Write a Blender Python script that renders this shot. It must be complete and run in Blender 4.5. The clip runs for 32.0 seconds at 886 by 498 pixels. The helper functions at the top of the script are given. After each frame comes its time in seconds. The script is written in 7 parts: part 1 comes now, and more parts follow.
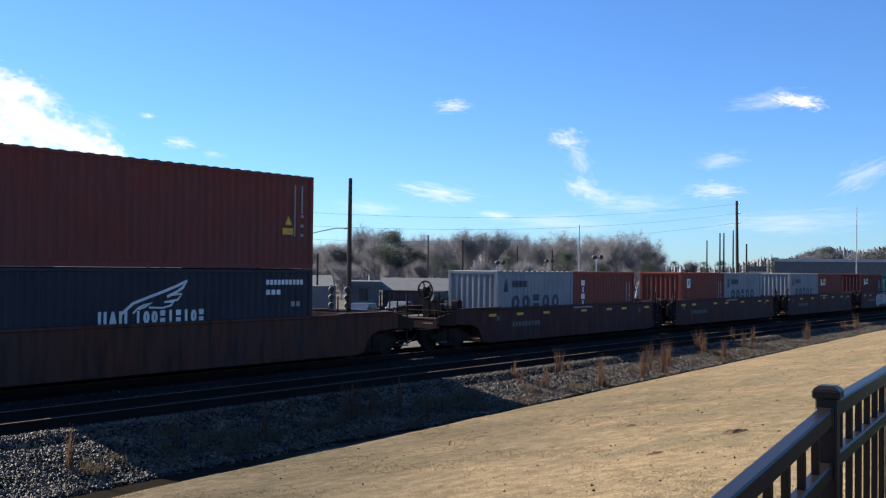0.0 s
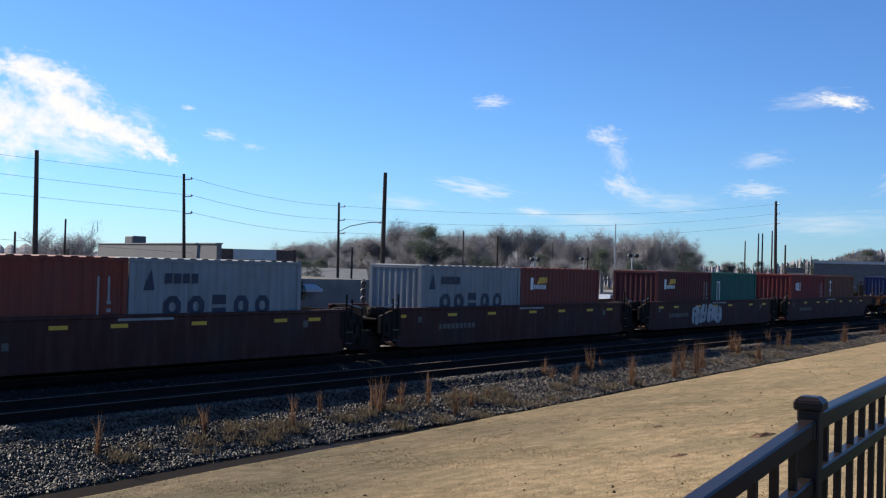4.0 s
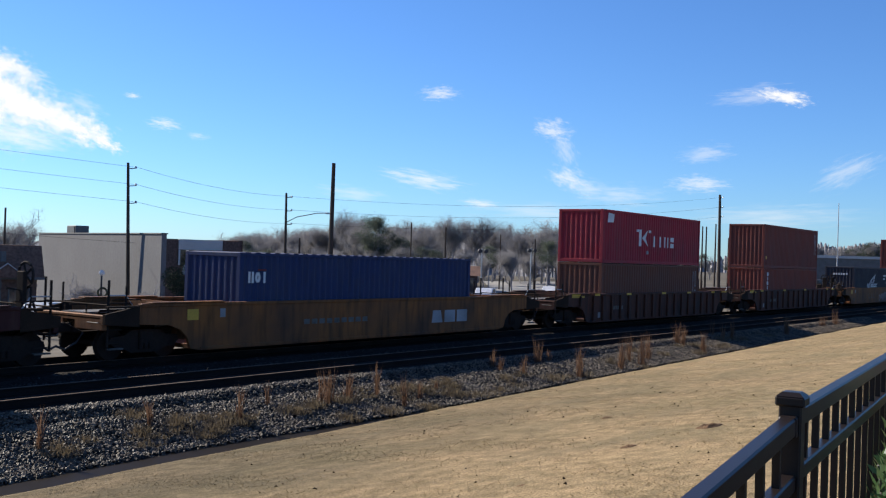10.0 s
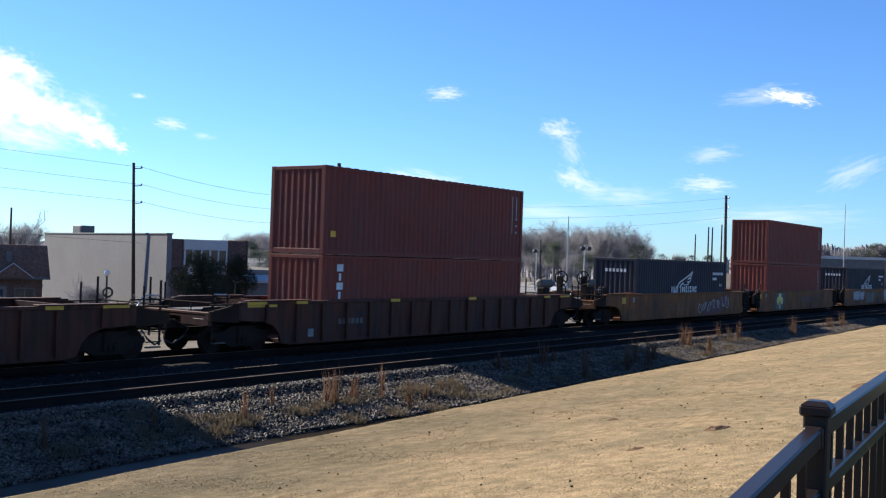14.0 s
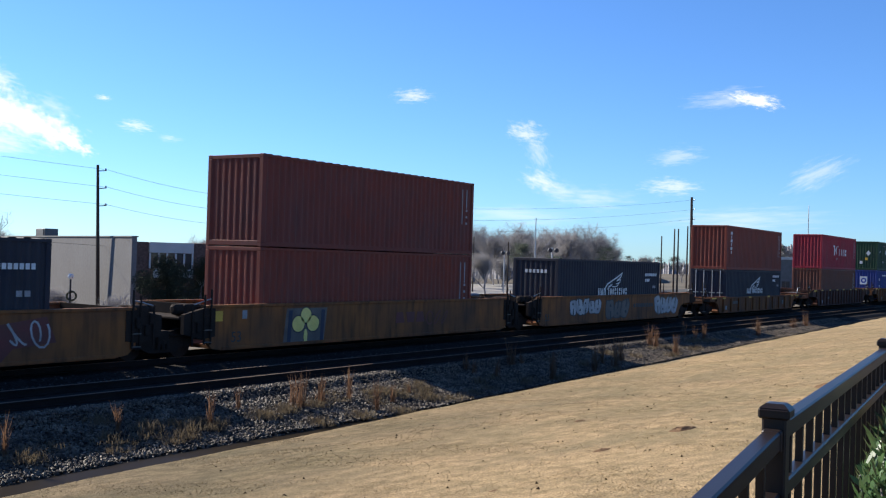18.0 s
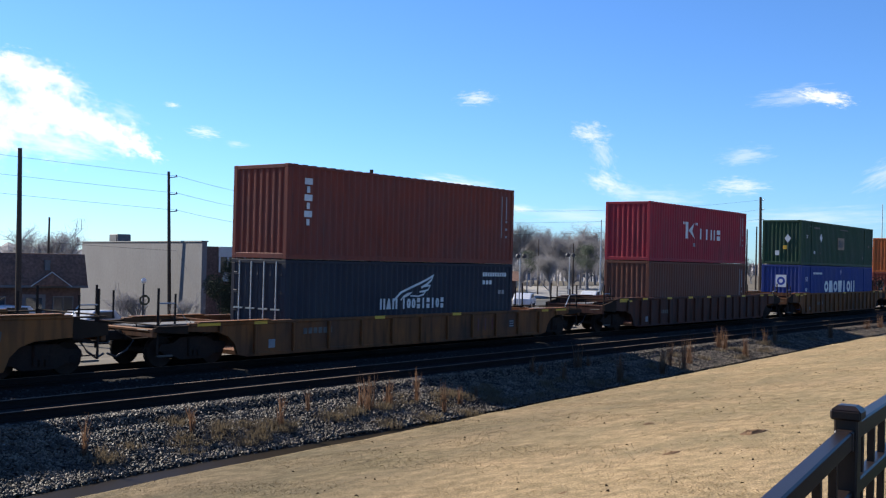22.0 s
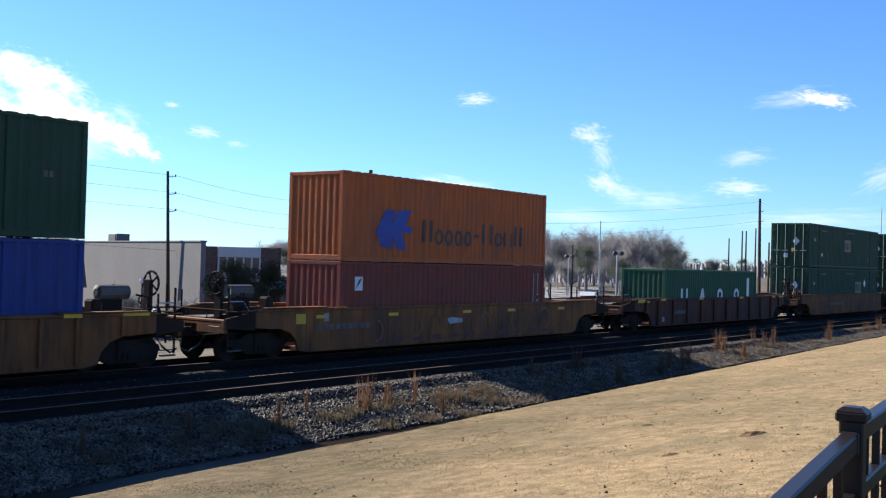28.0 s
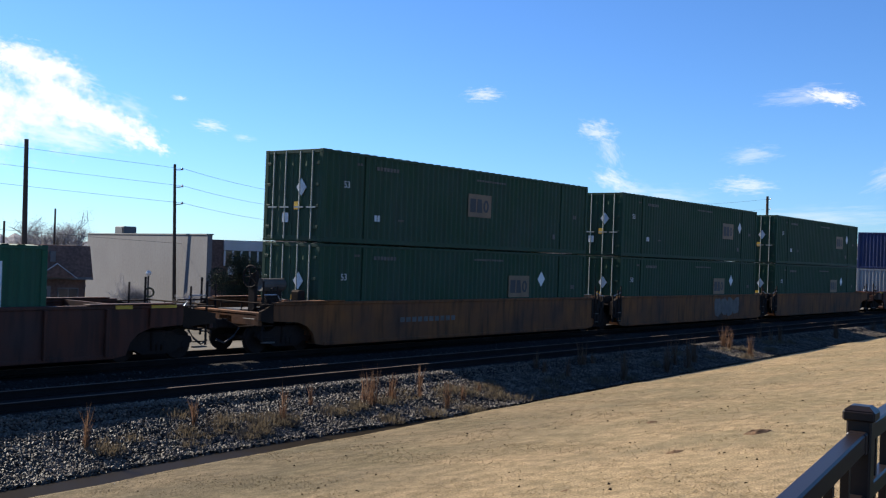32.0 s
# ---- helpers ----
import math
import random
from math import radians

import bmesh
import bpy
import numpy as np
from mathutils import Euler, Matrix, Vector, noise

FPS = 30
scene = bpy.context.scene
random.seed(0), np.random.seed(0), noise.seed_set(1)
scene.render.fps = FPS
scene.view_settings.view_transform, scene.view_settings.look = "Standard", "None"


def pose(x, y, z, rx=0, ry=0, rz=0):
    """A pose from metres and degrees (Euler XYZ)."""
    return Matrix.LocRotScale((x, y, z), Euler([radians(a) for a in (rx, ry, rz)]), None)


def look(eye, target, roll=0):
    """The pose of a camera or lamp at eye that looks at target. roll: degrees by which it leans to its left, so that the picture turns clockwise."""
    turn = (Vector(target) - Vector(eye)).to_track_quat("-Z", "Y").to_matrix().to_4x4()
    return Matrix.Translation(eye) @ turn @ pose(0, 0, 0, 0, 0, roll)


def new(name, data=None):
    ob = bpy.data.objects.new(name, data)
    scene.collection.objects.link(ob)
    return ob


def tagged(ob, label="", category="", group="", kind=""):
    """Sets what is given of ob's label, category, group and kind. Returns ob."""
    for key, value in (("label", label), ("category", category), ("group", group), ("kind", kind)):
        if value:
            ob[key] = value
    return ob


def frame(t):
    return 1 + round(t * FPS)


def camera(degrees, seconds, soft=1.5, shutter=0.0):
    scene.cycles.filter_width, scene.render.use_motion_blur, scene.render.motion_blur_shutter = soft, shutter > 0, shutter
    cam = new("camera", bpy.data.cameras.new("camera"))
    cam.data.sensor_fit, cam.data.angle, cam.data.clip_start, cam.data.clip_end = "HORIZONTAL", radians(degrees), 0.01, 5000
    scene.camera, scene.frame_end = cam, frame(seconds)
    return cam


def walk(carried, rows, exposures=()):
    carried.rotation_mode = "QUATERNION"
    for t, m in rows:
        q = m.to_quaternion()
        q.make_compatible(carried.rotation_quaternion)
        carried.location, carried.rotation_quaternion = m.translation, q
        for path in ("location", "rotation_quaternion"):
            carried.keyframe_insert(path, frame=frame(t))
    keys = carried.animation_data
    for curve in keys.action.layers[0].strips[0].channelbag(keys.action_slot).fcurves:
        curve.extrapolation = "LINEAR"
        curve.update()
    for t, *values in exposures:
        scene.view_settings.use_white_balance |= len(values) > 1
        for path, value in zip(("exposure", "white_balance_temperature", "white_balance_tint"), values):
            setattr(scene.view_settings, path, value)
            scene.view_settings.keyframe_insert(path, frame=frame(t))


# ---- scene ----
cam = camera(46.1, 32.0, soft=1.2, shutter=0.07)
# The rails run along x, away from the camera to the right; y leads across them; z = 0 is the top of the rails.
PATH = [
    (0, -0.185, -0.051, 3.041, 53.54, 1.08, 0.61),
    (0.5, -0.171, -0.051, 3.039, 53.69, 1.00, 0.56),
    (1, -0.159, -0.046, 3.039, 53.75, 0.73, 0.89),
    (1.5, -0.142, -0.037, 3.039, 53.89, 0.48, 0.88),
    (2, -0.180, -0.044, 3.043, 54.07, 0.48, 1.00),
    (2.5, -0.158, -0.040, 3.042, 54.56, 0.59, 1.08),
    (3, -0.076, -0.060, 3.039, 54.56, 0.77, 1.28),
    (3.5, -0.039, -0.113, 3.047, 52.35, 0.62, 1.88),
    (5.5, -0.076, -0.042, 3.047, 50.98, 0.97, 1.41),
    (6, -0.040, -0.036, 3.047, 51.88, 0.96, 1.51),
    (6.5, -0.038, -0.038, 3.046, 52.42, 0.81, 1.95),
    (7, -0.042, -0.040, 3.049, 53.23, 0.56, 1.98),
    (7.5, 0.010, -0.021, 3.043, 54.12, 0.38, 2.08),
    (8, 0.032, -0.011, 3.041, 54.39, 0.25, 1.90),
    (8.5, -0.005, -0.021, 3.044, 54.34, 0.29, 1.95),
    (9, -0.017, -0.025, 3.046, 54.34, 0.34, 1.94),
    (9.5, -0.010, -0.022, 3.044, 54.47, 0.34, 1.97),
    (10, -0.017, -0.024, 3.045, 54.46, 0.41, 1.86),
    (10.5, 0.016, -0.013, 3.042, 54.52, 0.44, 1.86),
    (11, -0.022, -0.022, 3.045, 54.56, 0.45, 2.03),
    (11.5, 0.072, 0.034, 3.042, 54.55, 0.40, 2.06),
    (12, 0.076, 0.034, 3.042, 54.46, 0.38, 2.03),
    (12.5, 0.071, 0.035, 3.045, 54.38, 0.41, 2.05),
    (13, 0.055, 0.028, 3.046, 54.21, 0.36, 2.00),
    (13.5, 0.056, 0.028, 3.045, 54.17, 0.38, 1.95),
    (14, 0.059, 0.030, 3.046, 54.16, 0.42, 1.93),
    (14.5, 0.048, 0.027, 3.046, 54.19, 0.26, 1.92),
    (15, 0.027, 0.013, 3.048, 54.86, 0.21, 1.88),
    (15.5, 0.121, 0.037, 3.039, 56.34, 0.27, 1.95),
    (17.5, 0.140, 0.043, 3.042, 56.40, 0.64, 1.62),
    (18, 0.099, 0.032, 3.046, 55.92, 0.60, 1.76),
    (18.5, 0.064, 0.022, 3.050, 55.70, 0.66, 1.83),
    (19, 0.042, 0.020, 3.051, 55.22, 0.72, 1.76),
    (19.5, 0.039, 0.024, 3.051, 54.09, 0.82, 1.49),
    (20, 0.041, 0.022, 3.049, 53.31, 0.90, 1.22),
    (20.5, 0.009, 0.010, 3.053, 52.80, 0.92, 1.26),
    (21, -0.028, -0.004, 3.058, 52.43, 0.84, 1.44),
    (21.5, -0.035, -0.009, 3.059, 52.35, 0.72, 1.53),
    (22, -0.020, -0.006, 3.059, 52.37, 0.64, 1.40),
    (22.5, 0.021, 0.007, 3.051, 52.46, 0.54, 1.48),
    (23, -0.016, -0.005, 3.056, 52.50, 0.53, 1.44),
    (23.5, 0.013, 0.007, 3.053, 52.53, 0.62, 1.58),
    (24, 0.003, 0.006, 3.055, 52.57, 0.58, 1.50),
    (24.5, -0.021, 0.001, 3.057, 52.57, 0.65, 1.52),
    (25, -0.028, -0.000, 3.056, 52.49, 0.68, 1.55),
    (25.5, -0.051, -0.007, 3.060, 52.53, 0.75, 1.56),
    (26, 0.008, 0.010, 3.054, 52.57, 0.72, 1.58),
    (26.5, 0.015, 0.014, 3.053, 52.65, 0.71, 1.60),
    (28.5, 0.008, 0.014, 3.053, 52.31, 0.72, 1.62),
    (29, -0.022, 0.006, 3.056, 52.21, 0.77, 1.66),
    (29.5, -0.040, 0.002, 3.060, 52.07, 0.70, 1.67),
    (30, -0.025, 0.006, 3.056, 51.98, 0.63, 1.67),
    (30.5, -0.022, 0.007, 3.056, 51.95, 0.51, 1.64),
    (31, -0.071, -0.008, 3.061, 52.01, 0.50, 1.70),
    (31.5, -0.090, -0.012, 3.063, 52.11, 0.43, 1.77),
    (32, 0.056, 0.030, 3.047, 52.07, 0.41, 2.05),
]
walk(cam, [(t, pose(x, y, z, 90 + pitch, -roll, -turn)) for t, x, y, z, turn, pitch, roll in PATH],
     exposures=[(0, 1.02), (1, 0.88), (2, 0.78), (6, 0.8), (9, 0.85), (11, 0.87), (12, 0.92), (13, 1.0), (14, 1.16), (15, 1.15), (18, 1.1), (19, 1.26), (20, 1.18), (21, 1.1), (22, 1.09), (23, 1.22), (24, 1.25), (25, 1.35), (26, 1.31), (29, 1.22), (31, 1.03), (32, 0.98)])

# ---- light ----
SUN_WAY = Vector((-0.10, 1.76, 1.0))
SUN_UP, SUN_TURN = math.atan2(1.0, math.hypot(0.10, 1.76)), math.atan2(-0.10, 1.76)
world = bpy.data.worlds.new("sky")
scene.world = world
world.use_nodes = True
wn = world.node_tree
sky = wn.nodes.new("ShaderNodeTexSky")
sky.sky_type, sky.sun_disc = "NISHITA", False
sky.sun_elevation, sky.sun_rotation = SUN_UP, SUN_TURN
sky.air_density, sky.dust_density, sky.ozone_density, sky.altitude = 1.0, 0.2, 3.5, 600
wn.nodes["Background"].inputs["Strength"].default_value = 0.065
tint = wn.nodes.new("ShaderNodeMix")
tint.data_type, tint.blend_type = "RGBA", "MULTIPLY"
tint.inputs[0].default_value, tint.inputs[7].default_value = 1.0, (0.60, 0.905, 1.33, 1)
wn.links.new(sky.outputs["Color"], tint.inputs[6])
wn.links.new(tint.outputs[2], wn.nodes["Background"].inputs["Color"])
sun = new("sun", bpy.data.lights.new("sun", "SUN"))
sun.data.energy, sun.data.angle, sun.data.color = 5.0, radians(0.53), (1.0, 0.93, 0.82)
sun.matrix_world = look(SUN_WAY * 100, (0, 0, 0))


# ---- materials ----
def surface(name, base, second=None, rough=0.7, metal=0.0, grain=30.0, grain_mix=0.25, blotch=1.2, blotch_mix=0.35,
            bump=0.15, dirt=None, dirt_mix=0.3, random_mix=0.0, island=False, stretch=(1, 1, 1), shine=0.5, mottle=0.0, mottle_scale=9.0, dirt_scale=(5, 5, 0.7), ditch_tone=None):
    """A worn surface: two colours mixed by broad stains, darkened and lightened by fine grain, with fine relief."""
    m = bpy.data.materials.new(name)
    m.use_nodes = True
    n, l = m.node_tree.nodes, m.node_tree.links
    b = n["Principled BSDF"]
    b.inputs["Roughness"].default_value, b.inputs["Metallic"].default_value = rough, metal
    b.inputs["Specular IOR Level"].default_value = shine if rough < 0.84 else min(shine, 0.05)
    co = n.new("ShaderNodeTexCoord")
    mp = n.new("ShaderNodeMapping")
    mp.inputs["Scale"].default_value = stretch
    l.new(co.outputs["Object"], mp.inputs["Vector"])

    def fog(scale, detail):
        t = n.new("ShaderNodeTexNoise")
        t.inputs["Scale"].default_value, t.inputs["Detail"].default_value = scale, detail
        l.new(mp.outputs["Vector"], t.inputs["Vector"])
        return t

    def mix(kind, fac, a, c):
        x = n.new("ShaderNodeMix")
        x.data_type, x.blend_type = "RGBA", kind
        for sock, v in ((x.inputs[0], fac), (x.inputs[6], a), (x.inputs[7], c)):
            if hasattr(v, "is_linked"):
                l.new(v, sock)
            else:
                sock.default_value = v if not isinstance(v, tuple) else (*v[:3], 1)
        return x.outputs[2]

    def ramp(v, lo, hi):
        r = n.new("ShaderNodeMapRange")
        r.inputs["From Min"].default_value, r.inputs["From Max"].default_value = lo, hi
        l.new(v, r.inputs["Value"])
        return r.outputs["Result"]

    big, fine = fog(blotch, 5), fog(grain, 4)
    col = mix("MIX", ramp(big.outputs["Fac"], 0.35, 0.7), base, second or tuple(c * (1 - blotch_mix) for c in base))
    grey = ramp(fine.outputs["Fac"], 0.3, 0.72)
    col = mix("MULTIPLY", grain_mix, col, mix("MIX", grey, (0.35, 0.35, 0.35), (1.5, 1.5, 1.5)))
    if mottle:
        mid = ramp(fog(mottle_scale, 3).outputs["Fac"], 0.36, 0.66)
        col = mix("MULTIPLY", mottle, col, mix("MIX", mid, (0.45, 0.46, 0.42), (1.3, 1.28, 1.25)))
    if dirt:
        streak = n.new("ShaderNodeTexNoise")
        streak.inputs["Scale"].default_value, streak.inputs["Detail"].default_value = 1.0, 6
        mp2 = n.new("ShaderNodeMapping")
        mp2.inputs["Scale"].default_value = dirt_scale
        l.new(co.outputs["Object"], mp2.inputs["Vector"])
        l.new(mp2.outputs["Vector"], streak.inputs["Vector"])
        f = n.new("ShaderNodeMath")
        f.operation = "MULTIPLY"
        f.inputs[1].default_value = dirt_mix
        l.new(ramp(streak.outputs["Fac"], 0.45, 0.75), f.inputs[0])
        col = mix("MIX", f.outputs[0], col, dirt)
    if ditch_tone:
        # darker, greyer turf towards the ditch and lower x, with an uneven border
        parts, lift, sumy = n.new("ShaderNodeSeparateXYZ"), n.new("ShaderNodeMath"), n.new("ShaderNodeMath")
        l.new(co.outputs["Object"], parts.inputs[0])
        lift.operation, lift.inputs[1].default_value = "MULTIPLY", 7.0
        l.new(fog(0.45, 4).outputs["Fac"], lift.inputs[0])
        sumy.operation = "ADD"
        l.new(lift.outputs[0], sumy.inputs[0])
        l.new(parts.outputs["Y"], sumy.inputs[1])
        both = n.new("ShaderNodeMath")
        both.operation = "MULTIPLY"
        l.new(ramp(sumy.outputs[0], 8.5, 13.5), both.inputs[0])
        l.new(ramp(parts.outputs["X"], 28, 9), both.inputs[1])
        col = mix("MULTIPLY", both.outputs[0], col, ditch_tone)
    if random_mix:
        info = n.new("ShaderNodeNewGeometry" if island else "ShaderNodeObjectInfo")
        val = info.outputs["Random Per Island" if island else "Random"]
        col = mix("MULTIPLY", random_mix, col, mix("MIX", val, (0.3, 0.3, 0.3), (1.6, 1.6, 1.6)))
    l.new(col, b.inputs["Base Color"])
    if bump:
        bp = n.new("ShaderNodeBump")
        bp.inputs["Strength"].default_value, bp.inputs["Distance"].default_value = bump, 0.02
        l.new(fine.outputs["Fac"], bp.inputs["Height"])
        l.new(bp.outputs["Normal"], b.inputs["Normal"])
    return m


RUST = (0.10, 0.045, 0.025)
GRIME = (0.03, 0.025, 0.02)


def paint(name, col, fade=0.25, rough=0.65, dirt=GRIME, dirt_mix=0.35):
    return surface(name, col, tuple(c * (1 - fade) + 0.02 for c in col), rough=rough, grain=60, grain_mix=0.15, blotch=0.6,
                   bump=0.05, dirt=dirt, dirt_mix=dirt_mix, shine=0.2)


BOX = {
    "oxide": paint("oxide_red_paint", (0.178, 0.040, 0.027)),
    "brown": paint("brown_paint", (0.150, 0.050, 0.028)),
    "rust": paint("rust_orange_paint", (0.215, 0.045, 0.026)),
    "maroon": paint("maroon_paint", (0.096, 0.018, 0.017)),
    "tan": paint("tan_brown_paint", (0.150, 0.052, 0.028)),
    "crimson": paint("crimson_paint", (0.33, 0.022, 0.036)),
    "scarlet": paint("scarlet_paint", (0.180, 0.022, 0.018)),
    "navy": paint("navy_paint", (0.0225, 0.023, 0.034)),
    "blue": paint("blue_paint", (0.018, 0.032, 0.10)),
    "royal": paint("royal_blue_paint", (0.021, 0.042, 0.19)),
    "green": paint("dark_green_paint", (0.020, 0.055, 0.026)),
    "leaf": paint("mid_green_paint", (0.018, 0.085, 0.040)),
    "teal": paint("teal_paint", (0.020, 0.115, 0.090)),
    "white": paint("off_white_paint", (0.25, 0.26, 0.265), dirt=RUST, dirt_mix=0.25),
    "orange": paint("orange_paint", (0.46, 0.108, 0.024)),
}
CAR = {
    "yellow": paint("faded_yellow_steel", (0.265, 0.096, 0.027), 0.65, 0.75, (0.05, 0.027, 0.014), 0.8),
    "brown": paint("brown_car_steel", (0.105, 0.034, 0.018), 0.55, 0.75, (0.02, 0.014, 0.012), 0.85),
    "dark": paint("dark_oxide_car_steel", (0.060, 0.016, 0.013), 0.5, 0.75, (0.10, 0.05, 0.035), 0.6),
    "tawny": paint("tawny_car_steel", (0.23, 0.083, 0.025), 0.65, 0.8, (0.05, 0.026, 0.013), 0.85),
}
STEEL_BLACK = surface("sooty_truck_steel", (0.024, 0.019, 0.017), (0.04, 0.029, 0.023), 0.85)
END_BROWN = surface("sooty_brown_steel", (0.03, 0.02, 0.015), (0.05, 0.03, 0.02), 0.85)
GRATING = surface("worn_grating", (0.13, 0.115, 0.10), (0.08, 0.07, 0.06), 0.7, 0.3)
GALV = surface("galvanised_steel", (0.45, 0.46, 0.47), (0.3, 0.3, 0.3), 0.45, 0.7, bump=0.05)
MARK_WHITE = surface("worn_white_lettering", (0.7, 0.7, 0.68), (0.5, 0.5, 0.49), 0.6, grain_mix=0.2, bump=0)
MARK_YELLOW = surface("yellow_marking", (0.75, 0.42, 0.03), (0.5, 0.28, 0.03), 0.6, bump=0)
MARK_BLACK = surface("black_marking", (0.03, 0.03, 0.035), rough=0.6, bump=0)
MARK_BLUE = surface("blue_marking", (0.02, 0.05, 0.3), rough=0.6, bump=0)
MARK_NAVY = surface("navy_marking", (0.014, 0.022, 0.055), rough=0.6, bump=0)
MARK_GREY = surface("grey_marking", (0.33, 0.32, 0.33), (0.2, 0.2, 0.2), rough=0.6, bump=0)
RAIL = surface("rail_steel", (0.022, 0.018, 0.016), (0.014, 0.012, 0.011), 0.9)
RAIL_TOP = surface("dull_rail_head", (0.17, 0.13, 0.10), (0.11, 0.085, 0.07), 0.9, 0.0, bump=0, shine=0.0)
TIE = surface("creosoted_wood", (0.018, 0.014, 0.011), (0.026, 0.02, 0.017), 0.9, grain=20, grain_mix=0.5, bump=0.4, stretch=(6, 0.6, 6))
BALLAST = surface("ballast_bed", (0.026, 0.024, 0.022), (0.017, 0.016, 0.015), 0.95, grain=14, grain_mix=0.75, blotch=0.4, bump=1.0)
STONE = surface("ballast_stone", (0.142, 0.110, 0.078), (0.033, 0.026, 0.019), 0.62, shine=0.2, grain=40, grain_mix=0.3, blotch=2.2, random_mix=1.0, island=True)
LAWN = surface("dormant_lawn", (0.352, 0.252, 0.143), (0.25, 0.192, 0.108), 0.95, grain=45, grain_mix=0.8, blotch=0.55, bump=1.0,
               dirt=(0.17, 0.14, 0.085), dirt_mix=0.5, dirt_scale=(0.45, 1.3, 1), ditch_tone=(0.50, 0.53, 0.57), stretch=(0.9, 1.1, 1), mottle=0.5, mottle_scale=4.5)
BLADE = surface("dry_grass_blade", (0.345, 0.249, 0.141), (0.262, 0.2, 0.114), 0.9, ditch_tone=(0.50, 0.53, 0.57), random_mix=0.28, island=True, bump=0)
# For dead leaves, and for unseen ground added to dim the fence's near side.
LEAF_AND_BOUNCE_CUT = surface("leaf_and_bounce_cut_brown", (0.05, 0.032, 0.022), (0.03, 0.02, 0.014), 0.95, grain=30, grain_mix=0.7, bump=1.0)
MUD = surface("wet_mud", (0.026, 0.02, 0.013), (0.04, 0.03, 0.02), 0.85, grain=8, grain_mix=0.5, bump=0.6)
DIRT = surface("bare_earth", (0.19, 0.115, 0.065), (0.11, 0.07, 0.042), 0.95, grain=25, grain_mix=0.5, bump=0.8)
SEDGE = surface("dry_sedge", (0.145, 0.078, 0.048), (0.19, 0.12, 0.072), 0.85, random_mix=0.5, island=True, bump=0)
STRAW = surface("straw_grass", (0.17, 0.13, 0.085), (0.12, 0.095, 0.06), 0.9, random_mix=0.5, island=True, bump=0)
FENCE = surface("bronze_powder_coat", (0.016, 0.011, 0.0095), (0.02, 0.014, 0.012), 0.36, 0.0, grain=200, grain_mix=0.15, bump=0.02, shine=0.26)
WOOD_POLE = surface("weathered_pole_wood", (0.055, 0.043, 0.036), (0.085, 0.068, 0.056), 0.9, grain=20, grain_mix=0.5, stretch=(4, 4, 0.3))
WIRE = surface("dark_cable", (0.03, 0.03, 0.035), rough=0.5, bump=0)
ROAD = surface("grey_asphalt", (0.07, 0.07, 0.07), (0.10, 0.10, 0.095), 0.9)
FIELD = surface("far_ground", (0.15, 0.132, 0.105), (0.11, 0.098, 0.08), 0.95, grain=1.5, blotch=0.05)
# Bark and twigs are paled: distance haze is put into their base colours.
BARK = surface("haze_paled_bark", (0.27, 0.255, 0.255), (0.31, 0.29, 0.288), 0.95, grain=6, grain_mix=0.4, random_mix=0.4)
NEEDLE = surface("pine_needles", (0.088, 0.104, 0.079), (0.112, 0.125, 0.095), 0.9, random_mix=0.6, island=True, bump=0)
TWIG = surface("haze_paled_twigs", (0.225, 0.218, 0.222), (0.268, 0.257, 0.258), 0.95, random_mix=0.12, island=True, bump=0)
EVERGREEN = surface("dull_evergreen_leaf", (0.025, 0.034, 0.024), (0.035, 0.045, 0.03), 0.9, random_mix=0.5, island=True, bump=0)
LEAF = surface("shrub_leaf", (0.05, 0.105, 0.036), (0.09, 0.145, 0.058), 0.4, random_mix=0.6, island=True, bump=0)
STUCCO = surface("pale_block_wall", (0.168, 0.165, 0.166), (0.15, 0.147, 0.148), 0.9, grain=6, grain_mix=0.15, blotch=0.3, dirt=(0.13, 0.115, 0.105), dirt_mix=0.35)
BRICK = surface("red_brown_brick", (0.13, 0.085, 0.072), (0.095, 0.066, 0.057), 0.9, grain=8, grain_mix=0.5)
SHINGLE = surface("brown_shingle", (0.17, 0.105, 0.08), (0.12, 0.078, 0.064), 0.95, grain=6, grain_mix=0.5)
TRIM = surface("white_trim", (0.72, 0.72, 0.70), (0.6, 0.6, 0.58), 0.6, bump=0)
ROOFING = surface("grey_roofing", (0.13, 0.13, 0.13), (0.10, 0.10, 0.095), 0.8)
SHOPFRONT = surface("grey_shop_fascia", (0.17, 0.16, 0.15), (0.12, 0.115, 0.11), 0.6)
LOCKBAR = surface("dull_locking_steel", (0.32, 0.34, 0.31), (0.2, 0.22, 0.2), 0.6, 0.2, bump=0.05)
SIDING = surface("pale_metal_siding", (0.45, 0.45, 0.44), (0.38, 0.38, 0.37), 0.6)


def thin(m, share):
    """Lets part of the light through a material of twigs or leaves."""
    n, l = m.node_tree.nodes, m.node_tree.links
    b, out = n["Principled BSDF"], n["Material Output"]
    through_it, both = n.new("ShaderNodeBsdfTranslucent"), n.new("ShaderNodeMixShader")
    both.inputs[0].default_value = share
    l.new(b.inputs["Base Color"].links[0].from_socket, through_it.inputs["Color"])
    l.new(b.outputs[0], both.inputs[1])
    l.new(through_it.outputs[0], both.inputs[2])
    l.new(both.outputs[0], out.inputs["Surface"])


# Light let through the twigs lifts the treeline further, in place of haze.
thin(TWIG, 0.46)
thin(NEEDLE, 0.4)
thin(BLADE, 0.35)
thin(SEDGE, 0.4)
thin(STRAW, 0.3)
thin(LEAF, 0.35)


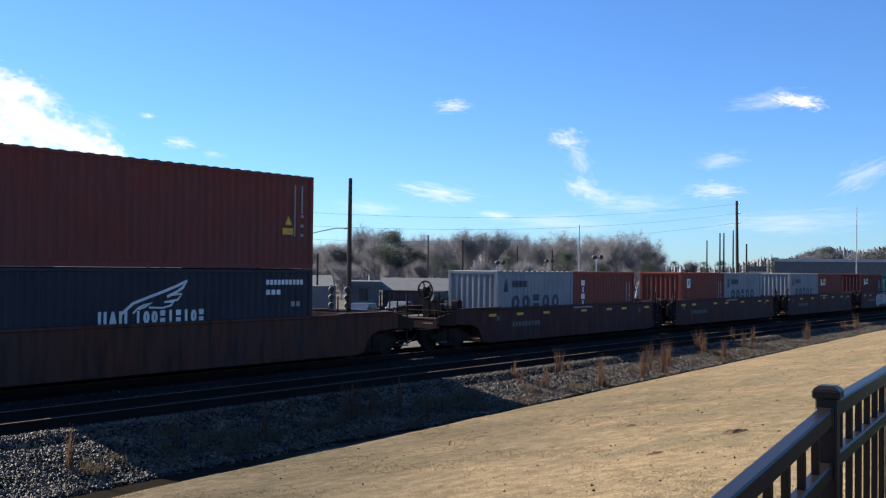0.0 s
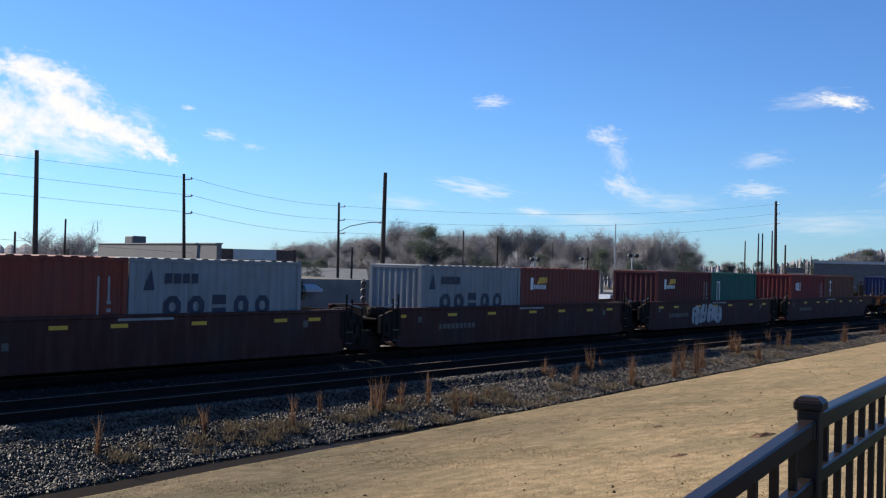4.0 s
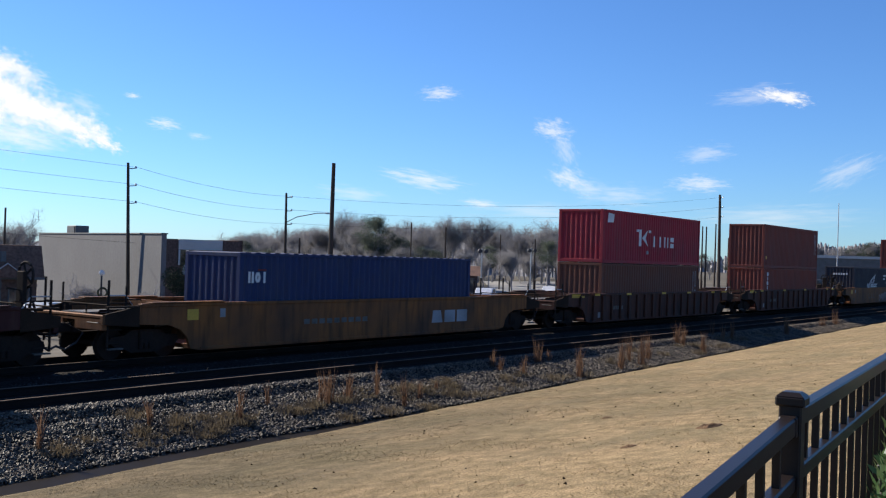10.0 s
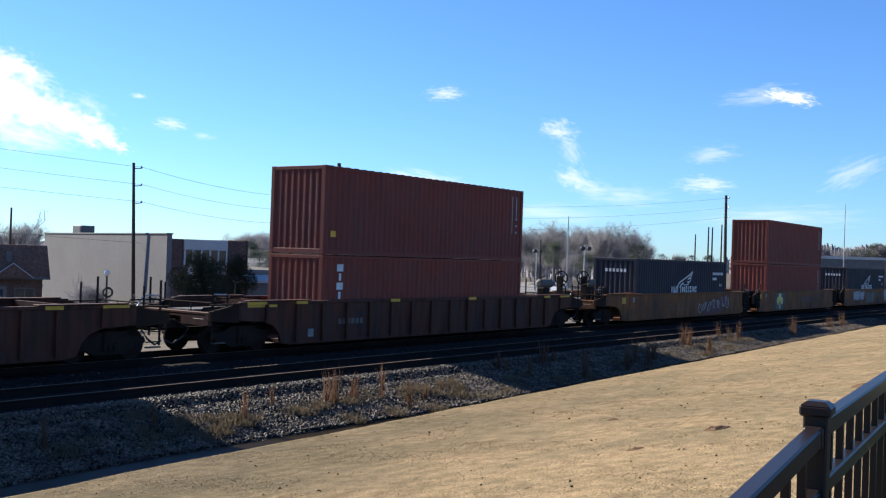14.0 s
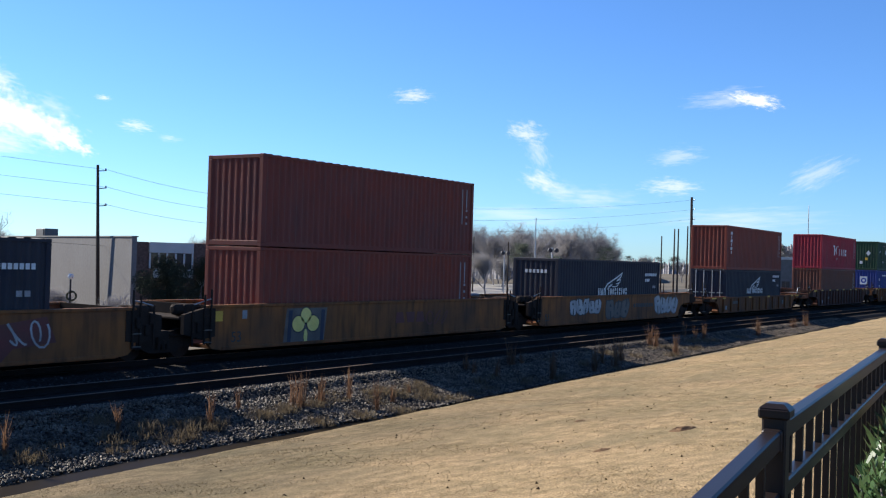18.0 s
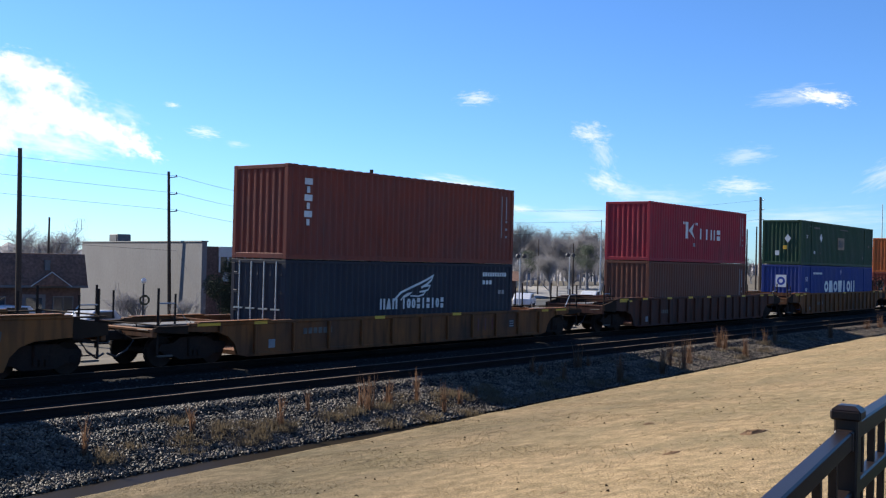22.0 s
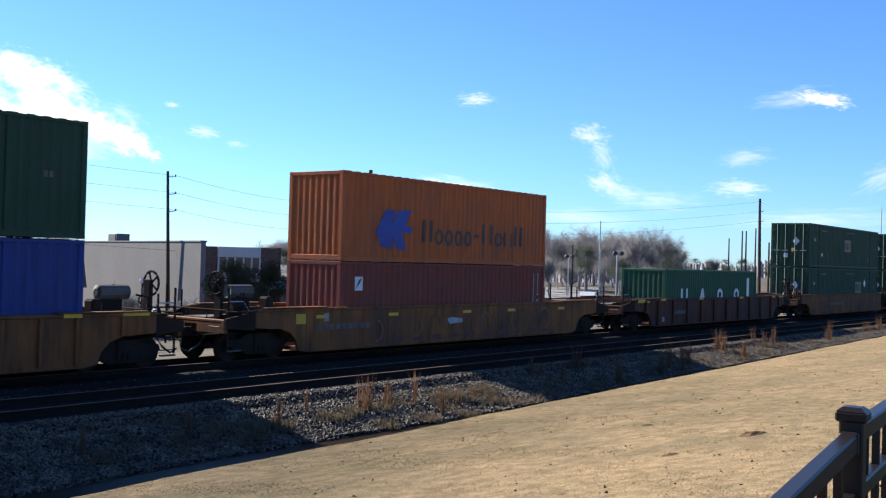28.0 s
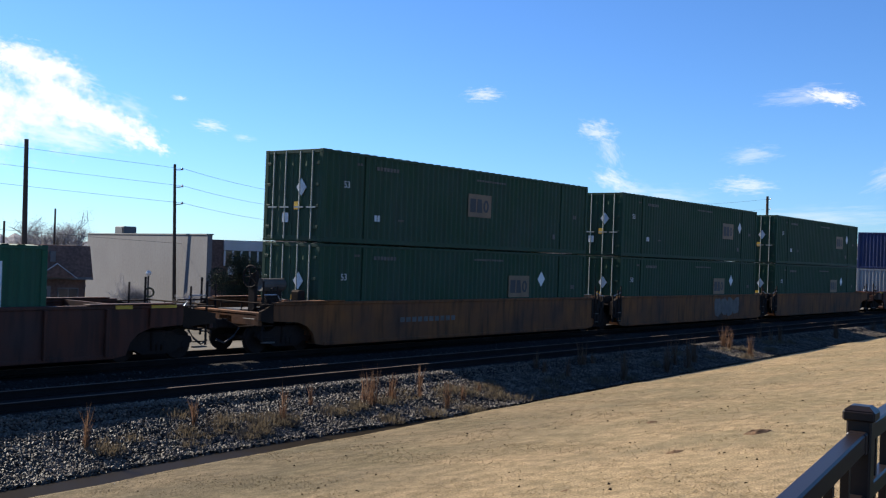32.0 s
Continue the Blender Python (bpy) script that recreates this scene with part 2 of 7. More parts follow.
def glassy(name, col, rough=0.06):
    m = bpy.data.materials.new(name)
    m.use_nodes = True
    b = m.node_tree.nodes["Principled BSDF"]
    b.inputs["Base Color"].default_value, b.inputs["Roughness"].default_value = (*col, 1), rough
    return m


PANE = glassy("dark_window_glass", (0.03, 0.035, 0.04))
WATER = glassy("ditch_water", (0.02, 0.015, 0.0095), 0.4)
WATER.node_tree.nodes["Principled BSDF"].inputs["Specular IOR Level"].default_value = 0.03
LENS_RED = glassy("red_signal_lens", (0.25, 0.01, 0.01), 0.2)
wave = WATER.node_tree.nodes.new("ShaderNodeTexNoise")
wave.inputs["Scale"].default_value = 3
wave_bump = WATER.node_tree.nodes.new("ShaderNodeBump")
wave_bump.inputs["Strength"].default_value, wave_bump.inputs["Distance"].default_value = 0.02, 0.01
WATER.node_tree.links.new(wave.outputs["Fac"], wave_bump.inputs["Height"])
WATER.node_tree.links.new(wave_bump.outputs["Normal"], WATER.node_tree.nodes["Principled BSDF"].inputs["Normal"])


# ---- building blocks ----
def mesh_of(bm, name, material=None, smooth=False):
    me = bpy.data.meshes.new(name)
    bm.to_mesh(me)
    bm.free()
    if material:
        me.materials.append(material)
    if smooth:
        me.polygons.foreach_set("use_smooth", [True] * len(me.polygons))
    return me


def part(name, bm, material, parent=None, label="", at=None):
    """Links a bmesh, or a mesh that is shared, as one object under its parent."""
    me = bm if isinstance(bm, bpy.types.Mesh) else mesh_of(bm, name)
    if not me.materials:
        me.materials.append(material)
    ob = new(name, me)
    if me.materials[0] != material:
        ob.material_slots[0].link = "OBJECT"
        ob.material_slots[0].material = material
    if parent:
        ob.parent = parent
    if at:
        ob.matrix_basis = at
    if label:
        ob["label"] = label
    return ob


def thing(name, m, label, category, group="", kind=""):
    ob = new(name)
    ob.empty_display_size = 0.2
    ob.matrix_basis = m
    return tagged(ob, label, category, group, kind)


def box(x0, x1, y0, y1, z0, z1, bm=None, bevel=0.0):
    own = bm is None or bevel
    b = bmesh.new() if own else bm
    v = [b.verts.new((x, y, z)) for z in (z0, z1) for y in (y0, y1) for x in (x0, x1)]
    for f in ((0, 2, 3, 1), (4, 5, 7, 6), (0, 1, 5, 4), (2, 6, 7, 3), (0, 4, 6, 2), (1, 3, 7, 5)):
        b.faces.new([v[i] for i in f])
    if bevel:
        bmesh.ops.bevel(b, geom=b.edges[:], offset=bevel, segments=1, affect="EDGES")
    if bm is not None and bevel:
        add(bm, b)
        return bm
    return b


def add(bm, other, m=None):
    """Joins another bmesh into bm."""
    seen = {}
    for v in other.verts:
        seen[v] = bm.verts.new(m @ v.co if m else v.co)
    for f in other.faces:
        try:
            bm.faces.new([seen[v] for v in f.verts])
        except ValueError:
            pass
    other.free()
    return bm


def tube(points, radii, sides=8, bm=None, caps=True):
    """A round bar through the points."""
    b = bm if bm is not None else bmesh.new()
    pts = [Vector(p) for p in points]
    if not hasattr(radii, "__len__"):
        radii = [radii] * len(pts)
    rings = []
    for i, p in enumerate(pts):
        d = (pts[min(i + 1, len(pts) - 1)] - pts[max(i - 1, 0)]).normalized()
        a = d.orthogonal().normalized()
        c = d.cross(a)
        rings.append([b.verts.new(p + (a * math.cos(2 * math.pi * k / sides) + c * math.sin(2 * math.pi * k / sides)) * radii[i]) for k in range(sides)])
    for r, q in zip(rings, rings[1:]):
        for k in range(sides):
            b.faces.new((r[k], r[(k + 1) % sides], q[(k + 1) % sides], q[k]))
    if caps:
        b.faces.new(rings[0][::-1])
        b.faces.new(rings[-1])
    return b


def prism(outline, y0, y1, bm=None):
    """An outline in x and z, drawn out along y."""
    b = bm if bm is not None else bmesh.new()
    a = [b.verts.new((x, y0, z)) for x, z in outline]
    c = [b.verts.new((x, y1, z)) for x, z in outline]
    n = len(outline)
    b.faces.new(a)
    b.faces.new(c[::-1])
    for i in range(n):
        b.faces.new((a[i], c[i], c[(i + 1) % n], a[(i + 1) % n]))
    bmesh.ops.recalc_face_normals(b, faces=b.faces[:])
    return b


def raw_mesh(name, verts, faces, material):
    me = bpy.data.meshes.new(name)
    me.from_pydata([tuple(v) for v in verts], [], [tuple(f) for f in faces])
    me.materials.append(material)
    return me


# ---- ground ----
def edge_y(x):
    """Where the lawn meets the ditch."""
    return 14.55 + 0.028 * (x - 10) if x > -50 else 12.9


def edge_z(x):
    return -0.80 + 0.0065 * (min(x, 120) - 10)


def lip_y(x):
    """The brow where the lawn ends and drops into the ditch."""
    return 11.64 + 0.028 * (x - 8) if x > -50 else 10.0


def lip_z(x):
    return -0.03 + 0.0065 * (min(x, 96) - 8)


def lawn_z(x, y):
    swell = 0.03 * noise.noise(Vector((x * 0.3, y * 0.3, 0))) + 0.022 * noise.noise(Vector((x * 0.9, y * 0.9, 5)))
    return min(lip_z(x) + 0.138 * (lip_y(x) - y) + swell, 1.56)


def ground_z(x, y):
    """The one sheet of ground: lawn, ditch, ballast bank, track bed, low land behind, hills far off."""
    e, ez = edge_y(x), edge_z(x)
    lip = lip_y(x)
    if y <= lip:
        return lawn_z(x, y)
    if y < e:
        k = min(1, (y - lip) / 1.3)
        return lawn_z(x, lip) + (ez - 0.12 - lawn_z(x, lip)) * k * (2 - k)
    ditch = e + 0.80 - 0.65 * min(1, max(0, (x - 13) / 9))
    if y < ditch:
        k = (y - e) / (ditch - e)
        return ez - 0.12 * (1 - k) - 0.16 * math.sin(math.pi * k)
    if y < 17.3:
        k = (y - ditch) / max(0.3, 17.3 - ditch)
        return ez + (-0.34 - ez) * (0.25 * k + 0.75 * k * k * (3 - 2 * k)) + 0.03 * noise.noise(Vector((x, y, 3)))
    if y < 27.5:
        return -0.34
    if y < 40:
        k = (y - 27.5) / 12.5
        return -0.34 - 1.16 * k * k * (3 - 2 * k)
    far = max(0, math.hypot(x, y) - 350) / 500
    return -1.5 + 6 * min(far, 1) ** 2


xs = [-3000, -1200, -500, -200, -80, -40] + [-20 + 1.0 * i for i in range(140)] + [125, 135, 150, 180, 220, 300, 400, 600, 900, 1500, 3000]
ys = [-3000, -1200, -500, -200, -80, -40, -20, -10, -5, -2] + [0.4 * i for i in range(28)] + [11.24 + 0.1 * i for i in range(10)] + [12.4 + 0.2 * i for i in range(28)] + \
     [18.2, 20, 24, 27.5, 29, 31, 33, 35, 38, 40, 45, 50, 60, 80, 110, 150, 220, 300, 400, 600, 900, 1500, 3000]


def along(x, y):
    """Lines of the ground's mesh run with the brow of the lawn."""
    w = min(1, max(0, y / 8)) * min(1, max(0, (17.2 - y) / 3))
    return y + 0.028 * (min(max(x, -50), 120) - 8) * w


gv = [(x, along(x, y), ground_z(x, along(x, y))) for x in xs for y in ys]
gf, gm = [], []
for i in range(len(xs) - 1):
    for j in range(len(ys) - 1):
        a = i * len(ys) + j
        gf.append((a, a + len(ys), a + len(ys) + 1, a + 1))
        yc, xc = (ys[j] + ys[j + 1]) / 2, (xs[i] + xs[i + 1]) / 2
        # Index 3 is unseen dark ground, added to cut light bounced onto the fence.
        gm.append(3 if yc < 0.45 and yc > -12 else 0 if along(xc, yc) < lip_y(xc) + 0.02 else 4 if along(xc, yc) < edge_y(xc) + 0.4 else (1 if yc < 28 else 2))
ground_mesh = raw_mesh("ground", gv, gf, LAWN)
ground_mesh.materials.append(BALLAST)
ground_mesh.materials.append(FIELD)
ground_mesh.materials.append(LEAF_AND_BOUNCE_CUT)
ground_mesh.materials.append(MUD)
ground_mesh.polygons.foreach_set("material_index", gm)
ground_mesh.polygons.foreach_set("use_smooth", [True] * len(gf))
tagged(new("ground", ground_mesh), "dormant tan lawn sloping to a ditch and stone track bed", "ground", kind="structure")

wv = []
for i in range(24):
    x = -20 + i * 2
    wv += [(x, edge_y(x) - 1.6, edge_z(10) - 0.03 + 0.0058 * (x - 10)), (x, edge_y(x) + 0.85 - 0.7 * min(1, max(0, (x - 13) / 9)), edge_z(10) - 0.03 + 0.0058 * (x - 10))]
tagged(new("water", raw_mesh("water", wv, [(2 * i, 2 * i + 2, 2 * i + 3, 2 * i + 1) for i in range(23)], WATER)),
       "shallow brown standing water in the ditch", "water", kind="structure")


# ---- tracks ----
RAIL_OUT = [(-0.07, -0.17), (0.07, -0.17), (0.07, -0.155), (0.012, -0.135), (0.012, -0.045), (0.036, -0.035), (0.036, -0.008), (-0.036, -0.008), (-0.036, -0.035), (-0.012, -0.045), (-0.012, -0.135), (-0.07, -0.155)]


def track(y, label):
    t = thing("railway_track", pose(0, y, 0), label, "railway track", "railway tracks", "structure")
    for side in (-0.7525, 0.7525):
        b = bmesh.new()
        ring = [[b.verts.new((x, side + a, z)) for a, z in RAIL_OUT] for x in (-200, 600)]
        n = len(RAIL_OUT)
        for i in range(n):
            b.faces.new((ring[0][i], ring[1][i], ring[1][(i + 1) % n], ring[0][(i + 1) % n]))
        bmesh.ops.recalc_face_normals(b, faces=b.faces[:])
        rail = part("rail", b, RAIL, t, "rusty brown steel rail")
        part("rail_head", box(-200, 600, side - 0.034, side + 0.034, -0.008, 0.0), RAIL_TOP, rail, "polished running surface")
    tie = mesh_of(box(-0.11, 0.11, -1.3, 1.3, -0.34, -0.172, bevel=0.015), "tie", TIE)
    plate = mesh_of(box(-0.09, 0.09, -0.17, 0.17, -0.174, -0.166), "tie_plate", RAIL)
    rest = bmesh.new()
    for i in range(330):
        x = -30 + 0.52 * i
        if 5 < x < 110:
            o = part("tie", tie, TIE, t, at=pose(x, 0, 0, rz=random.uniform(-1, 1)))
        else:
            box(x - 0.11, x + 0.11, -1.3, 1.3, -0.34, -0.172, rest)
    tagged(part("ties_far", rest, TIE, t), kind="stuff")
    bed = bmesh.new()
    ring = [[bed.verts.new((x, a, z)) for a, z in ((-1.95, -0.36), (-1.6, -0.178), (1.6, -0.178), (1.95, -0.36))] for x in (-200, 600)]
    for i in range(3):
        bed.faces.new((ring[0][i], ring[1][i], ring[1][i + 1], ring[0][i + 1]))
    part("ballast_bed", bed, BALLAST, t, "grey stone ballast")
    return t


track(19.2, "empty near railway track with rusty rails on dark ties")
track(23.99, "far railway track that carries the freight train")

# ---- train ----
S_COEF = (105.830437, 0.0302166, 0.90784297, -0.14312617)
YC = 23.99


def run(t):
    """How far the train has rolled after t seconds, in metres."""
    return sum(c * (t / 10) ** (i + 1) for i, c in enumerate(S_COEF))


ROLLING = []   # things that move with the train, each with its place along it
WHEELS = []


def rolling(ob, u, z=0.0):
    ROLLING.append((ob, u, z))
    ob.matrix_basis = pose(u, YC, z)
    return ob


# containers
MESH = {}


def shared(key, make, material):
    if key not in MESH:
        MESH[key] = mesh_of(make(), key[0], material)
    return MESH[key]


def corrugated(length, z0, z1, depth=0.036, pitch=0.278, thick=0.05):
    """A steel sheet with trapezoid folds, standing in x and z, its outer face towards -y."""
    b = bmesh.new()
    n = max(2, round(length / pitch))
    p = length / n
    xs_, ys_ = [], []
    for i in range(n):
        for k, d in ((0.0, 0), (0.25, 0), (0.5, depth), (0.75, depth)):
            xs_.append(-length / 2 + (i + k) * p)
            ys_.append(d)
    xs_.append(length / 2)
    ys_.append(0)
    lo = [b.verts.new((x, y, z0)) for x, y in zip(xs_, ys_)]
    hi = [b.verts.new((x, y, z1)) for x, y in zip(xs_, ys_)]
    lo2 = [b.verts.new((x, thick, z0)) for x in (xs_[0], xs_[-1])]
    hi2 = [b.verts.new((x, thick, z1)) for x in (xs_[0], xs_[-1])]
    for i in range(len(lo) - 1):
        b.faces.new((lo[i], lo[i + 1], hi[i + 1], hi[i]))
    b.faces.new((lo2[1], lo2[0], hi2[0], hi2[1]))
    b.faces.new(hi + [hi2[1], hi2[0]])
    b.faces.new([lo2[0], lo2[1]] + lo[::-1])
    b.faces.new((lo[0], hi[0], hi2[0], lo2[0]))
    b.faces.new((lo2[1], hi2[1], hi[-1], lo[-1]))
    return b


def container(u, z, length, height, colour, label, width=2.44, doors=False, group="containers on the train", wide=False):
    """A steel box; u is its middle along the train, z its floor. The leading end looks towards -x."""
    c = thing("shipping_container", pose(0, 0, 0), label, "container", group)
    m, L, w, h = BOX[colour], length, width, height
    k = (L, w, h)
    side = shared(("side_panel", *k), lambda: corrugated(L - 0.24, 0.15, h - 0.09), m)
    part("side_panel", side, m, c, at=pose(0, -w / 2 + 0.012, 0))
    part("side_panel", side, m, c, at=pose(0, w / 2 - 0.012, 0, rz=180))
    end = shared(("end_panel", *k), lambda: corrugated(w - 0.24, 0.17, h - 0.12, 0.045, 0.26), m)
    if not doors:
        part("end_panel", end, m, c, at=pose(-L / 2 + 0.015, 0, 0, rz=-90))
    else:
        leaf = shared(("door", *k), lambda: corrugated(w / 2 - 0.13, 0.17, h - 0.12, 0.03, 0.55), m)
        rod = GALV if colour == "navy" else LOCKBAR
        for s in (-1, 1):
            d = part("door", leaf, m, c, at=pose(-L / 2 + 0.02, s * (w / 4 - 0.055), 0, rz=-90))
            for q in (-0.27, 0.27):
                part("locking_bar", shared(("locking_bar", h, rod.name), lambda: tube([(0, -0.03, 0.08), (0, -0.03, h - 0.06)], 0.022, 6), rod), rod, d, "steel locking bar", at=pose(q, 0, 0))
                part("bar_handle", shared(("bar_handle",), lambda: box(-0.2, 0.2, -0.06, -0.04, 1.05, 1.1), LOCKBAR), LOCKBAR, d, at=pose(q, 0, 0))
            for j in range(4):
                part("hinge", shared(("hinge",), lambda: box(-0.09, 0.09, -0.04, 0.0, -0.05, 0.05, bevel=0.01), m), m, d, at=pose(-s * (w / 4 - 0.16), 0, 0.45 + j * (h - 0.9) / 3))
    part("end_panel", end, m, c, at=pose(L / 2 - 0.015, 0, 0, rz=90))
    part("roof", shared(("roof", *k), lambda: roof_sheet(L, w, h), m), m, c)
    part("floor_frame", shared(("floor_frame", *k), lambda: box(-L / 2 + 0.1, L / 2 - 0.1, -w / 2 + 0.08, w / 2 - 0.08, 0.03, 0.14), m), MARK_BLACK, c)
    post = shared(("corner_post", h), lambda: box(-0.08, 0.08, -0.08, 0.08, 0.118, h - 0.118, bevel=0.012), m)
    cast = shared(("corner_casting",), casting, m)
    spots = [L / 2] + ([6.095] if wide else [])
    for sx in (-1, 1):
        for e in spots:
            for sy in (-1, 1):
                part("corner_post", post, m, c, at=pose(sx * (e - 0.08), sy * (w / 2 - 0.08 + (0.004 if e < L / 2 else 0)), 0))
                for zc in (0.0, h - 0.118):
                    part("corner_casting", cast, m, c, at=pose(sx * (e - 0.089), sy * (w / 2 - 0.081 + (0.006 if e < L / 2 else 0)), zc))
    for sy in (-1, 1):
        part("top_rail", shared(("top_rail", L), lambda: box(-L / 2 + 0.16, L / 2 - 0.16, -0.03, 0.03, -0.1, -0.015, bevel=0.008), m), m, c, at=pose(0, sy * (w / 2 - 0.031), h))
        part("bottom_rail", shared(("bottom_rail", L), lambda: box(-L / 2 + 0.16, L / 2 - 0.16, -0.03, 0.03, 0.01, 0.16, bevel=0.008), m), m, c, at=pose(0, sy * (w / 2 - 0.031), 0))
    for sx in (-1, 1):
        part("header", shared(("header", w), lambda: box(-0.04, 0.04, -w / 2 + 0.15, w / 2 - 0.15, -0.13, -0.01, bevel=0.01), m), m, c, at=pose(sx * (L / 2 - 0.042), 0, h))
        part("sill", shared(("sill", w), lambda: box(-0.04, 0.04, -w / 2 + 0.15, w / 2 - 0.15, 0.02, 0.18, bevel=0.01), m), m, c, at=pose(sx * (L / 2 - 0.042), 0, 0))
    rolling(c, u, z)
    c["size"] = (L, w, h)
    return c


def casting():
    return box(-0.089, 0.089, -0.081, 0.081, 0.0, 0.118, bevel=0.012)


def roof_sheet(L, w, h):
    b = bmesh.new()
    n = round((L - 0.2) / 0.42)
    p = (L - 0.2) / n
    rows = []
    for i in range(n):
        for k, d in ((0.0, -0.025), (0.3, -0.025), (0.45, 0.010), (0.85, 0.010)):
            x = -L / 2 + 0.1 + (i + k) * p
            rows.append([b.verts.new((x, y, h + d)) for y in (-w / 2 + 0.06, w / 2 - 0.06)])
    for a, c in zip(rows, rows[1:]):
        b.faces.new((a[0], c[0], c[1], a[1]))
    return b


WELL_Z = 0.38


def stack(u, *boxes):
    """Containers one on another in a well; returns them from the lowest up."""
    long = boxes[0][0] > 16
    z, made = WELL_Z + (0.05 if long else 0), []
    for args in boxes:
        length, height, colour, label = args[:4]
        made.append(container(u, z, length, height, colour, label, **(args[4] if len(args) > 4 else {})))
        z += height + (0.032 if long else 0.014)
    return made


# well cars
def side_outline(a, joined, top=1.5):
    """The side of a well car: deep between the trucks, shallow over an end truck, cut square where two units share one."""
    left = [(-a - 0.55, top), (-a - 0.55, 0.5), (-a - 0.3, 0.26)] if joined[0] else [(-a - 2.0, top), (-a - 2.0, 0.98), (-a - 1.0, 0.93), (-a - 0.62, 0.8), (-a - 0.38, 0.58), (-a - 0.25, 0.26)]
    right = [(a + 0.3, 0.26), (a + 0.55, 0.5), (a + 0.55, top)] if joined[1] else [(a + 0.25, 0.26), (a + 0.38, 0.58), (a + 0.62, 0.8), (a + 1.0, 0.93), (a + 2.0, 0.98), (a + 2.0, top)]
    return left + [(-a + 0.1, 0.2), (a - 0.1, 0.2)] + right


def wheelset():
    b = tube([(0, -0.98, 0), (0, 0.98, 0)], 0.08, 10)
    for s in (-1, 1):
        tube([(0, s * 0.70, 0), (0, s * 0.725, 0), (0, s * 0.73, 0), (0, s * 0.84, 0)], [0.455, 0.455, 0.42, 0.415], 24, b)
        tube([(0, s * 0.84, 0), (0, s * 0.843, 0)], [0.33, 0.2], 24, b)
        tube([(0, s * 0.98, 0), (0, s * 1.14, 0)], 0.11, 10, b)
    return b


FRAME_OUT = [(-1.15, 0.50), (-0.95, 0.33), (-0.72, 0.33), (-0.45, 0.2), (0.45, 0.2), (0.72, 0.33), (0.95, 0.33), (1.15, 0.50), (1.1, 0.64), (0.7, 0.66), (0.45, 0.8), (-0.45, 0.8), (-0.7, 0.66), (-1.1, 0.64)]


def truck(x, car):
    t = part("truck", shared(("bolster",), lambda: box(-0.22, 0.22, -1.2, 1.2, 0.42, 0.82, bevel=0.04), STEEL_BLACK), STEEL_BLACK, car, "sooty two-axle truck", at=pose(x, 0, 0))
    for s in (-1, 1):
        part("side_frame", shared(("side_frame",), lambda: prism(FRAME_OUT, -0.08, 0.08), STEEL_BLACK), STEEL_BLACK, t, at=pose(0, s * 1.05, 0))
        for q in (-0.16, 0.0, 0.16):
            part("spring", shared(("spring",), lambda: tube([(0, 0, 0.3), (0, 0, 0.55)], 0.065, 8), STEEL_BLACK), STEEL_BLACK, t, at=pose(q, s * 1.16, 0))
    for q in (-0.89, 0.89):
        WHEELS.append(part("wheelset", shared(("wheelset",), wheelset, STEEL_BLACK), STEEL_BLACK, t, "dark steel wheels with bright rims", at=pose(q, 0, 0.42)))
        WHEELS[-1] = (WHEELS[-1], car, x + q, q)
    return t


def ring(radius, thick, spokes, seg=20):
    b = bmesh.new()
    pts = [(0, radius * math.cos(2 * math.pi * k / seg), radius * math.sin(2 * math.pi * k / seg)) for k in range(seg + 1)]
    tube(pts, thick, 6, b, caps=False)
    for k in range(spokes):
        a = 2 * math.pi * k / spokes
        tube([(0, 0, 0), (0, radius * math.cos(a), radius * math.sin(a))], thick * 0.8, 5, b)
    return b


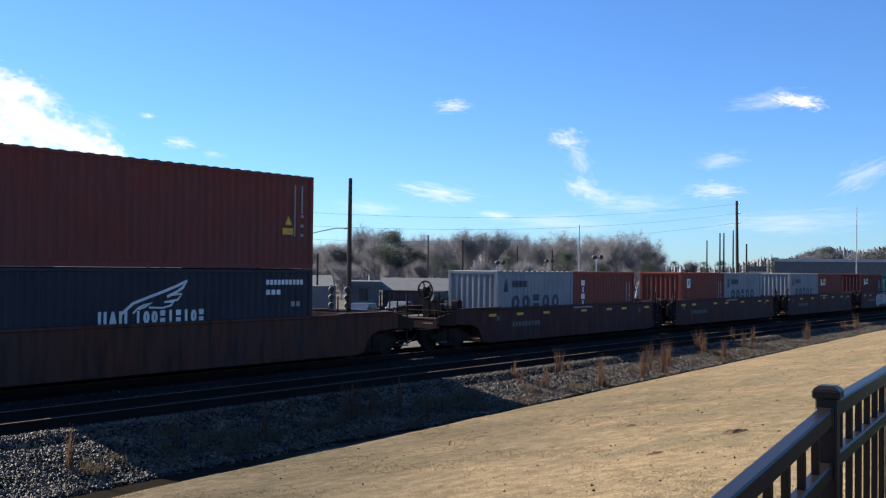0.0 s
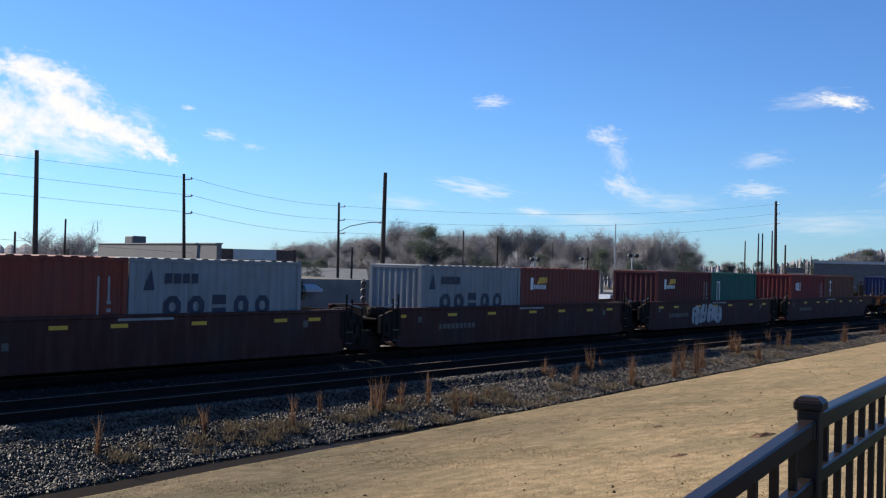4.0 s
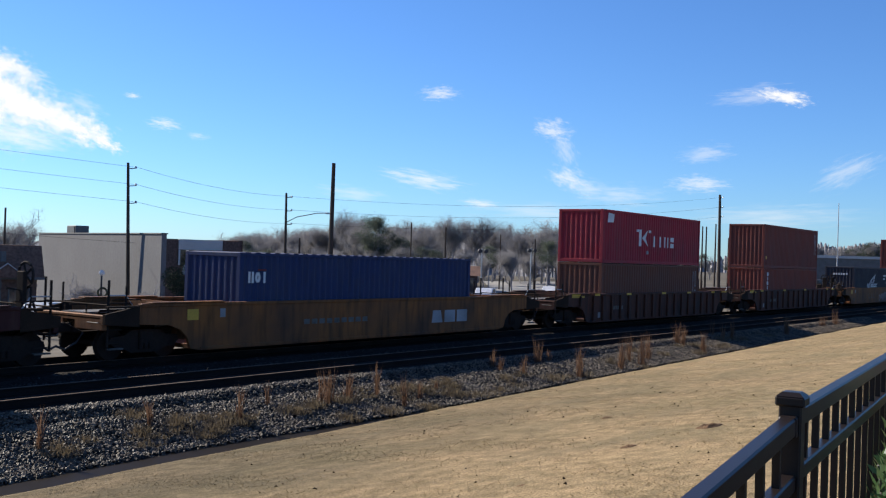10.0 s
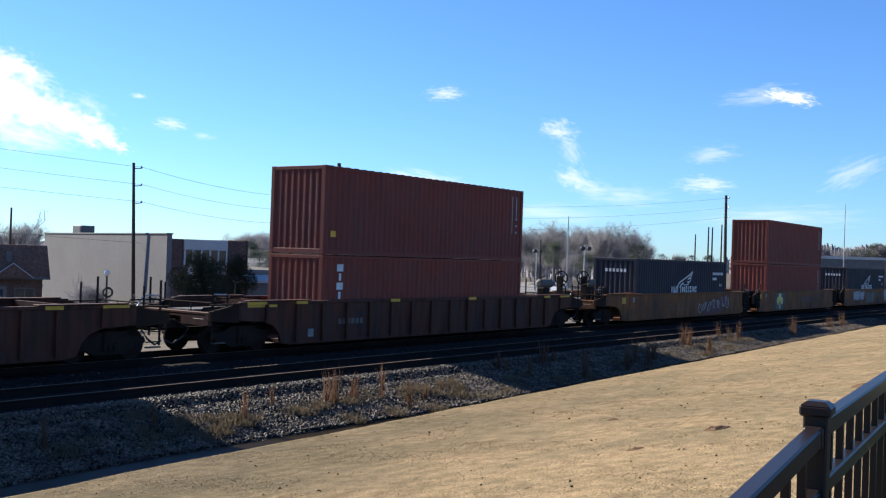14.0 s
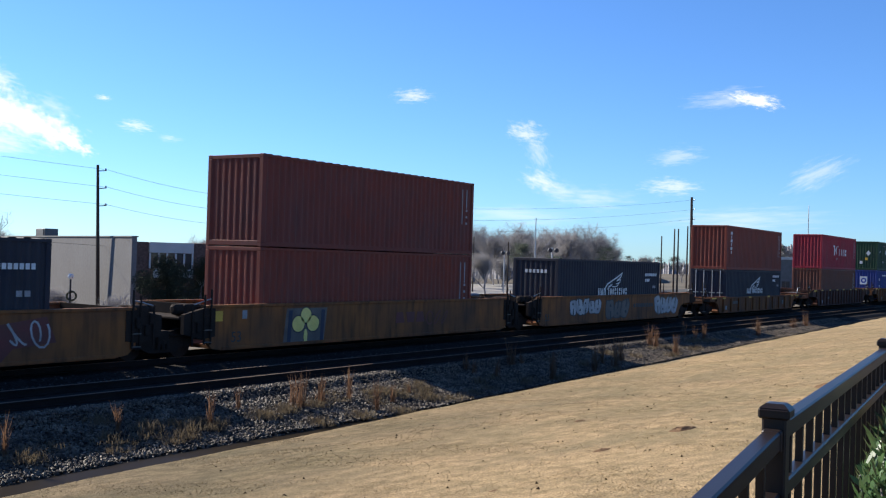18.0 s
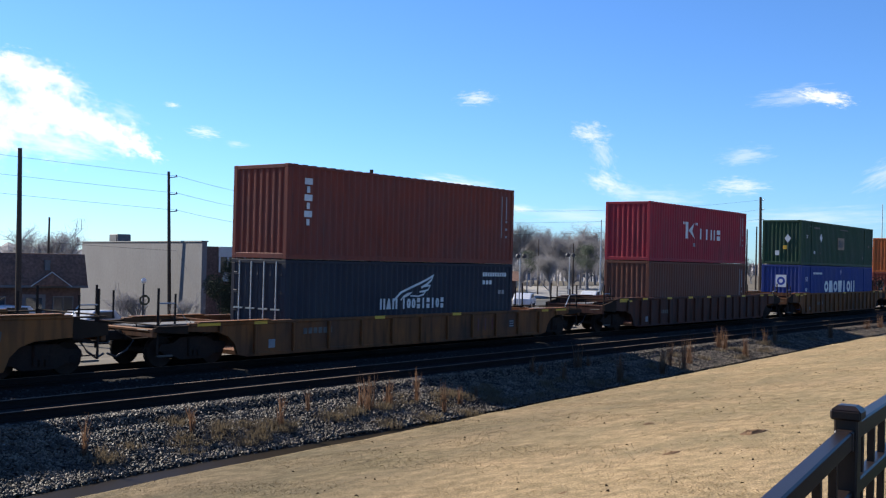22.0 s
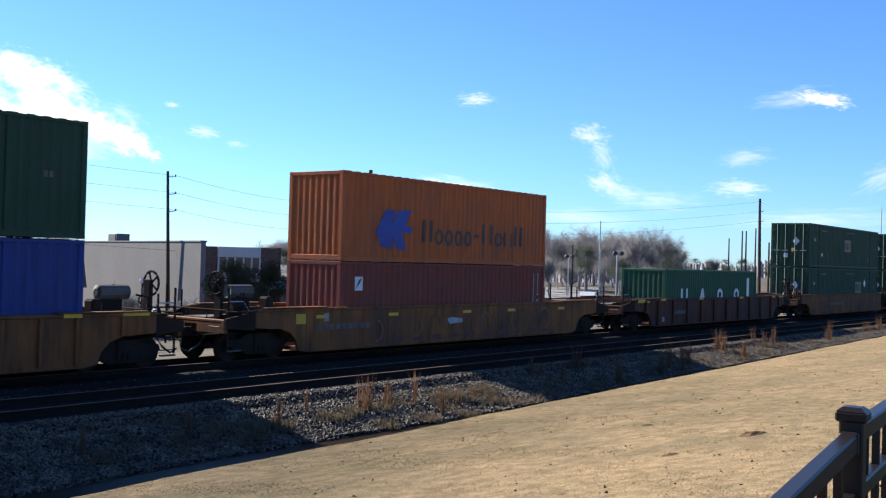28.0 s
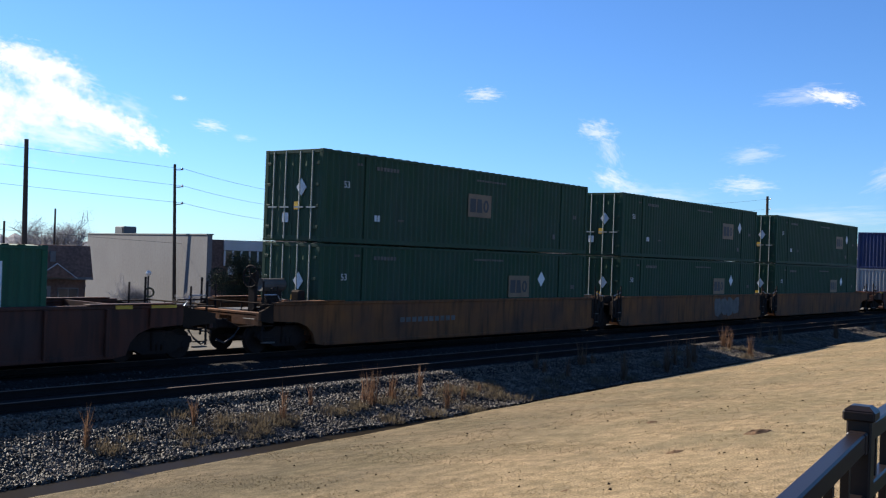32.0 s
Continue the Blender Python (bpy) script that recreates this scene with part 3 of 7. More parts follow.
def car_end(car, s, x0, x1, m, gear, dz=0.0):
    """The platform over a truck at the side s (-1 or 1), from x0 (well) to x1 (end), with its rods, steps and brake gear."""
    lo, hi = sorted((s * x0, s * x1))
    part("end_platform", box(lo, hi, -1.35, 1.35, 1.12 + dz * 0.5, 1.2 + dz * 0.5, bevel=0.02), STEEL_BLACK if gear is None else END_BROWN, car)
    part("centre_sill", box(lo, hi, -0.3, 0.3, 0.72, 1.12 + dz * 0.5, bevel=0.03), STEEL_BLACK, car)
    part("end_bulkhead", box(s * x0 - 0.05, s * x0 + 0.05, -1.35, 1.35, 0.5, 1.52 + dz), STEEL_BLACK if gear is None else m, car)
    if gear is None:
        # the shared truck's end: sooty brackets, pipes and posts
        part("side_bearer", prism([(s * (x0 - 0.1), 0.62), (s * (x0 + 0.4), 0.55), (s * x1, 0.72), (s * x1, 1.28), (s * (x0 + 0.45), 1.42), (s * (x0 - 0.1), 1.5)][::s], -1.55, -1.42), STEEL_BLACK, car)
        for q in (0.1, 0.35, 0.8):
            part("grab_post", tube([(s * (x0 + q), -1.58, 0.4), (s * (x0 + q), -1.58, 2.05 - q * 0.6)], 0.035, 6), STEEL_BLACK, car)
        part("valve_box", box(*sorted((s * (x0 + 0.3), s * (x0 + 0.75))), -1.2, -0.7, 1.2, 1.55, bevel=0.05), STEEL_BLACK, car)
        part("brake_pipe", tube([(s * (x0 + 0.1), -1.25, 0.95), (s * (x0 + 0.5), -1.3, 0.6), (s * (x1 + 0.2), -1.2, 0.7)], 0.03, 5), STEEL_BLACK, car)
        part("hand_rail", tube([(s * (x0 + 0.1), -1.58, 1.72), (s * (x0 + 0.8), -1.58, 1.55)], 0.02, 5), GALV, car)
        part("air_reservoir", tube([(s * (x0 + 0.05), -1.0, 1.4), (s * (x0 + 0.12), -1.0, 1.4), (s * (x1 - 0.1), -1.0, 1.4), (s * (x1 - 0.04), -1.0, 1.4)], [0.08, 0.16, 0.16, 0.08], 10), STEEL_BLACK, car)
        for q, zz in ((0.2, 0.95), (0.5, 0.75), (0.65, 1.05)):
            part("bracket", box(*sorted((s * (x0 + q), s * (x0 + q + 0.14))), -1.62, -1.55, zz, zz + 0.3, bevel=0.02), STEEL_BLACK, car)
        for zz in (0.45, 0.8):
            part("step", box(*sorted((s * (x0 + 0.08), s * (x0 + 0.37))), -1.62, -1.54, zz, zz + 0.03), GRATING, car)
        return
    for y in (-1.48, 1.48):
        q0 = x0 + 1.71
        part("end_beam", prism([(s * q0, 0.92), (s * x1, 1.0), (s * x1, 1.27 + dz * 0.5), (s * q0, 1.46 + dz)][::s], y - 0.05, y + 0.05), END_BROWN, car, "sooty brown end beam")
        part("deck_edge", box(*sorted((s * q0, s * (x1 - 0.05))), y - 0.07, y + 0.07, 1.44 + dz, 1.48 + dz), END_BROWN, car)
    part("cross_beam", box(*sorted((s * (x0 + 0.9), s * (x0 + 1.1))), -1.43, 1.43, 0.9, 1.12 + dz * 0.5), STEEL_BLACK, car)
    part("end_sill", box(*sorted((s * (x1 - 0.14), s * x1)), -1.45, 1.45, 0.85, 1.25 + dz * 0.5, bevel=0.02), m, car)
    cp = part("coupler", box(*sorted((s * (x1 - 0.1), s * (x1 + 0.45))), -0.11, 0.11, 0.72, 0.98, bevel=0.03), STEEL_BLACK, car)
    part("knuckle", box(*sorted((s * (x1 + 0.4), s * (x1 + 0.72))), -0.2, 0.2, 0.68, 1.02, bevel=0.06), STEEL_BLACK, cp)
    hose = [(s * (x1 - 0.1), -0.5, 0.75), (s * (x1 + 0.1), -0.5, 0.5), (s * (x1 + 0.4), -0.45, 0.32), (s * (x1 + 0.65), -0.4, 0.42)]
    part("air_hose", tube(hose, 0.03, 6), MARK_BLACK, car, "black rubber air hose")
    for y in (-1.38, 1.38):
        part("grab_post", tube([(s * (x1 - 0.2), y, 0.4), (s * (x1 - 0.2), y, 2.15)], 0.035, 6), STEEL_BLACK, car)
        part("grab_post", tube([(s * (x1 - 0.75), y, 1.2), (s * (x1 - 0.75), y, 2.0)], 0.03, 6), STEEL_BLACK, car)
        for zz in (0.5, 0.85, 1.15):
            part("ladder_rung", tube([(s * (x1 - 0.2), y, zz), (s * (x1 - 0.65), y, zz)], 0.018, 5), STEEL_BLACK, car)
    part("walkway", box(*sorted((s * x0, s * (x1 - 0.1))), -0.45, 0.45, 1.24 + dz * 0.5, 1.28 + dz * 0.5), GRATING, car, "grey steel walkway grating")
    part("hand_rail", tube([(s * (x1 - 0.2), -1.38, 1.75), (s * (x1 - 0.75), -1.38, 1.75), (s * (x1 - 1.15), -1.38, 1.25)], 0.02, 5), GALV, car)
    for zz in (1.5,):
        part("end_railing", tube([(s * (x1 - 0.2), -1.38, zz + dz), (s * (x1 - 0.2), 1.38, zz + dz)], 0.022, 6), END_BROWN, car, "thin steel railing across the end")
    for y in (-0.46, 0.46):
        part("railing_post", tube([(s * (x1 - 0.2), y, 1.2 + dz * 0.5), (s * (x1 - 0.2), y, 1.52 + dz)], 0.02, 5), END_BROWN, car)
    part("side_railing", tube([(s * (x0 + 1.5), -1.4, 1.48 + dz), (s * (x0 + 1.6), -1.4, 1.64 + dz), (s * (x1 - 0.3), -1.4, 1.64 + dz), (s * (x1 - 0.2), -1.4, 1.5 + dz)], 0.02, 6), END_BROWN, car, "thin steel side railing")
    part("release_rod", tube([(s * (x1 + 0.02), -1.3, 0.86), (s * (x1 + 0.1), -0.7, 0.8), (s * (x1 + 0.25), -0.15, 1.0)], 0.018, 5), END_BROWN, car)
    part("train_pipe", tube([(s * x0, -0.75, 1.3 + dz), (s * (x0 + 0.8), -0.8, 1.34 + dz), (s * (x1 - 0.4), -0.78, 1.32 + dz), (s * (x1 - 0.1), -0.6, 0.9)], 0.035, 6), END_BROWN, car)
    part("pull_rod", tube([(s * (x0 + 0.2), 0.75, 1.4 + dz), (s * (x1 - 0.5), 0.7, 1.42 + dz)], 0.03, 5), END_BROWN, car)
    part("hand_hold", tube([(s * (x1 - 0.03), -1.3, 1.05), (s * (x1 + 0.04), -1.3, 1.05), (s * (x1 + 0.04), -0.85, 1.05), (s * (x1 - 0.03), -0.85, 1.05)], 0.014, 5), GRATING, car)
    part("step", box(*sorted((s * (x1 - 0.65), s * (x1 - 0.2))), -1.46, -1.34, 0.34, 0.38), GRATING, car)
    if gear:
        st = part("brake_stand", box(s * (x1 - 0.5) - 0.06, s * (x1 - 0.5) + 0.06, -0.75, -0.45, 1.2, 2.35, bevel=0.02), STEEL_BLACK, car)
        part("brake_wheel", ring(0.32, 0.035, 5), STEEL_BLACK, st, "spoked hand brake wheel", at=pose(s * (x1 - 0.4), -0.6, 2.25))
        tank = tube([(s * (x1 - 1.05), -0.35, 2.0), (s * (x1 - 1.0), -0.35, 2.0), (s * (x1 - 1.9), -0.35, 2.0), (s * (x1 - 1.95), -0.35, 2.0)], [0.1, 0.2, 0.2, 0.1], 14)
        part("air_tank", tank, GRATING, car, "dull grey cylindrical air reservoir")
        part("tank_bracket", box(*sorted((s * (x1 - 1.8), s * (x1 - 1.2))), -0.45, -0.25, 1.2, 1.82), STEEL_BLACK, car)
        for k, (px, pz) in enumerate(((0.35, 1.6), (0.7, 1.9), (0.95, 1.45), (2.0, 1.5))):
            part("lever", tube([(s * (x1 - px), -1.1, 1.15), (s * (x1 - px - 0.12), -1.05, pz), (s * (x1 - px - 0.4), -0.9, pz + 0.05)], 0.035, 6), STEEL_BLACK, car)
        part("pipe_rack", tube([(s * (x1 - 0.3), -1.2, 1.42), (s * (x1 - 2.3), -1.2, 1.5)], 0.04, 6), STEEL_BLACK, car)
        part("brake_cylinder", tube([(s * (x1 - 1.2), -0.95, 1.42), (s * (x1 - 1.75), -0.95, 1.42)], 0.14, 10), STEEL_BLACK, car)
        part("brake_valve", box(*sorted((s * (x1 - 2.4), s * (x1 - 2.1))), -0.9, -0.5, 1.2, 1.85, bevel=0.06), STEEL_BLACK, car)


def well_car(u, colour, label, a=7.9, bl=11.0, br=11.0, ribs=0, gear=(False, False), trucks=(), stripes=0, top=1.53):
    car = thing("well_car", pose(0, 0, 0), label, "railway wagon", "wagons of the train")
    m = CAR[colour]
    rolling(car, u)
    for s in (-1, 1):
        sd = part("side", prism(side_outline(a, (gear[0] is None, gear[1] is None), top - 0.03), -0.05, 0.05), m, car, at=pose(0, s * 1.48, 0))
        ends = [a + (0.5 if g is None else 1.98) for g in gear]
        part("top_chord", box(-ends[0], ends[1], -0.09, 0.09, top - 0.09, top, bevel=0.015), m, sd)
        for e, g in zip((-1, 1), gear):
            if g is not None:
                part("top_plate", box(*sorted((e * (a - 0.9), e * (a + 1.7))), -0.15, 0.12, top + 0.004, top + 0.04, bevel=0.01), m, sd)
                if ribs and s < 0:
                    part("end_patch", box(*sorted((e * (a + 0.95), e * (a + 1.75))), -0.098, -0.091, top - 0.085, top - 0.005), MARK_YELLOW, sd, "worn yellow patch")
        part("bottom_chord", box(-a + 0.1, a - 0.1, -0.08, 0.07, 0.19, 0.30, bevel=0.015), m, sd)
        if ribs and s < 0:
            for i in range(ribs):
                x = -a + 0.35 + (2 * a - 0.7) * i / (ribs - 1)
                part("rib", shared(("rib", top), lambda: box(-0.05, 0.05, -0.15, -0.05, 0.26, top - 0.09, bevel=0.012), m), m, sd, at=pose(x, 0, 0))
            for e, g in zip((-1, 1), gear):
                if g is not None:
                    part("end_rib", box(e * (a + 0.95) - 0.05, e * (a + 0.95) + 0.05, -0.14, -0.05, 0.95, top - 0.09), m, sd)
        if s < 0:
            for i in range(stripes):
                x = -a + 0.4 + (2 * a - 0.8) * i / max(1, stripes - 1) + random.uniform(-0.6, 0.6)
                part("stripe", shared(("stripe",), lambda: box(-0.25, 0.25, -0.006, 0, -0.05, 0.05), MARK_YELLOW), MARK_YELLOW, sd, "yellow reflective stripe", at=pose(x, *((-0.091, top - 0.045) if ribs else (-0.051, 1.25))))
    part("well_floor", box(-a, a, -1.4, 1.4, 0.22, 0.34), m, car)
    car_end(car, -1, a + 0.3, bl, m, gear[0], top - 1.53)
    car_end(car, 1, a + 0.3, br, m, gear[1], top - 1.53)
    for x in trucks:
        truck(x, car)
    return car


S20, S40, S53, LOW, HIGH = 6.06, 12.19, 16.15, 2.591, 2.896

OUT, INN = False, None
A_CAR = well_car(17.7, "brown", "grimy dark brown smooth-sided well wagon", 8.0, 9.6, 10.9, gear=(INN, False), trucks=(-9.8, 9.3))
A1, A2 = stack(17.7, (S40, LOW, "navy", "dark navy container with a white wing mark"), (S40, HIGH, "oxide", "dull oxide-red container with yellow corner marks"))
# a five-unit set of dark wagons, each with two short containers
B_LABEL = "dark oxide well wagon with yellow stripes"
B_U = [40.45, 58.25, 76.10, 93.85, 111.62]
B_CARS = [well_car(u, "dark", B_LABEL, 7.3, 10.4 if i == 0 else 8.5, 10.4 if i == 4 else 8.5, gear=(True if i == 0 else INN, True if i == 4 else INN),
                   trucks=((-9.1,) if i == 0 else ()) + ((9.1,) if i == 4 else (8.9,)), stripes=7) for i, u in enumerate(B_U)]
B_BOX = [("white", "rust"), ("rust", "white"), ("white", "oxide"), ("maroon", "teal"), ("scarlet", "tan")]
WORDS = {"white": "off-white short container with dark blue lettering", "rust": "rust-red short container with small white marks", "oxide": "oxide-red short container with a pale panel",
         "maroon": "maroon short container with a white mark", "teal": "teal green short container with a pale upright panel", "scarlet": "scarlet short container with a white mark", "tan": "tan-brown short container with white upright letters"}
B_BOXES = []
for u, (p, q) in zip(B_U, B_BOX):
    B_BOXES.append((container(u - 3.05, WELL_Z, S20, LOW, p, WORDS[p]), container(u + 3.05, WELL_Z, S20, LOW, q, WORDS[q])))
# single wagons and three-unit sets
C1 = well_car(134.3, "yellow", "faded yellow smooth-sided well wagon", gear=(False, False), trucks=(-9.4, 9.4))
C1B, = stack(134.3, (S40, LOW, "blue", "blue container with a small white mark"))
C2 = well_car(157.75, "brown", "brown ribbed well wagon with worn paint", ribs=17, gear=(False, False), trucks=(-9.4, 9.4), stripes=5)
C2B, C2T = stack(157.75, (S40, LOW, "brown", "plain brown container beneath a crimson one"), (S40, LOW, "crimson", "crimson container with large white lettering"))
C3 = well_car(181.2, "brown", "brown ribbed well wagon with yellow stripes", ribs=14, gear=(False, True), trucks=(-9.4, 9.4), stripes=4)
C3B, C3T = stack(181.2, (S40, LOW, "rust", "rust-red container with white upright letters"), (S40, HIGH, "oxide", "tall oxide-red container with yellow plates"))
D_U = [204.5, 224.1, 243.8]
D1 = well_car(D_U[0], "yellow", "yellow wagon covered in white and red spray paint", 8.0, 11.0, 9.4, gear=(True, INN), trucks=(-9.4, 9.8))
D2 = well_car(D_U[1], "yellow", "yellow wagon with a sprayed yellow flower", 8.0, 9.4, 9.4, gear=(INN, INN), trucks=(9.85,))
D3 = well_car(D_U[2], "yellow", "yellow wagon with grey and white spray paint", 8.0, 9.4, 11.0, gear=(INN, False), trucks=(9.4,))
D1B, = stack(D_U[0], (S40, HIGH, "navy", "dark navy container with a white wing mark"))
D2B, D2T = stack(D_U[1], (S40, HIGH, "rust", "plain rust-red container beneath another"), (S40, HIGH, "oxide", "tall plain oxide-red container"))
D3B, = stack(D_U[2], (S40, HIGH, "navy", "dark navy container with a white wing mark"))
E1 = well_car(267.2, "tawny", "low-sided tawny ribbed well wagon with worn paint", top=1.2, ribs=11, gear=(False, False), trucks=(-9.4, 9.4), stripes=4)
E1B, E1T = stack(267.2, (S40, LOW, "navy", "navy container, its door end leading", dict(doors=True)), (S40, HIGH, "rust", "rust-red container with white upright letters"))
E2 = well_car(291.2, "brown", "dark brown ribbed well wagon with yellow stripes", ribs=16, gear=(False, False), trucks=(-9.4, 9.4), stripes=7)
E2B, E2T = stack(291.2, (S40, HIGH, "brown", "plain brown container beneath a crimson one"), (S40, HIGH, "crimson", "crimson container with large white lettering"))
E3 = well_car(314.6, "tawny", "tawny ribbed well wagon with worn paint", a=8.1, ribs=17, gear=(False, True), trucks=(-9.4, 9.4), stripes=3)
E3B, E3T = stack(314.6, (S53, HIGH, "royal", "long royal-blue container with white lettering", dict(width=2.59, wide=True)), (S53, HIGH, "green", "long dark green container with a yellow panel", dict(width=2.59, wide=True)))
F1 = well_car(338.05, "yellow", "weathered yellow smooth-sided wagon with faint spray paint", gear=(True, False), trucks=(-9.4, 9.4), stripes=5)
F1B, F1T = stack(338.05, (S40, LOW, "rust", "red-brown container with a small pale mark"), (S40, HIGH, "orange", "orange container with a blue emblem and dark lettering"))
F2 = well_car(361.5, "brown", "brown ribbed well wagon with worn paint", ribs=10, gear=(False, False), trucks=(-9.4, 9.4), stripes=4)
F2B, = stack(361.5, (S40, LOW, "leaf", "green container with white lettering"))
G_U = [384.75, 404.05, 423.4]
GREEN = "long dark green container with its door end leading"
G_CARS, G_BOXES = [], []
for i, u in enumerate(G_U):
    G_CARS.append(well_car(u, "tawny", "tawny smooth-sided well wagon", 8.1, 10.6 if i == 0 else 9.2, 10.6 if i == 2 else 9.2, gear=(True if i == 0 else INN, False if i == 2 else INN),
                           trucks=((-9.2,) if i == 0 else ()) + ((9.2,) if i == 2 else (9.65,))))
    G_BOXES.append(stack(u, (S53, HIGH, "green", GREEN, dict(width=2.59, wide=True, doors=True)), (S53, HIGH, "green", GREEN, dict(width=2.59, wide=True, doors=True))))
well_car(446.3, "brown", "brown ribbed well wagon with worn paint", ribs=14, gear=(False, False), trucks=(-9.4, 9.4))
H1B, H1T = stack(446.3, (S40, HIGH, "white", "plain off-white container beneath a blue one"), (S40, HIGH, "blue", "plain blue container on a white one"))


# ---- markings on the containers and wagons ----
def plate(x0, x1, z0, z1, y, d=0.005):
    return box(x0, x1, y - d, y, z0, z1)


def flat(c, name, bm, material, label=""):
    return part(name, bm, material, c, label)


def slab(points, y, d=0.005):
    return prism(points, y - d, y)


def near_y(c):
    return -c["size"][1] / 2 + 0.010


def band(points, width, y, d=0.005, closed=False):
    """A flat strip of even width along points in x and z, in one piece."""
    b = bmesh.new()
    pts = [Vector(p) for p in points]
    n = len(pts)
    rings = []
    for i, p in enumerate(pts):
        q0 = pts[(i - 1) % n] if closed or i else p
        q1 = pts[(i + 1) % n] if closed or i < n - 1 else p
        w = (q1 - q0).normalized() * width * 0.5
        rings.append([b.verts.new((p.x + k * w.y, yy, p.y - k * w.x)) for k, yy in ((-1, y - d), (1, y - d), (1, y), (-1, y))])
    for i in range(n if closed else n - 1):
        j = (i + 1) % n
        for k in range(4):
            b.faces.new((rings[i][k], rings[i][(k + 1) % 4], rings[j][(k + 1) % 4], rings[j][k]))
    if not closed:
        b.faces.new(rings[0][::-1])
        b.faces.new(rings[-1])
    bmesh.ops.recalc_face_normals(b, faces=b.faces[:])
    return b


def word(c, x0, x1, z0, z1, forms, material, gap=0.22, y=None, name="lettering_block", weight=0.2):
    """A row of plain shapes in the place of a trade name: i a bar, h two bars, o an eight-sided ring, s two stacked blocks, v a wedge, u and n tapered blocks, the rest square."""
    y = near_y(c) if y is None else y
    step = (x1 - x0) / len(forms)
    for i, f in enumerate(forms):
        a, b = x0 + step * i, x0 + step * (i + 1 - gap)
        h, w = z1 - z0, (b - a)
        t = min(w * 0.4, h * weight)
        if f == " ":
            continue
        if f == "i":
            bm = plate(a + w * 0.3, a + w * 0.3 + max(t, w * 0.3), z0, z1, y)
        elif f == "h":
            flat(c, name, plate(a, a + t, z0, z1, y), material)
            bm = plate(b - t, b, z0, z1, y)
        elif f == "s":
            flat(c, name, plate(a + w * 0.1, b - w * 0.1, z0, z0 + h * 0.42, y), material)
            bm = plate(a + w * 0.1, b - w * 0.1, z0 + h * 0.58, z1, y)
        elif f == "o":
            bm = band([(a + w / 2 + (w - t) / 2 * math.cos(q), z0 + h / 2 + (h - t) / 2 * math.sin(q)) for q in [math.pi * (2 * k + 1) / 8 for k in range(8)]], t, y, closed=True)
        elif f == "v":
            bm = slab([(a, z0), (b, z0), (a + w * 0.62, z1), (a + w * 0.38, z1)], y)
        elif f == "u":
            bm = slab([(a + w * 0.15, z0), (b - w * 0.1, z0), (b, z1), (a, z1)], y)
        elif f == "n":
            bm = slab([(a, z0), (b, z0), (b - w * 0.2, z1), (a + w * 0.1, z1)], y)
        else:
            bm = plate(a, b, z0, z1, y)
        flat(c, name, bm, material)


def bars(c, x0, x1, z0, z1, n, material, y=None, name="number_bar"):
    word(c, x0, x1, z0, z1, "#" * n, material, 0.28, y, name)


def upright(c, x0, x1, z0, z1, n, material):
    """Plain blocks one over another."""
    y = near_y(c)
    st = (z1 - z0) / n
    for i in range(n):
        hi, lo, w = z1 - st * i, z1 - st * (i + 0.78), x1 - x0
        t = w * 0.3
        if i % 2 == 0:
            bm = plate(x0 + w * 0.1, x1 - w * 0.1, lo, hi, y)
        else:
            bm = plate(x0 + (w - t) / 2, x0 + (w + t) / 2, lo, hi, y)
        flat(c, "lettering_block", bm, material)


def digits(c, text, x, z, size, material, y=None, turn=(90, 0, 0)):
    cu = bpy.data.curves.new("numeral", "FONT")
    cu.body, cu.size, cu.extrude = text, size, 0.003
    tmp = bpy.data.objects.new("numeral", cu)
    scene.collection.objects.link(tmp)
    me = bpy.data.meshes.new_from_object(tmp.evaluated_get(bpy.context.evaluated_depsgraph_get()))
    bpy.data.objects.remove(tmp)
    me.materials.clear()
    part("numeral", me, material, c, at=pose(x, near_y(c) - 0.004 if y is None else y, z, 90))


def thin_lines(c, x, z0, z1):
    """The data columns stencilled at the trailing end of a side."""
    y = near_y(c)
    flat(c, "data_column", plate(x, x + 0.05, z0, z1, y), MARK_GREY)
    flat(c, "data_column", plate(x + 0.3, x + 0.36, z0 + (z1 - z0) * 0.45, z1, y), MARK_GREY)
    for k in range(3):
        flat(c, "data_mark", plate(x + 0.28, x + 0.4, z0 + 0.22 * k * (z1 - z0) / 1.2, z0 + 0.22 * k * (z1 - z0) / 1.2 + 0.09, y), MARK_GREY)


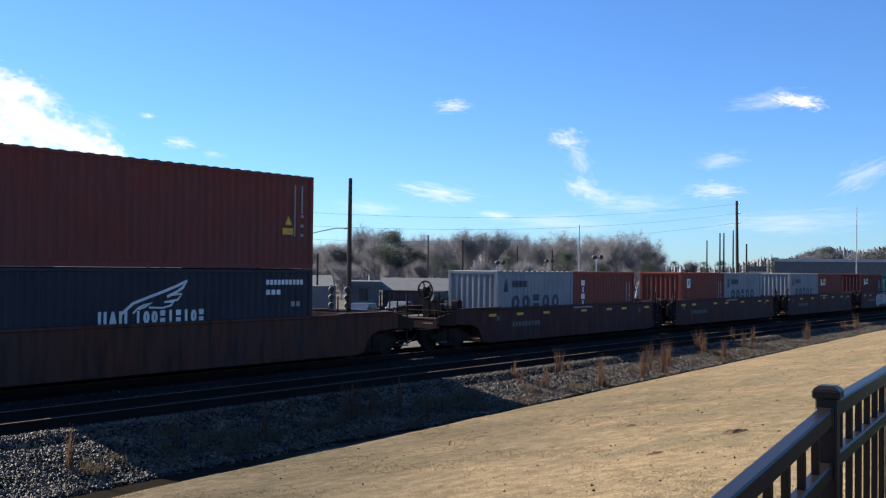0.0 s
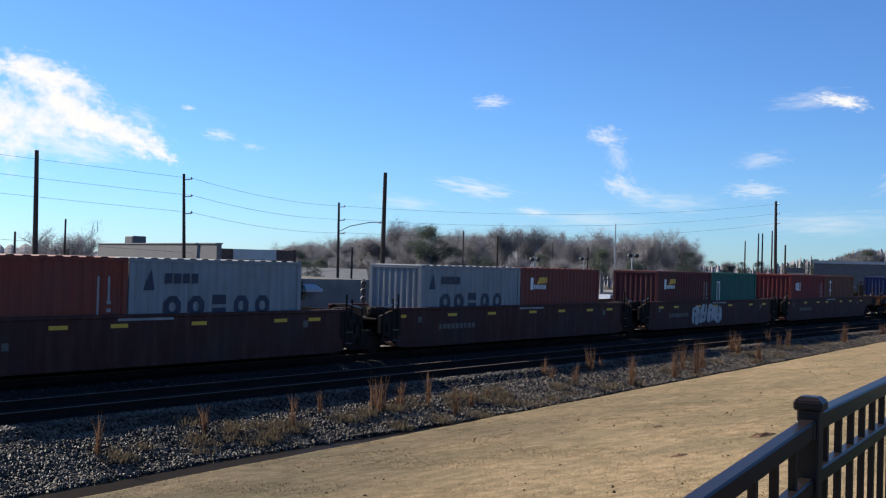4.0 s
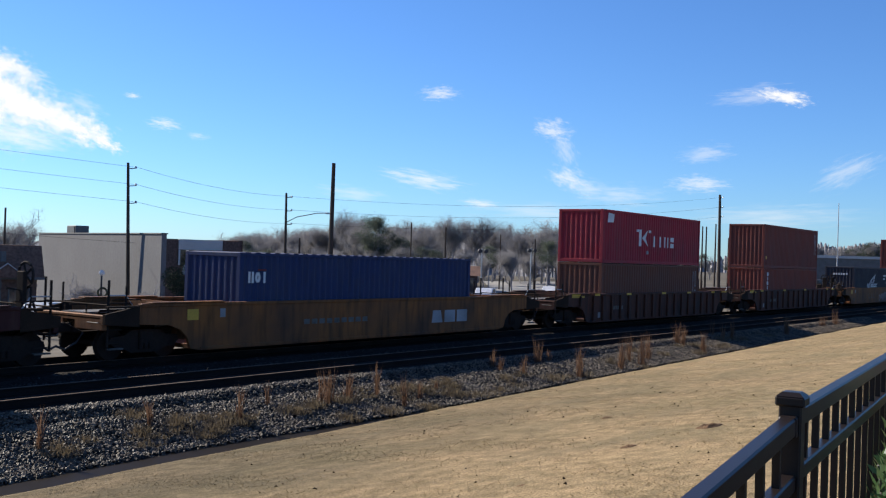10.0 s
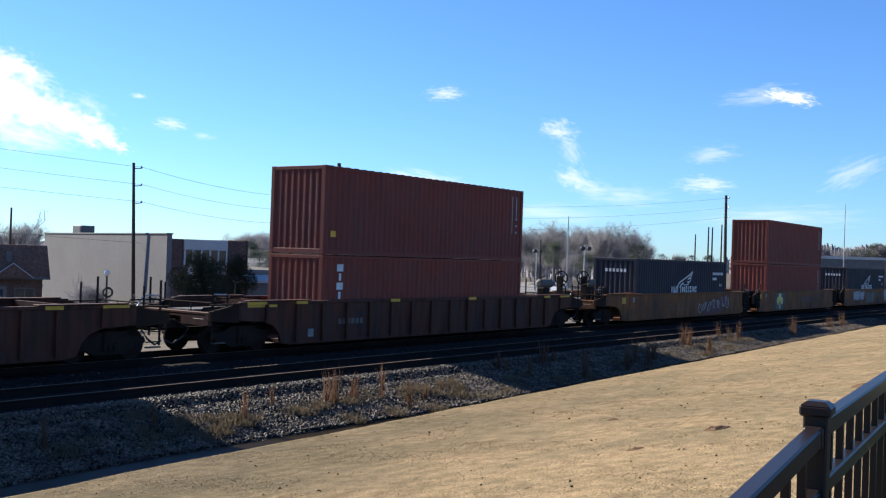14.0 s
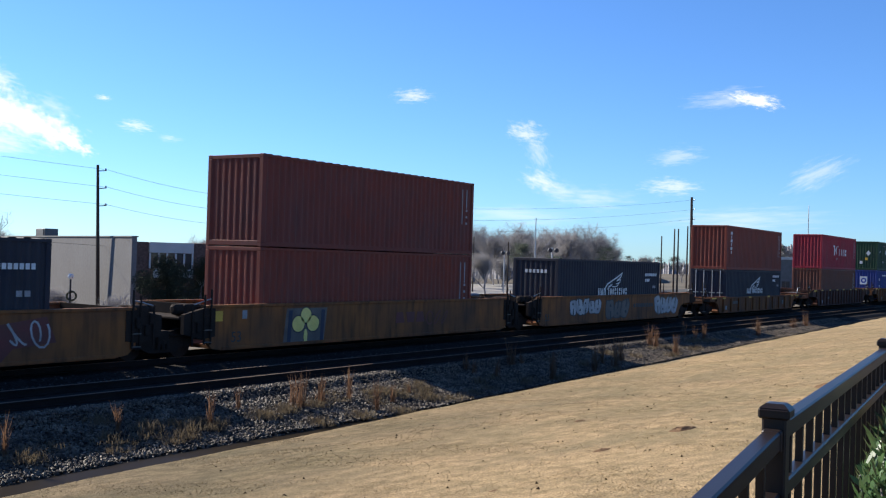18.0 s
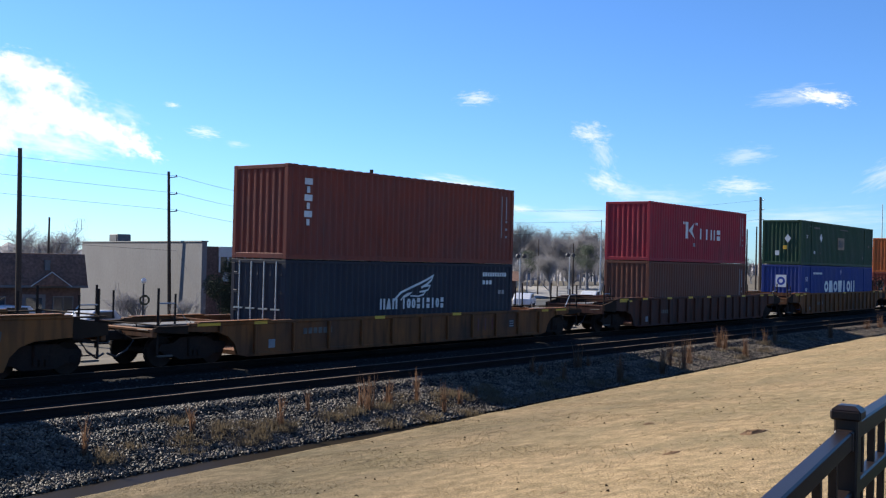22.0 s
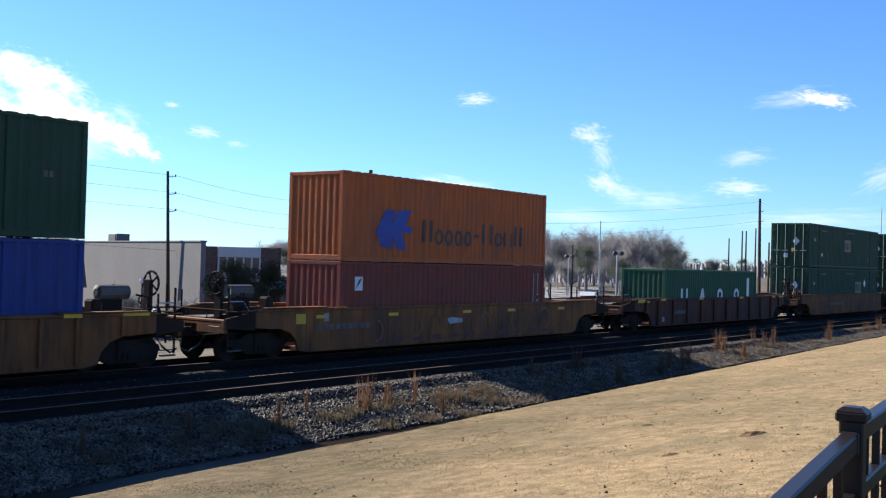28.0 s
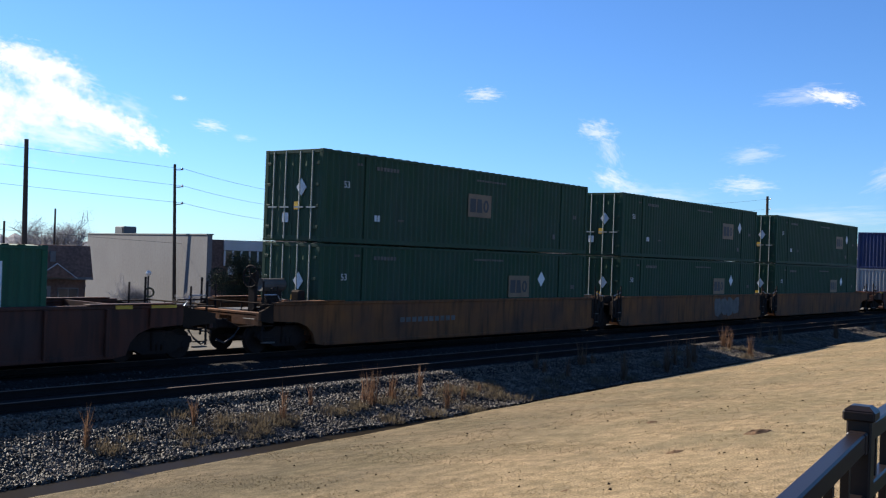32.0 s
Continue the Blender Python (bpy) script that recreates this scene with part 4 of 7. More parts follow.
def wing_mark(c, z0=1.0):
    """A swept white wing of five feathers over a row of blocks."""
    y = near_y(c)
    for pts, wide in ((((-1.06, 0.28), (-0.68, 0.56), (-0.17, 0.72), (0.33, 0.87), (0.78, 1.02), (1.10, 1.15), (0.96, 0.97), (0.76, 0.85), (0.42, 0.72)), 0.075),
                      (((0.52, 0.76), (0.93, 0.79), (0.78, 0.63), (0.33, 0.57)), 0.055), (((0.40, 0.58), (0.66, 0.57), (0.55, 0.48), (0.27, 0.42), (-0.17, 0.44)), 0.05),
                      (((-0.68, 0.30), (-0.52, 0.43), (-0.34, 0.51), (-0.08, 0.56), (-0.30, 0.46), (-0.5, 0.40)), 0.05)):
        flat(c, "feather", band([(px, z0 + pz) for px, pz in pts], wide, y), MARK_WHITE, "white outlined wing feather")
    word(c, -1.75, -0.80, z0, z0 + 0.36, "hvh", MARK_WHITE, 0.2, weight=0.24)
    word(c, -0.62, 1.78, z0, z0 + 0.36, "ioosisios", MARK_WHITE, 0.24, weight=0.24)
    bars(c, 4.1, 5.7, 2.12, 2.27, 10, MARK_WHITE)
    bars(c, 4.1, 4.75, 1.82, 1.97, 3, MARK_WHITE)
    bars(c, 5.15, 5.6, 1.45, 1.6, 2, MARK_GREY)


def end_bars(c, z, n=6, material=None):
    """A row of number bars on the leading end."""
    L, w, h = c["size"]
    for i in range(n):
        y = -0.62 + i * 1.25 / n
        flat(c, "number_bar", box(-L / 2 + 0.008, -L / 2 + 0.014, y, y + 0.13, z, z + 0.16), material or MARK_WHITE)


for c in (A1, D1B, D3B, E1B):
    wing_mark(c, 1.1 if c == A1 else 1.0 if c == E1B else 1.13)
for c in (D1B, D3B):
    end_bars(c, 2.2)
for c, z in ((A2, 1.0), (D2T, 1.2), (D2B, 1.1), (E1T, 1.0), (C3T, 1.1), (E2T, 1.0), (E2B, 1.0), (C2B, 0.9), (F1B, 0.9)):
    h = c["size"][2]
    thin_lines(c, 5.25, z, h - 0.3)
y = near_y(A2)
flat(A2, "yellow_plate", plate(4.75, 5.2, 1.05, 1.25, y), MARK_YELLOW)
flat(A2, "yellow_triangle", slab([(4.85, 1.35), (5.15, 1.35), (5.0, 1.62)], y), MARK_YELLOW)
flat(C3T, "yellow_plate", plate(-5.75, -5.5, 0.58, 0.78, y), MARK_YELLOW)
upright(C3B, -5.42, -5.03, 1.1, 2.3, 4, MARK_WHITE)
upright(E1T, -5.42, -5.0, 1.0, 2.5, 6, MARK_WHITE)
for c, h in ((C2T, LOW), (E2T, HIGH)):
    y, z = near_y(c), h - 1.68
    # one tall white emblem and four shorter blocks
    bm = plate(-2.05, -1.75, z, z + 0.85, y)
    add(bm, slab([(-1.68, z + 0.42), (-1.0, z + 0.85), (-1.25, z + 0.42), (-0.92, z)], y))
    flat(c, "emblem", bm, MARK_WHITE, "large white emblem")
    for x in (-2.35, -0.85):
        flat(c, "emblem_tick", plate(x, x + 0.1, z + 0.72, z + 0.85, y), MARK_WHITE)
        flat(c, "emblem_tick", plate(x + 0.15, x + 0.25, z + 0.72, z + 0.85, y), MARK_WHITE)
    word(c, -0.42, 2.65, z, z + 0.56, "iihs", MARK_WHITE, 0.3, weight=0.26)
    flat(c, "small_panel", plate(-1.1, -0.85, z - 0.4, z - 0.22, y), MARK_GREY)
flat(C2T, "white_panel", slab([(-5.62, LOW - 0.62), (-5.0, LOW - 0.6), (-4.92, LOW - 0.2), (-5.55, LOW - 0.15)], near_y(C2T)), MARK_WHITE)
word(C1B, -5.74, -4.9, 1.68, 2.02, "hoi", MARK_WHITE, 0.2, weight=0.26)
flat(C1B, "red_tick", plate(-5.35, -5.0, 2.05, 2.1, near_y(C1B)), BOX["scarlet"])
# short containers of the five-unit set
(b1a, b1b), (b2a, b2b), (b3a, b3b), (b4a, b4b), (b5a, b5b) = B_BOXES
for c in (b1a, b2b, b3a):
    word(c, -1.95, 2.0, 1.0, 1.62, "oosoo", MARK_NAVY, 0.26, weight=0.27)
    bars(c, -1.9, -0.75, 1.93, 2.2, 4, MARK_NAVY)
    flat(c, "emblem", slab([(-2.6, 1.75), (-2.25, 1.75), (-2.35, 2.3)], near_y(c)), MARK_NAVY)
upright(b1b, -2.35, -1.95, 1.0, 2.2, 4, MARK_WHITE)
upright(b5b, -2.1, -1.75, 1.2, 2.25, 4, MARK_WHITE)
for c in (b1b, b2a, b4a, b5a):
    thin_lines(c, 2.15, 1.0, 2.1)
for c in (b2a,):
    flat(c, "panel", plate(-2.3, -1.85, 1.75, 2.25, near_y(c)), MARK_WHITE, "pale panel with a dark sweep")
    flat(c, "sweep", slab([(-2.25, 1.8), (-2.1, 2.1), (-1.9, 2.2), (-2.05, 2.0)], near_y(c) - 0.006), MARK_BLACK)
for c in (b4a, b3b):
    y = near_y(c)
    flat(c, "panel", slab([(-1.9, 1.95), (-1.15, 2.0), (-1.15, 2.22), (-1.7, 2.22)], y), MARK_YELLOW, "yellow slanted panel")
    flat(c, "panel", plate(-2.35, -2.15, 1.72, 2.2, y), MARK_WHITE)
    bars(c, -2.1, -1.2, 1.75, 1.92, 6, MARK_WHITE)
flat(b4b, "panel", plate(-2.35, -1.95, 1.08, 2.12, near_y(b4b)), MARK_WHITE, "pale upright panel")
bars(b4b, -2.3, -2.0, 1.15, 2.05, 2, BOX["teal"], near_y(b4b) - 0.006)
word(b5a, -2.3, -1.35, 1.6, 2.1, "ohi", MARK_WHITE, 0.14, weight=0.26)
# long containers
flat(F1T, "emblem", slab([(-4.44, 1.0), (-3.95, 1.75), (-3.45, 1.75), (-3.62, 1.3), (-3.3, 1.75), (-2.62, 1.8), (-2.9, 1.25), (-2.55, 1.2), (-2.6, 1.0), (-3.1, 1.0), (-2.85, 0.42), (-3.35, 0.45), (-3.6, 0.85), (-3.55, 0.45), (-4.15, 0.5)], near_y(F1T)), MARK_BLUE, "blue arrow emblem")
word(F1T, -1.95, -1.35, 0.74, 1.5, "h", MARK_BLACK, 0.1, weight=0.2)
word(F1T, -1.28, 1.05, 0.62, 1.22, "oooo", MARK_BLACK, 0.16, weight=0.2)
flat(F1T, "lettering_block", plate(1.1, 1.4, 0.98, 1.1, near_y(F1T)), MARK_BLACK)
word(F1T, 1.5, 2.5, 0.74, 1.5, "ii", MARK_BLACK, 0.2, weight=0.2)
word(F1T, 2.45, 3.75, 0.68, 1.24, "oh", MARK_BLACK, 0.16, weight=0.2)
word(F1T, 3.78, 4.4, 0.74, 1.5, "h", MARK_BLACK, 0.05, weight=0.2)
flat(F1B, "panel", plate(-5.4, -5.02, 1.65, 2.1, near_y(F1B)), MARK_WHITE)
flat(F1B, "sweep", slab([(-5.35, 1.7), (-5.22, 1.98), (-5.06, 2.06), (-5.18, 1.88)], near_y(F1B) - 0.006), MARK_BLACK)
for x in (-4.22, -3.62):
    flat(F2B, "lettering_block", plate(x, x + 0.2, 0.95, 1.62, near_y(F2B)), MARK_WHITE)
for k, form in enumerate("voo"):
    word(F2B, -1.95 + 2.33 * k, -1.15 + 2.33 * k, 0.95, 1.62, form, MARK_WHITE, 0.05, weight=0.26)
flat(F2B, "panel", plate(4.6, 4.95, 1.1, 2.2, near_y(F2B)), MARK_WHITE)
y = near_y(E3B)
word(E3B, -3.3, 3.7, 1.10, 1.90, "onouioh", MARK_WHITE, 0.14, weight=0.28)
bars(E3B, -5.6, -3.75, 2.32, 2.45, 12, MARK_WHITE)
flat(E3B, "mark", plate(0.28, 0.36, 2.35, 2.65, y), MARK_WHITE)
digits(E3B, "53", -7.15, 1.85, 0.42, MARK_WHITE)
digits(E3B, "102", -7.2, 1.2, 0.3, MARK_WHITE)
bm = box(-S53 / 2 + 0.006, -S53 / 2 + 0.013, -0.35, 0.35, 1.45, 2.25)
flat(E3B, "emblem", bm, MARK_WHITE, "white square emblem with a dark ring")
flat(E3B, "emblem_ring", tube([(-S53 / 2 + 0.004, 0, 1.85), (-S53 / 2 + 0.006, 0, 1.85)], 0.27, 20), MARK_BLUE)
flat(E3B, "emblem_core", tube([(-S53 / 2 + 0.001, 0, 1.85), (-S53 / 2 + 0.003, 0, 1.85)], 0.13, 16), MARK_WHITE)


MARK_DIM = surface("faded_grey_stencil", (0.13, 0.115, 0.10), (0.07, 0.055, 0.045), 0.7, blotch=4, bump=0)


def green_marks(c, ex, ez, diamond):
    y = near_y(c)
    flat(c, "panel", plate(ex - 0.72, ex + 0.72, ez - 0.42, ez + 0.42, y), MARK_TAN, "tan square emblem panel")
    word(c, ex - 0.6, ex + 0.62, ez - 0.25, ez + 0.25, "eno", MARK_BLACK, 0.14, y - 0.006)
    digits(c, "53", -7.1, 1.75, 0.3, MARK_WHITE)
    bars(c, -5.55, -4.4, 2.42, 2.54, 7, MARK_DIM)
    bars(c, -6.5, -6.2, 2.5, 2.58, 2, MARK_DIM)
    bars(c, 0.0, 1.9, 2.5, 2.57, 12, MARK_DIM)
    bars(c, -5.6, -5.3, 0.75, 0.95, 2, MARK_WHITE)
    bars(c, 5.35, 5.6, 0.55, 0.75, 1, MARK_DIM)
    bars(c, 6.9, 7.2, 1.45, 1.6, 2, MARK_DIM)
    bars(c, -4.4, -4.1, 0.8, 0.86, 3, MARK_DIM)
    if diamond is not None:
        flat(c, "diamond", slab([(diamond - 0.27, 1.85), (diamond, 1.55), (diamond + 0.27, 1.85), (diamond, 2.15)], y), MARK_WHITE, "white diamond placard")
    L = c["size"][0]
    b = bmesh.new()
    vs = [b.verts.new((-L / 2 + dx, yy, zz)) for dx in (-0.01, 0.0) for yy, zz in ((-0.62, 1.7), (-0.4, 1.42), (-0.18, 1.7), (-0.4, 1.98))]
    for f in ((0, 1, 2, 3), (7, 6, 5, 4), (0, 4, 5, 1), (1, 5, 6, 2), (2, 6, 7, 3), (3, 7, 4, 0)):
        b.faces.new([vs[i] for i in f])
    flat(c, "diamond", b, MARK_WHITE, "white diamond placard on the end")
    flat(c, "small_panel", box(-L / 2 - 0.01, -L / 2 + 0.002, 0.15, 0.42, 0.6, 0.9), MARK_WHITE)
    flat(c, "small_panel", box(-L / 2 - 0.01, -L / 2 + 0.002, -0.35, -0.1, 1.0, 1.25), MARK_YELLOW)


MARK_TAN = surface("tan_marking", (0.20, 0.12, 0.06), (0.14, 0.09, 0.05), 0.6, bump=0)
green_marks(E3T, 0.22, 1.55, -4.15)
for i, (lo, hi) in enumerate(G_BOXES):
    green_marks(hi, 0.22 if i == 0 else 4.0, 1.6, None if i == 0 else 5.6)
    green_marks(lo, 3.0, 1.55, 4.6)

# spray paint and stencils on the wagon sides
SPRAY_WHITE = surface("white_spray_paint", (0.42, 0.41, 0.40), (0.24, 0.235, 0.23), 0.6, blotch=2, bump=0)
SPRAY_GREY = surface("grey_spray_paint", (0.115, 0.10, 0.085), (0.07, 0.055, 0.05), 0.6, blotch=2, bump=0)
SPRAY_RED = surface("red_spray_paint", (0.12, 0.02, 0.018), (0.09, 0.025, 0.02), 0.6, blotch=2, bump=0)
SPRAY_RUST = surface("faded_red_spray_paint", (0.15, 0.058, 0.032), (0.20, 0.085, 0.035), 0.6, blotch=2, bump=0)
SPRAY_CREAM = surface("cream_spray_paint", (0.75, 0.62, 0.18), (0.65, 0.5, 0.12), 0.6, blotch=2, bump=0)
SIDE_Y = -1.532


def blob(cx, cz, rx, rz, seed, wob=0.25, n=22):
    pts = []
    for k in range(n):
        a = 2 * math.pi * k / n
        r = 1 + wob * noise.noise(Vector((math.cos(a) * 1.6, math.sin(a) * 1.6, seed)))
        pts.append((cx + rx * r * math.cos(a), cz + rz * r * math.sin(a)))
    return pts


def graffiti(car, x0, x1, z0, z1, n, fill, edge, seed, y=SIDE_Y):
    """A row of swollen shapes that lean on one another, each with a contrasting edge, a slit and a hole."""
    r = random.Random(seed)
    st = (x1 - x0) / n
    for i in range(n):
        cx, cz = x0 + st * (i + 0.5), (z0 + z1) / 2 + r.uniform(-0.05, 0.05)
        rx, rz, lean = st * r.uniform(0.52, 0.62), (z1 - z0) * r.uniform(0.46, 0.54), r.uniform(-0.25, 0.3)
        pts = []
        for k in range(20):
            a = 2 * math.pi * k / 20
            c, d = math.cos(a), math.sin(a)
            f = 0.86 + 0.22 * noise.noise(Vector((c * 1.3, d * 1.3, seed + i * 3.1)))
            px, pz = abs(c) ** 0.55 * math.copysign(1, c) * f, abs(d) ** 0.6 * math.copysign(1, d) * f
            pts.append((cx + rx * px + lean * rz * pz, cz + rz * pz))
        wide = [(cx + (px - cx) * 1.13, cz + (pz - cz) * 1.11) for px, pz in pts]
        flat(car, "spray_edge", slab(wide, y - 0.003 * (i % 2), 0.002), edge)
        flat(car, "spray_fill", slab(pts, y - 0.006 - 0.003 * (i % 2), 0.002), fill)
        top = r.random() < 0.5
        q = cx + rx * r.uniform(-0.25, 0.25)
        ends = [(q, cz + rz * 0.15), (q + lean * rz * 0.5, cz + rz * 0.5), (q + lean * rz, cz + rz * 1.02)] if top else [(q, cz - rz * 0.15), (q - lean * rz * 0.5, cz - rz * 0.6), (q - lean * rz, cz - rz * 1.02)]
        flat(car, "spray_slit", band(ends, st * 0.13, y - 0.012, 0.002), edge)
        flat(car, "spray_hole", slab(blob(cx + rx * r.uniform(-0.2, 0.2), cz + (-0.35 if top else 0.35) * rz, rx * 0.2, rz * 0.13, seed + i * 2.3, 0.4, 10), y - 0.012, 0.002), edge)


graffiti(B_CARS[3], -2.95, 0.6, 0.32, 1.38, 4, SPRAY_WHITE, MARK_BLACK, 3)
graffiti(D3, -5.4, -2.1, 0.6, 1.4, 5, SPRAY_WHITE, MARK_BLACK, 11)
graffiti(D3, -1.45, 1.25, 0.3, 1.3, 3, SPRAY_GREY, MARK_BLACK, 17)
graffiti(D3, 4.75, 8.0, 0.4, 1.4, 4, SPRAY_WHITE, SPRAY_GREY, 23)
graffiti(G_CARS[1], 2.0, 5.2, 0.4, 1.35, 4, SPRAY_GREY, MARK_DIM, 29)
rg = random.Random(4)
flat(D1, "spray_fill", slab([(1.0, 0.25), (2.1, 0.3), (2.4, 0.9), (5.8, 1.35), (6.1, 0.7), (4.9, 0.6), (4.6, 0.3), (1.5, 0.22)], SIDE_Y, 0.003), SPRAY_RED)


def spray_path(car, pts, width, material, y=SIDE_Y - 0.006):
    """One sprayed line along the points."""
    flat(car, "spray_stroke", band(pts, width, y, 0.003), material)


# faint looping red lines and a white smudge along one yellow wagon
rf1 = random.Random(31)
for i in range(11):
    x0, zc, rx, rz = -4.6 + i * 1.02, 0.8 + rf1.uniform(-0.08, 0.08), rf1.uniform(0.25, 0.42), rf1.uniform(0.28, 0.42)
    turn0, sweep = rf1.uniform(0, 6.28), rf1.uniform(3.2, 5.6)
    spray_path(F1, [(x0 + rx * math.cos(turn0 + sweep * k / 10), zc + rz * math.sin(turn0 + sweep * k / 10)) for k in range(11)], 0.07, SPRAY_RED if i % 2 else SPRAY_RUST)
    flat(F1, "spray_fill", slab(blob(x0 + 0.1, 0.42, 0.3, 0.09, i, 0.5, 12), SIDE_Y - 0.002, 0.003), SPRAY_RED)
flat(F1, "spray_fill", slab(blob(-0.4, 0.95, 0.55, 0.1, 8, 0.6, 16), SIDE_Y - 0.010, 0.003), SPRAY_WHITE)
for i in range(7):
    x0, zc = 1.35 + i * 0.68, 0.62 + 0.08 * (i % 2) + 0.05 * i
    h = rg.uniform(0.22, 0.34)
    spray_path(D1, [(x0 + 0.2 * math.cos(a * 0.55 + i) + 0.022 * a, zc + h * math.sin(a * 0.55 + i * 2)) for a in range(15)], 0.055, SPRAY_WHITE)
for x in (-2.5, -1.6, -0.9):
    flat(D1, "spray_stroke", plate(x, x + 0.5, 0.62, 0.68, SIDE_Y, 0.003), MARK_DIM)
    flat(D1, "spray_stroke", plate(x, x + 0.08, 0.62, 1.0, SIDE_Y, 0.003), MARK_DIM)
# the sprayed flower
flat(D2, "spray_fill", slab([(-5.3, 0.25), (-5.15, 1.36), (-3.2, 1.36), (-3.35, 0.25)], SIDE_Y, 0.003), SPRAY_GREY)
for cx, cz, rx, rz in ((-4.25, 1.13, 0.25, 0.24), (-4.6, 0.86, 0.29, 0.25), (-3.9, 0.86, 0.29, 0.25), (-4.25, 0.45, 0.09, 0.24)):
    flat(D2, "spray_edge", slab(blob(cx, cz, rx * 1.15, rz * 1.15, 2, 0.05), SIDE_Y - 0.004, 0.003), MARK_BLACK)
    flat(D2, "spray_fill", slab(blob(cx, cz, rx, rz, 2, 0.05), SIDE_Y - 0.008, 0.003), SPRAY_CREAM)
for x in (-5.12, -3.55):
    flat(D2, "spray_stroke", slab([(x, 0.28), (x + 0.16, 0.28), (x + 0.24, 1.3), (x + 0.06, 1.3)], SIDE_Y - 0.005, 0.003), MARK_NAVY)
word(D2, 0.6, 2.5, 0.72, 1.1, "nun", SPRAY_RED, 0.14, SIDE_Y)
for k in range(3):
    spray_path(D2, [(2.75 + 0.5 * k + 0.22 * math.cos(a * 0.7), 0.85 + 0.25 * math.sin(a * 0.7 + k)) for a in range(9)], 0.05, SPRAY_RED)
for car, x in ((D2, -7.55), (D3, -7.85), (D1, -7.6)):
    digits(car, "53", x, 0.42, 0.45, MARK_BLACK, SIDE_Y)
bars(D3, 1.9, 4.55, 0.85, 1.05, 9, MARK_BLACK, SIDE_Y)
bars(G_CARS[0], -4.4, -1.3, 0.80, 0.97, 10, MARK_DIM, SIDE_Y)
bars(C1, -3.6, -0.4, 0.78, 0.94, 9, MARK_DIM, SIDE_Y)
word(C1, 3.2, 5.6, 0.6, 1.05, "nee", MARK_GREY, 0.15, SIDE_Y)
bars(F1, -7.4, -4.9, 0.85, 1.02, 9, MARK_DIM, SIDE_Y)
for car in B_CARS:
    bars(car, -5.45, -3.3, 0.76, 0.94, 9, MARK_DIM, SIDE_Y)
    flat(car, "panel", plate(-0.5, 1.2, 1.37, 1.44, SIDE_Y), MARK_GREY)
    for x in (-6.6, 5.9):
        flat(car, "panel", plate(x, x + 0.2, 1.02, 1.22, SIDE_Y), MARK_DIM)
for car in (C1, D1, D2, A_CAR, F1):
    flat(car, "yellow_plate", plate(-8.3, -7.9, 1.05, 1.35, SIDE_Y), MARK_YELLOW)
    flat(car, "panel", plate(-7.1, -6.9, 1.1, 1.35, SIDE_Y), MARK_GREY)
for car in (C2, C3, E1, E2, E3, F2):
    bars(car, -5.6, -4.3, 0.75, 0.93, 6, MARK_DIM, SIDE_Y)
    flat(car, "panel", plate(-7.0, -6.75, 0.4, 0.65, SIDE_Y), MARK_GREY)
    if car != E1:
        flat(car, "yellow_plate", plate(-9.6, -8.4, 1.36, 1.46, SIDE_Y - 0.01), MARK_YELLOW)
word(E1, 3.3, 4.65, 0.5, 0.95, "iii", SPRAY_RED, 0.3, SIDE_Y)
placard = flat(E1, "placard", plate(5.45, 5.8, 0.55, 0.85, SIDE_Y), MARK_BLACK, "small black placard with pale bars")
for z in (0.61, 0.70, 0.79):
    part("number_bar", plate(5.5, 5.75, z - 0.02, z + 0.02, SIDE_Y - 0.007), MARK_GREY, placard)


# ---- fence by the path ----
P1, P2 = Vector((1.783, 0.519, 2.825)), Vector((3.647, 0.719, 2.85))
FWAY = (P2 - P1).to_2d().normalized()
FTURN = math.degrees(math.atan2(FWAY.y, FWAY.x))
BAY = 1.875
CAP = 2.834
fence = thing("metal_fence", pose(P1.x, P1.y, CAP, rz=FTURN), "dark bronze aluminium picket fence beside the lawn", "fence")


def fence_post():
    b = box(-0.019, 0.019, -0.019, 0.019, -1.36, -0.02, bevel=0.003)
    return b


def fence_cap():
    b = box(-0.0245, 0.0245, -0.0245, 0.0245, -0.024, -0.007, bevel=0.003)
    v = [b.verts.new(p) for p in ((-0.023, -0.023, -0.007), (0.023, -0.023, -0.007), (0.023, 0.023, -0.007), (-0.023, 0.023, -0.007), (-0.014, -0.014, 0.0), (0.014, -0.014, 0.0), (0.014, 0.014, 0.0), (-0.014, 0.014, 0.0))]
    for f in ((0, 1, 5, 4), (1, 2, 6, 5), (2, 3, 7, 6), (3, 0, 4, 7), (4, 5, 6, 7)):
        b.faces.new([v[i] for i in f])
    return b


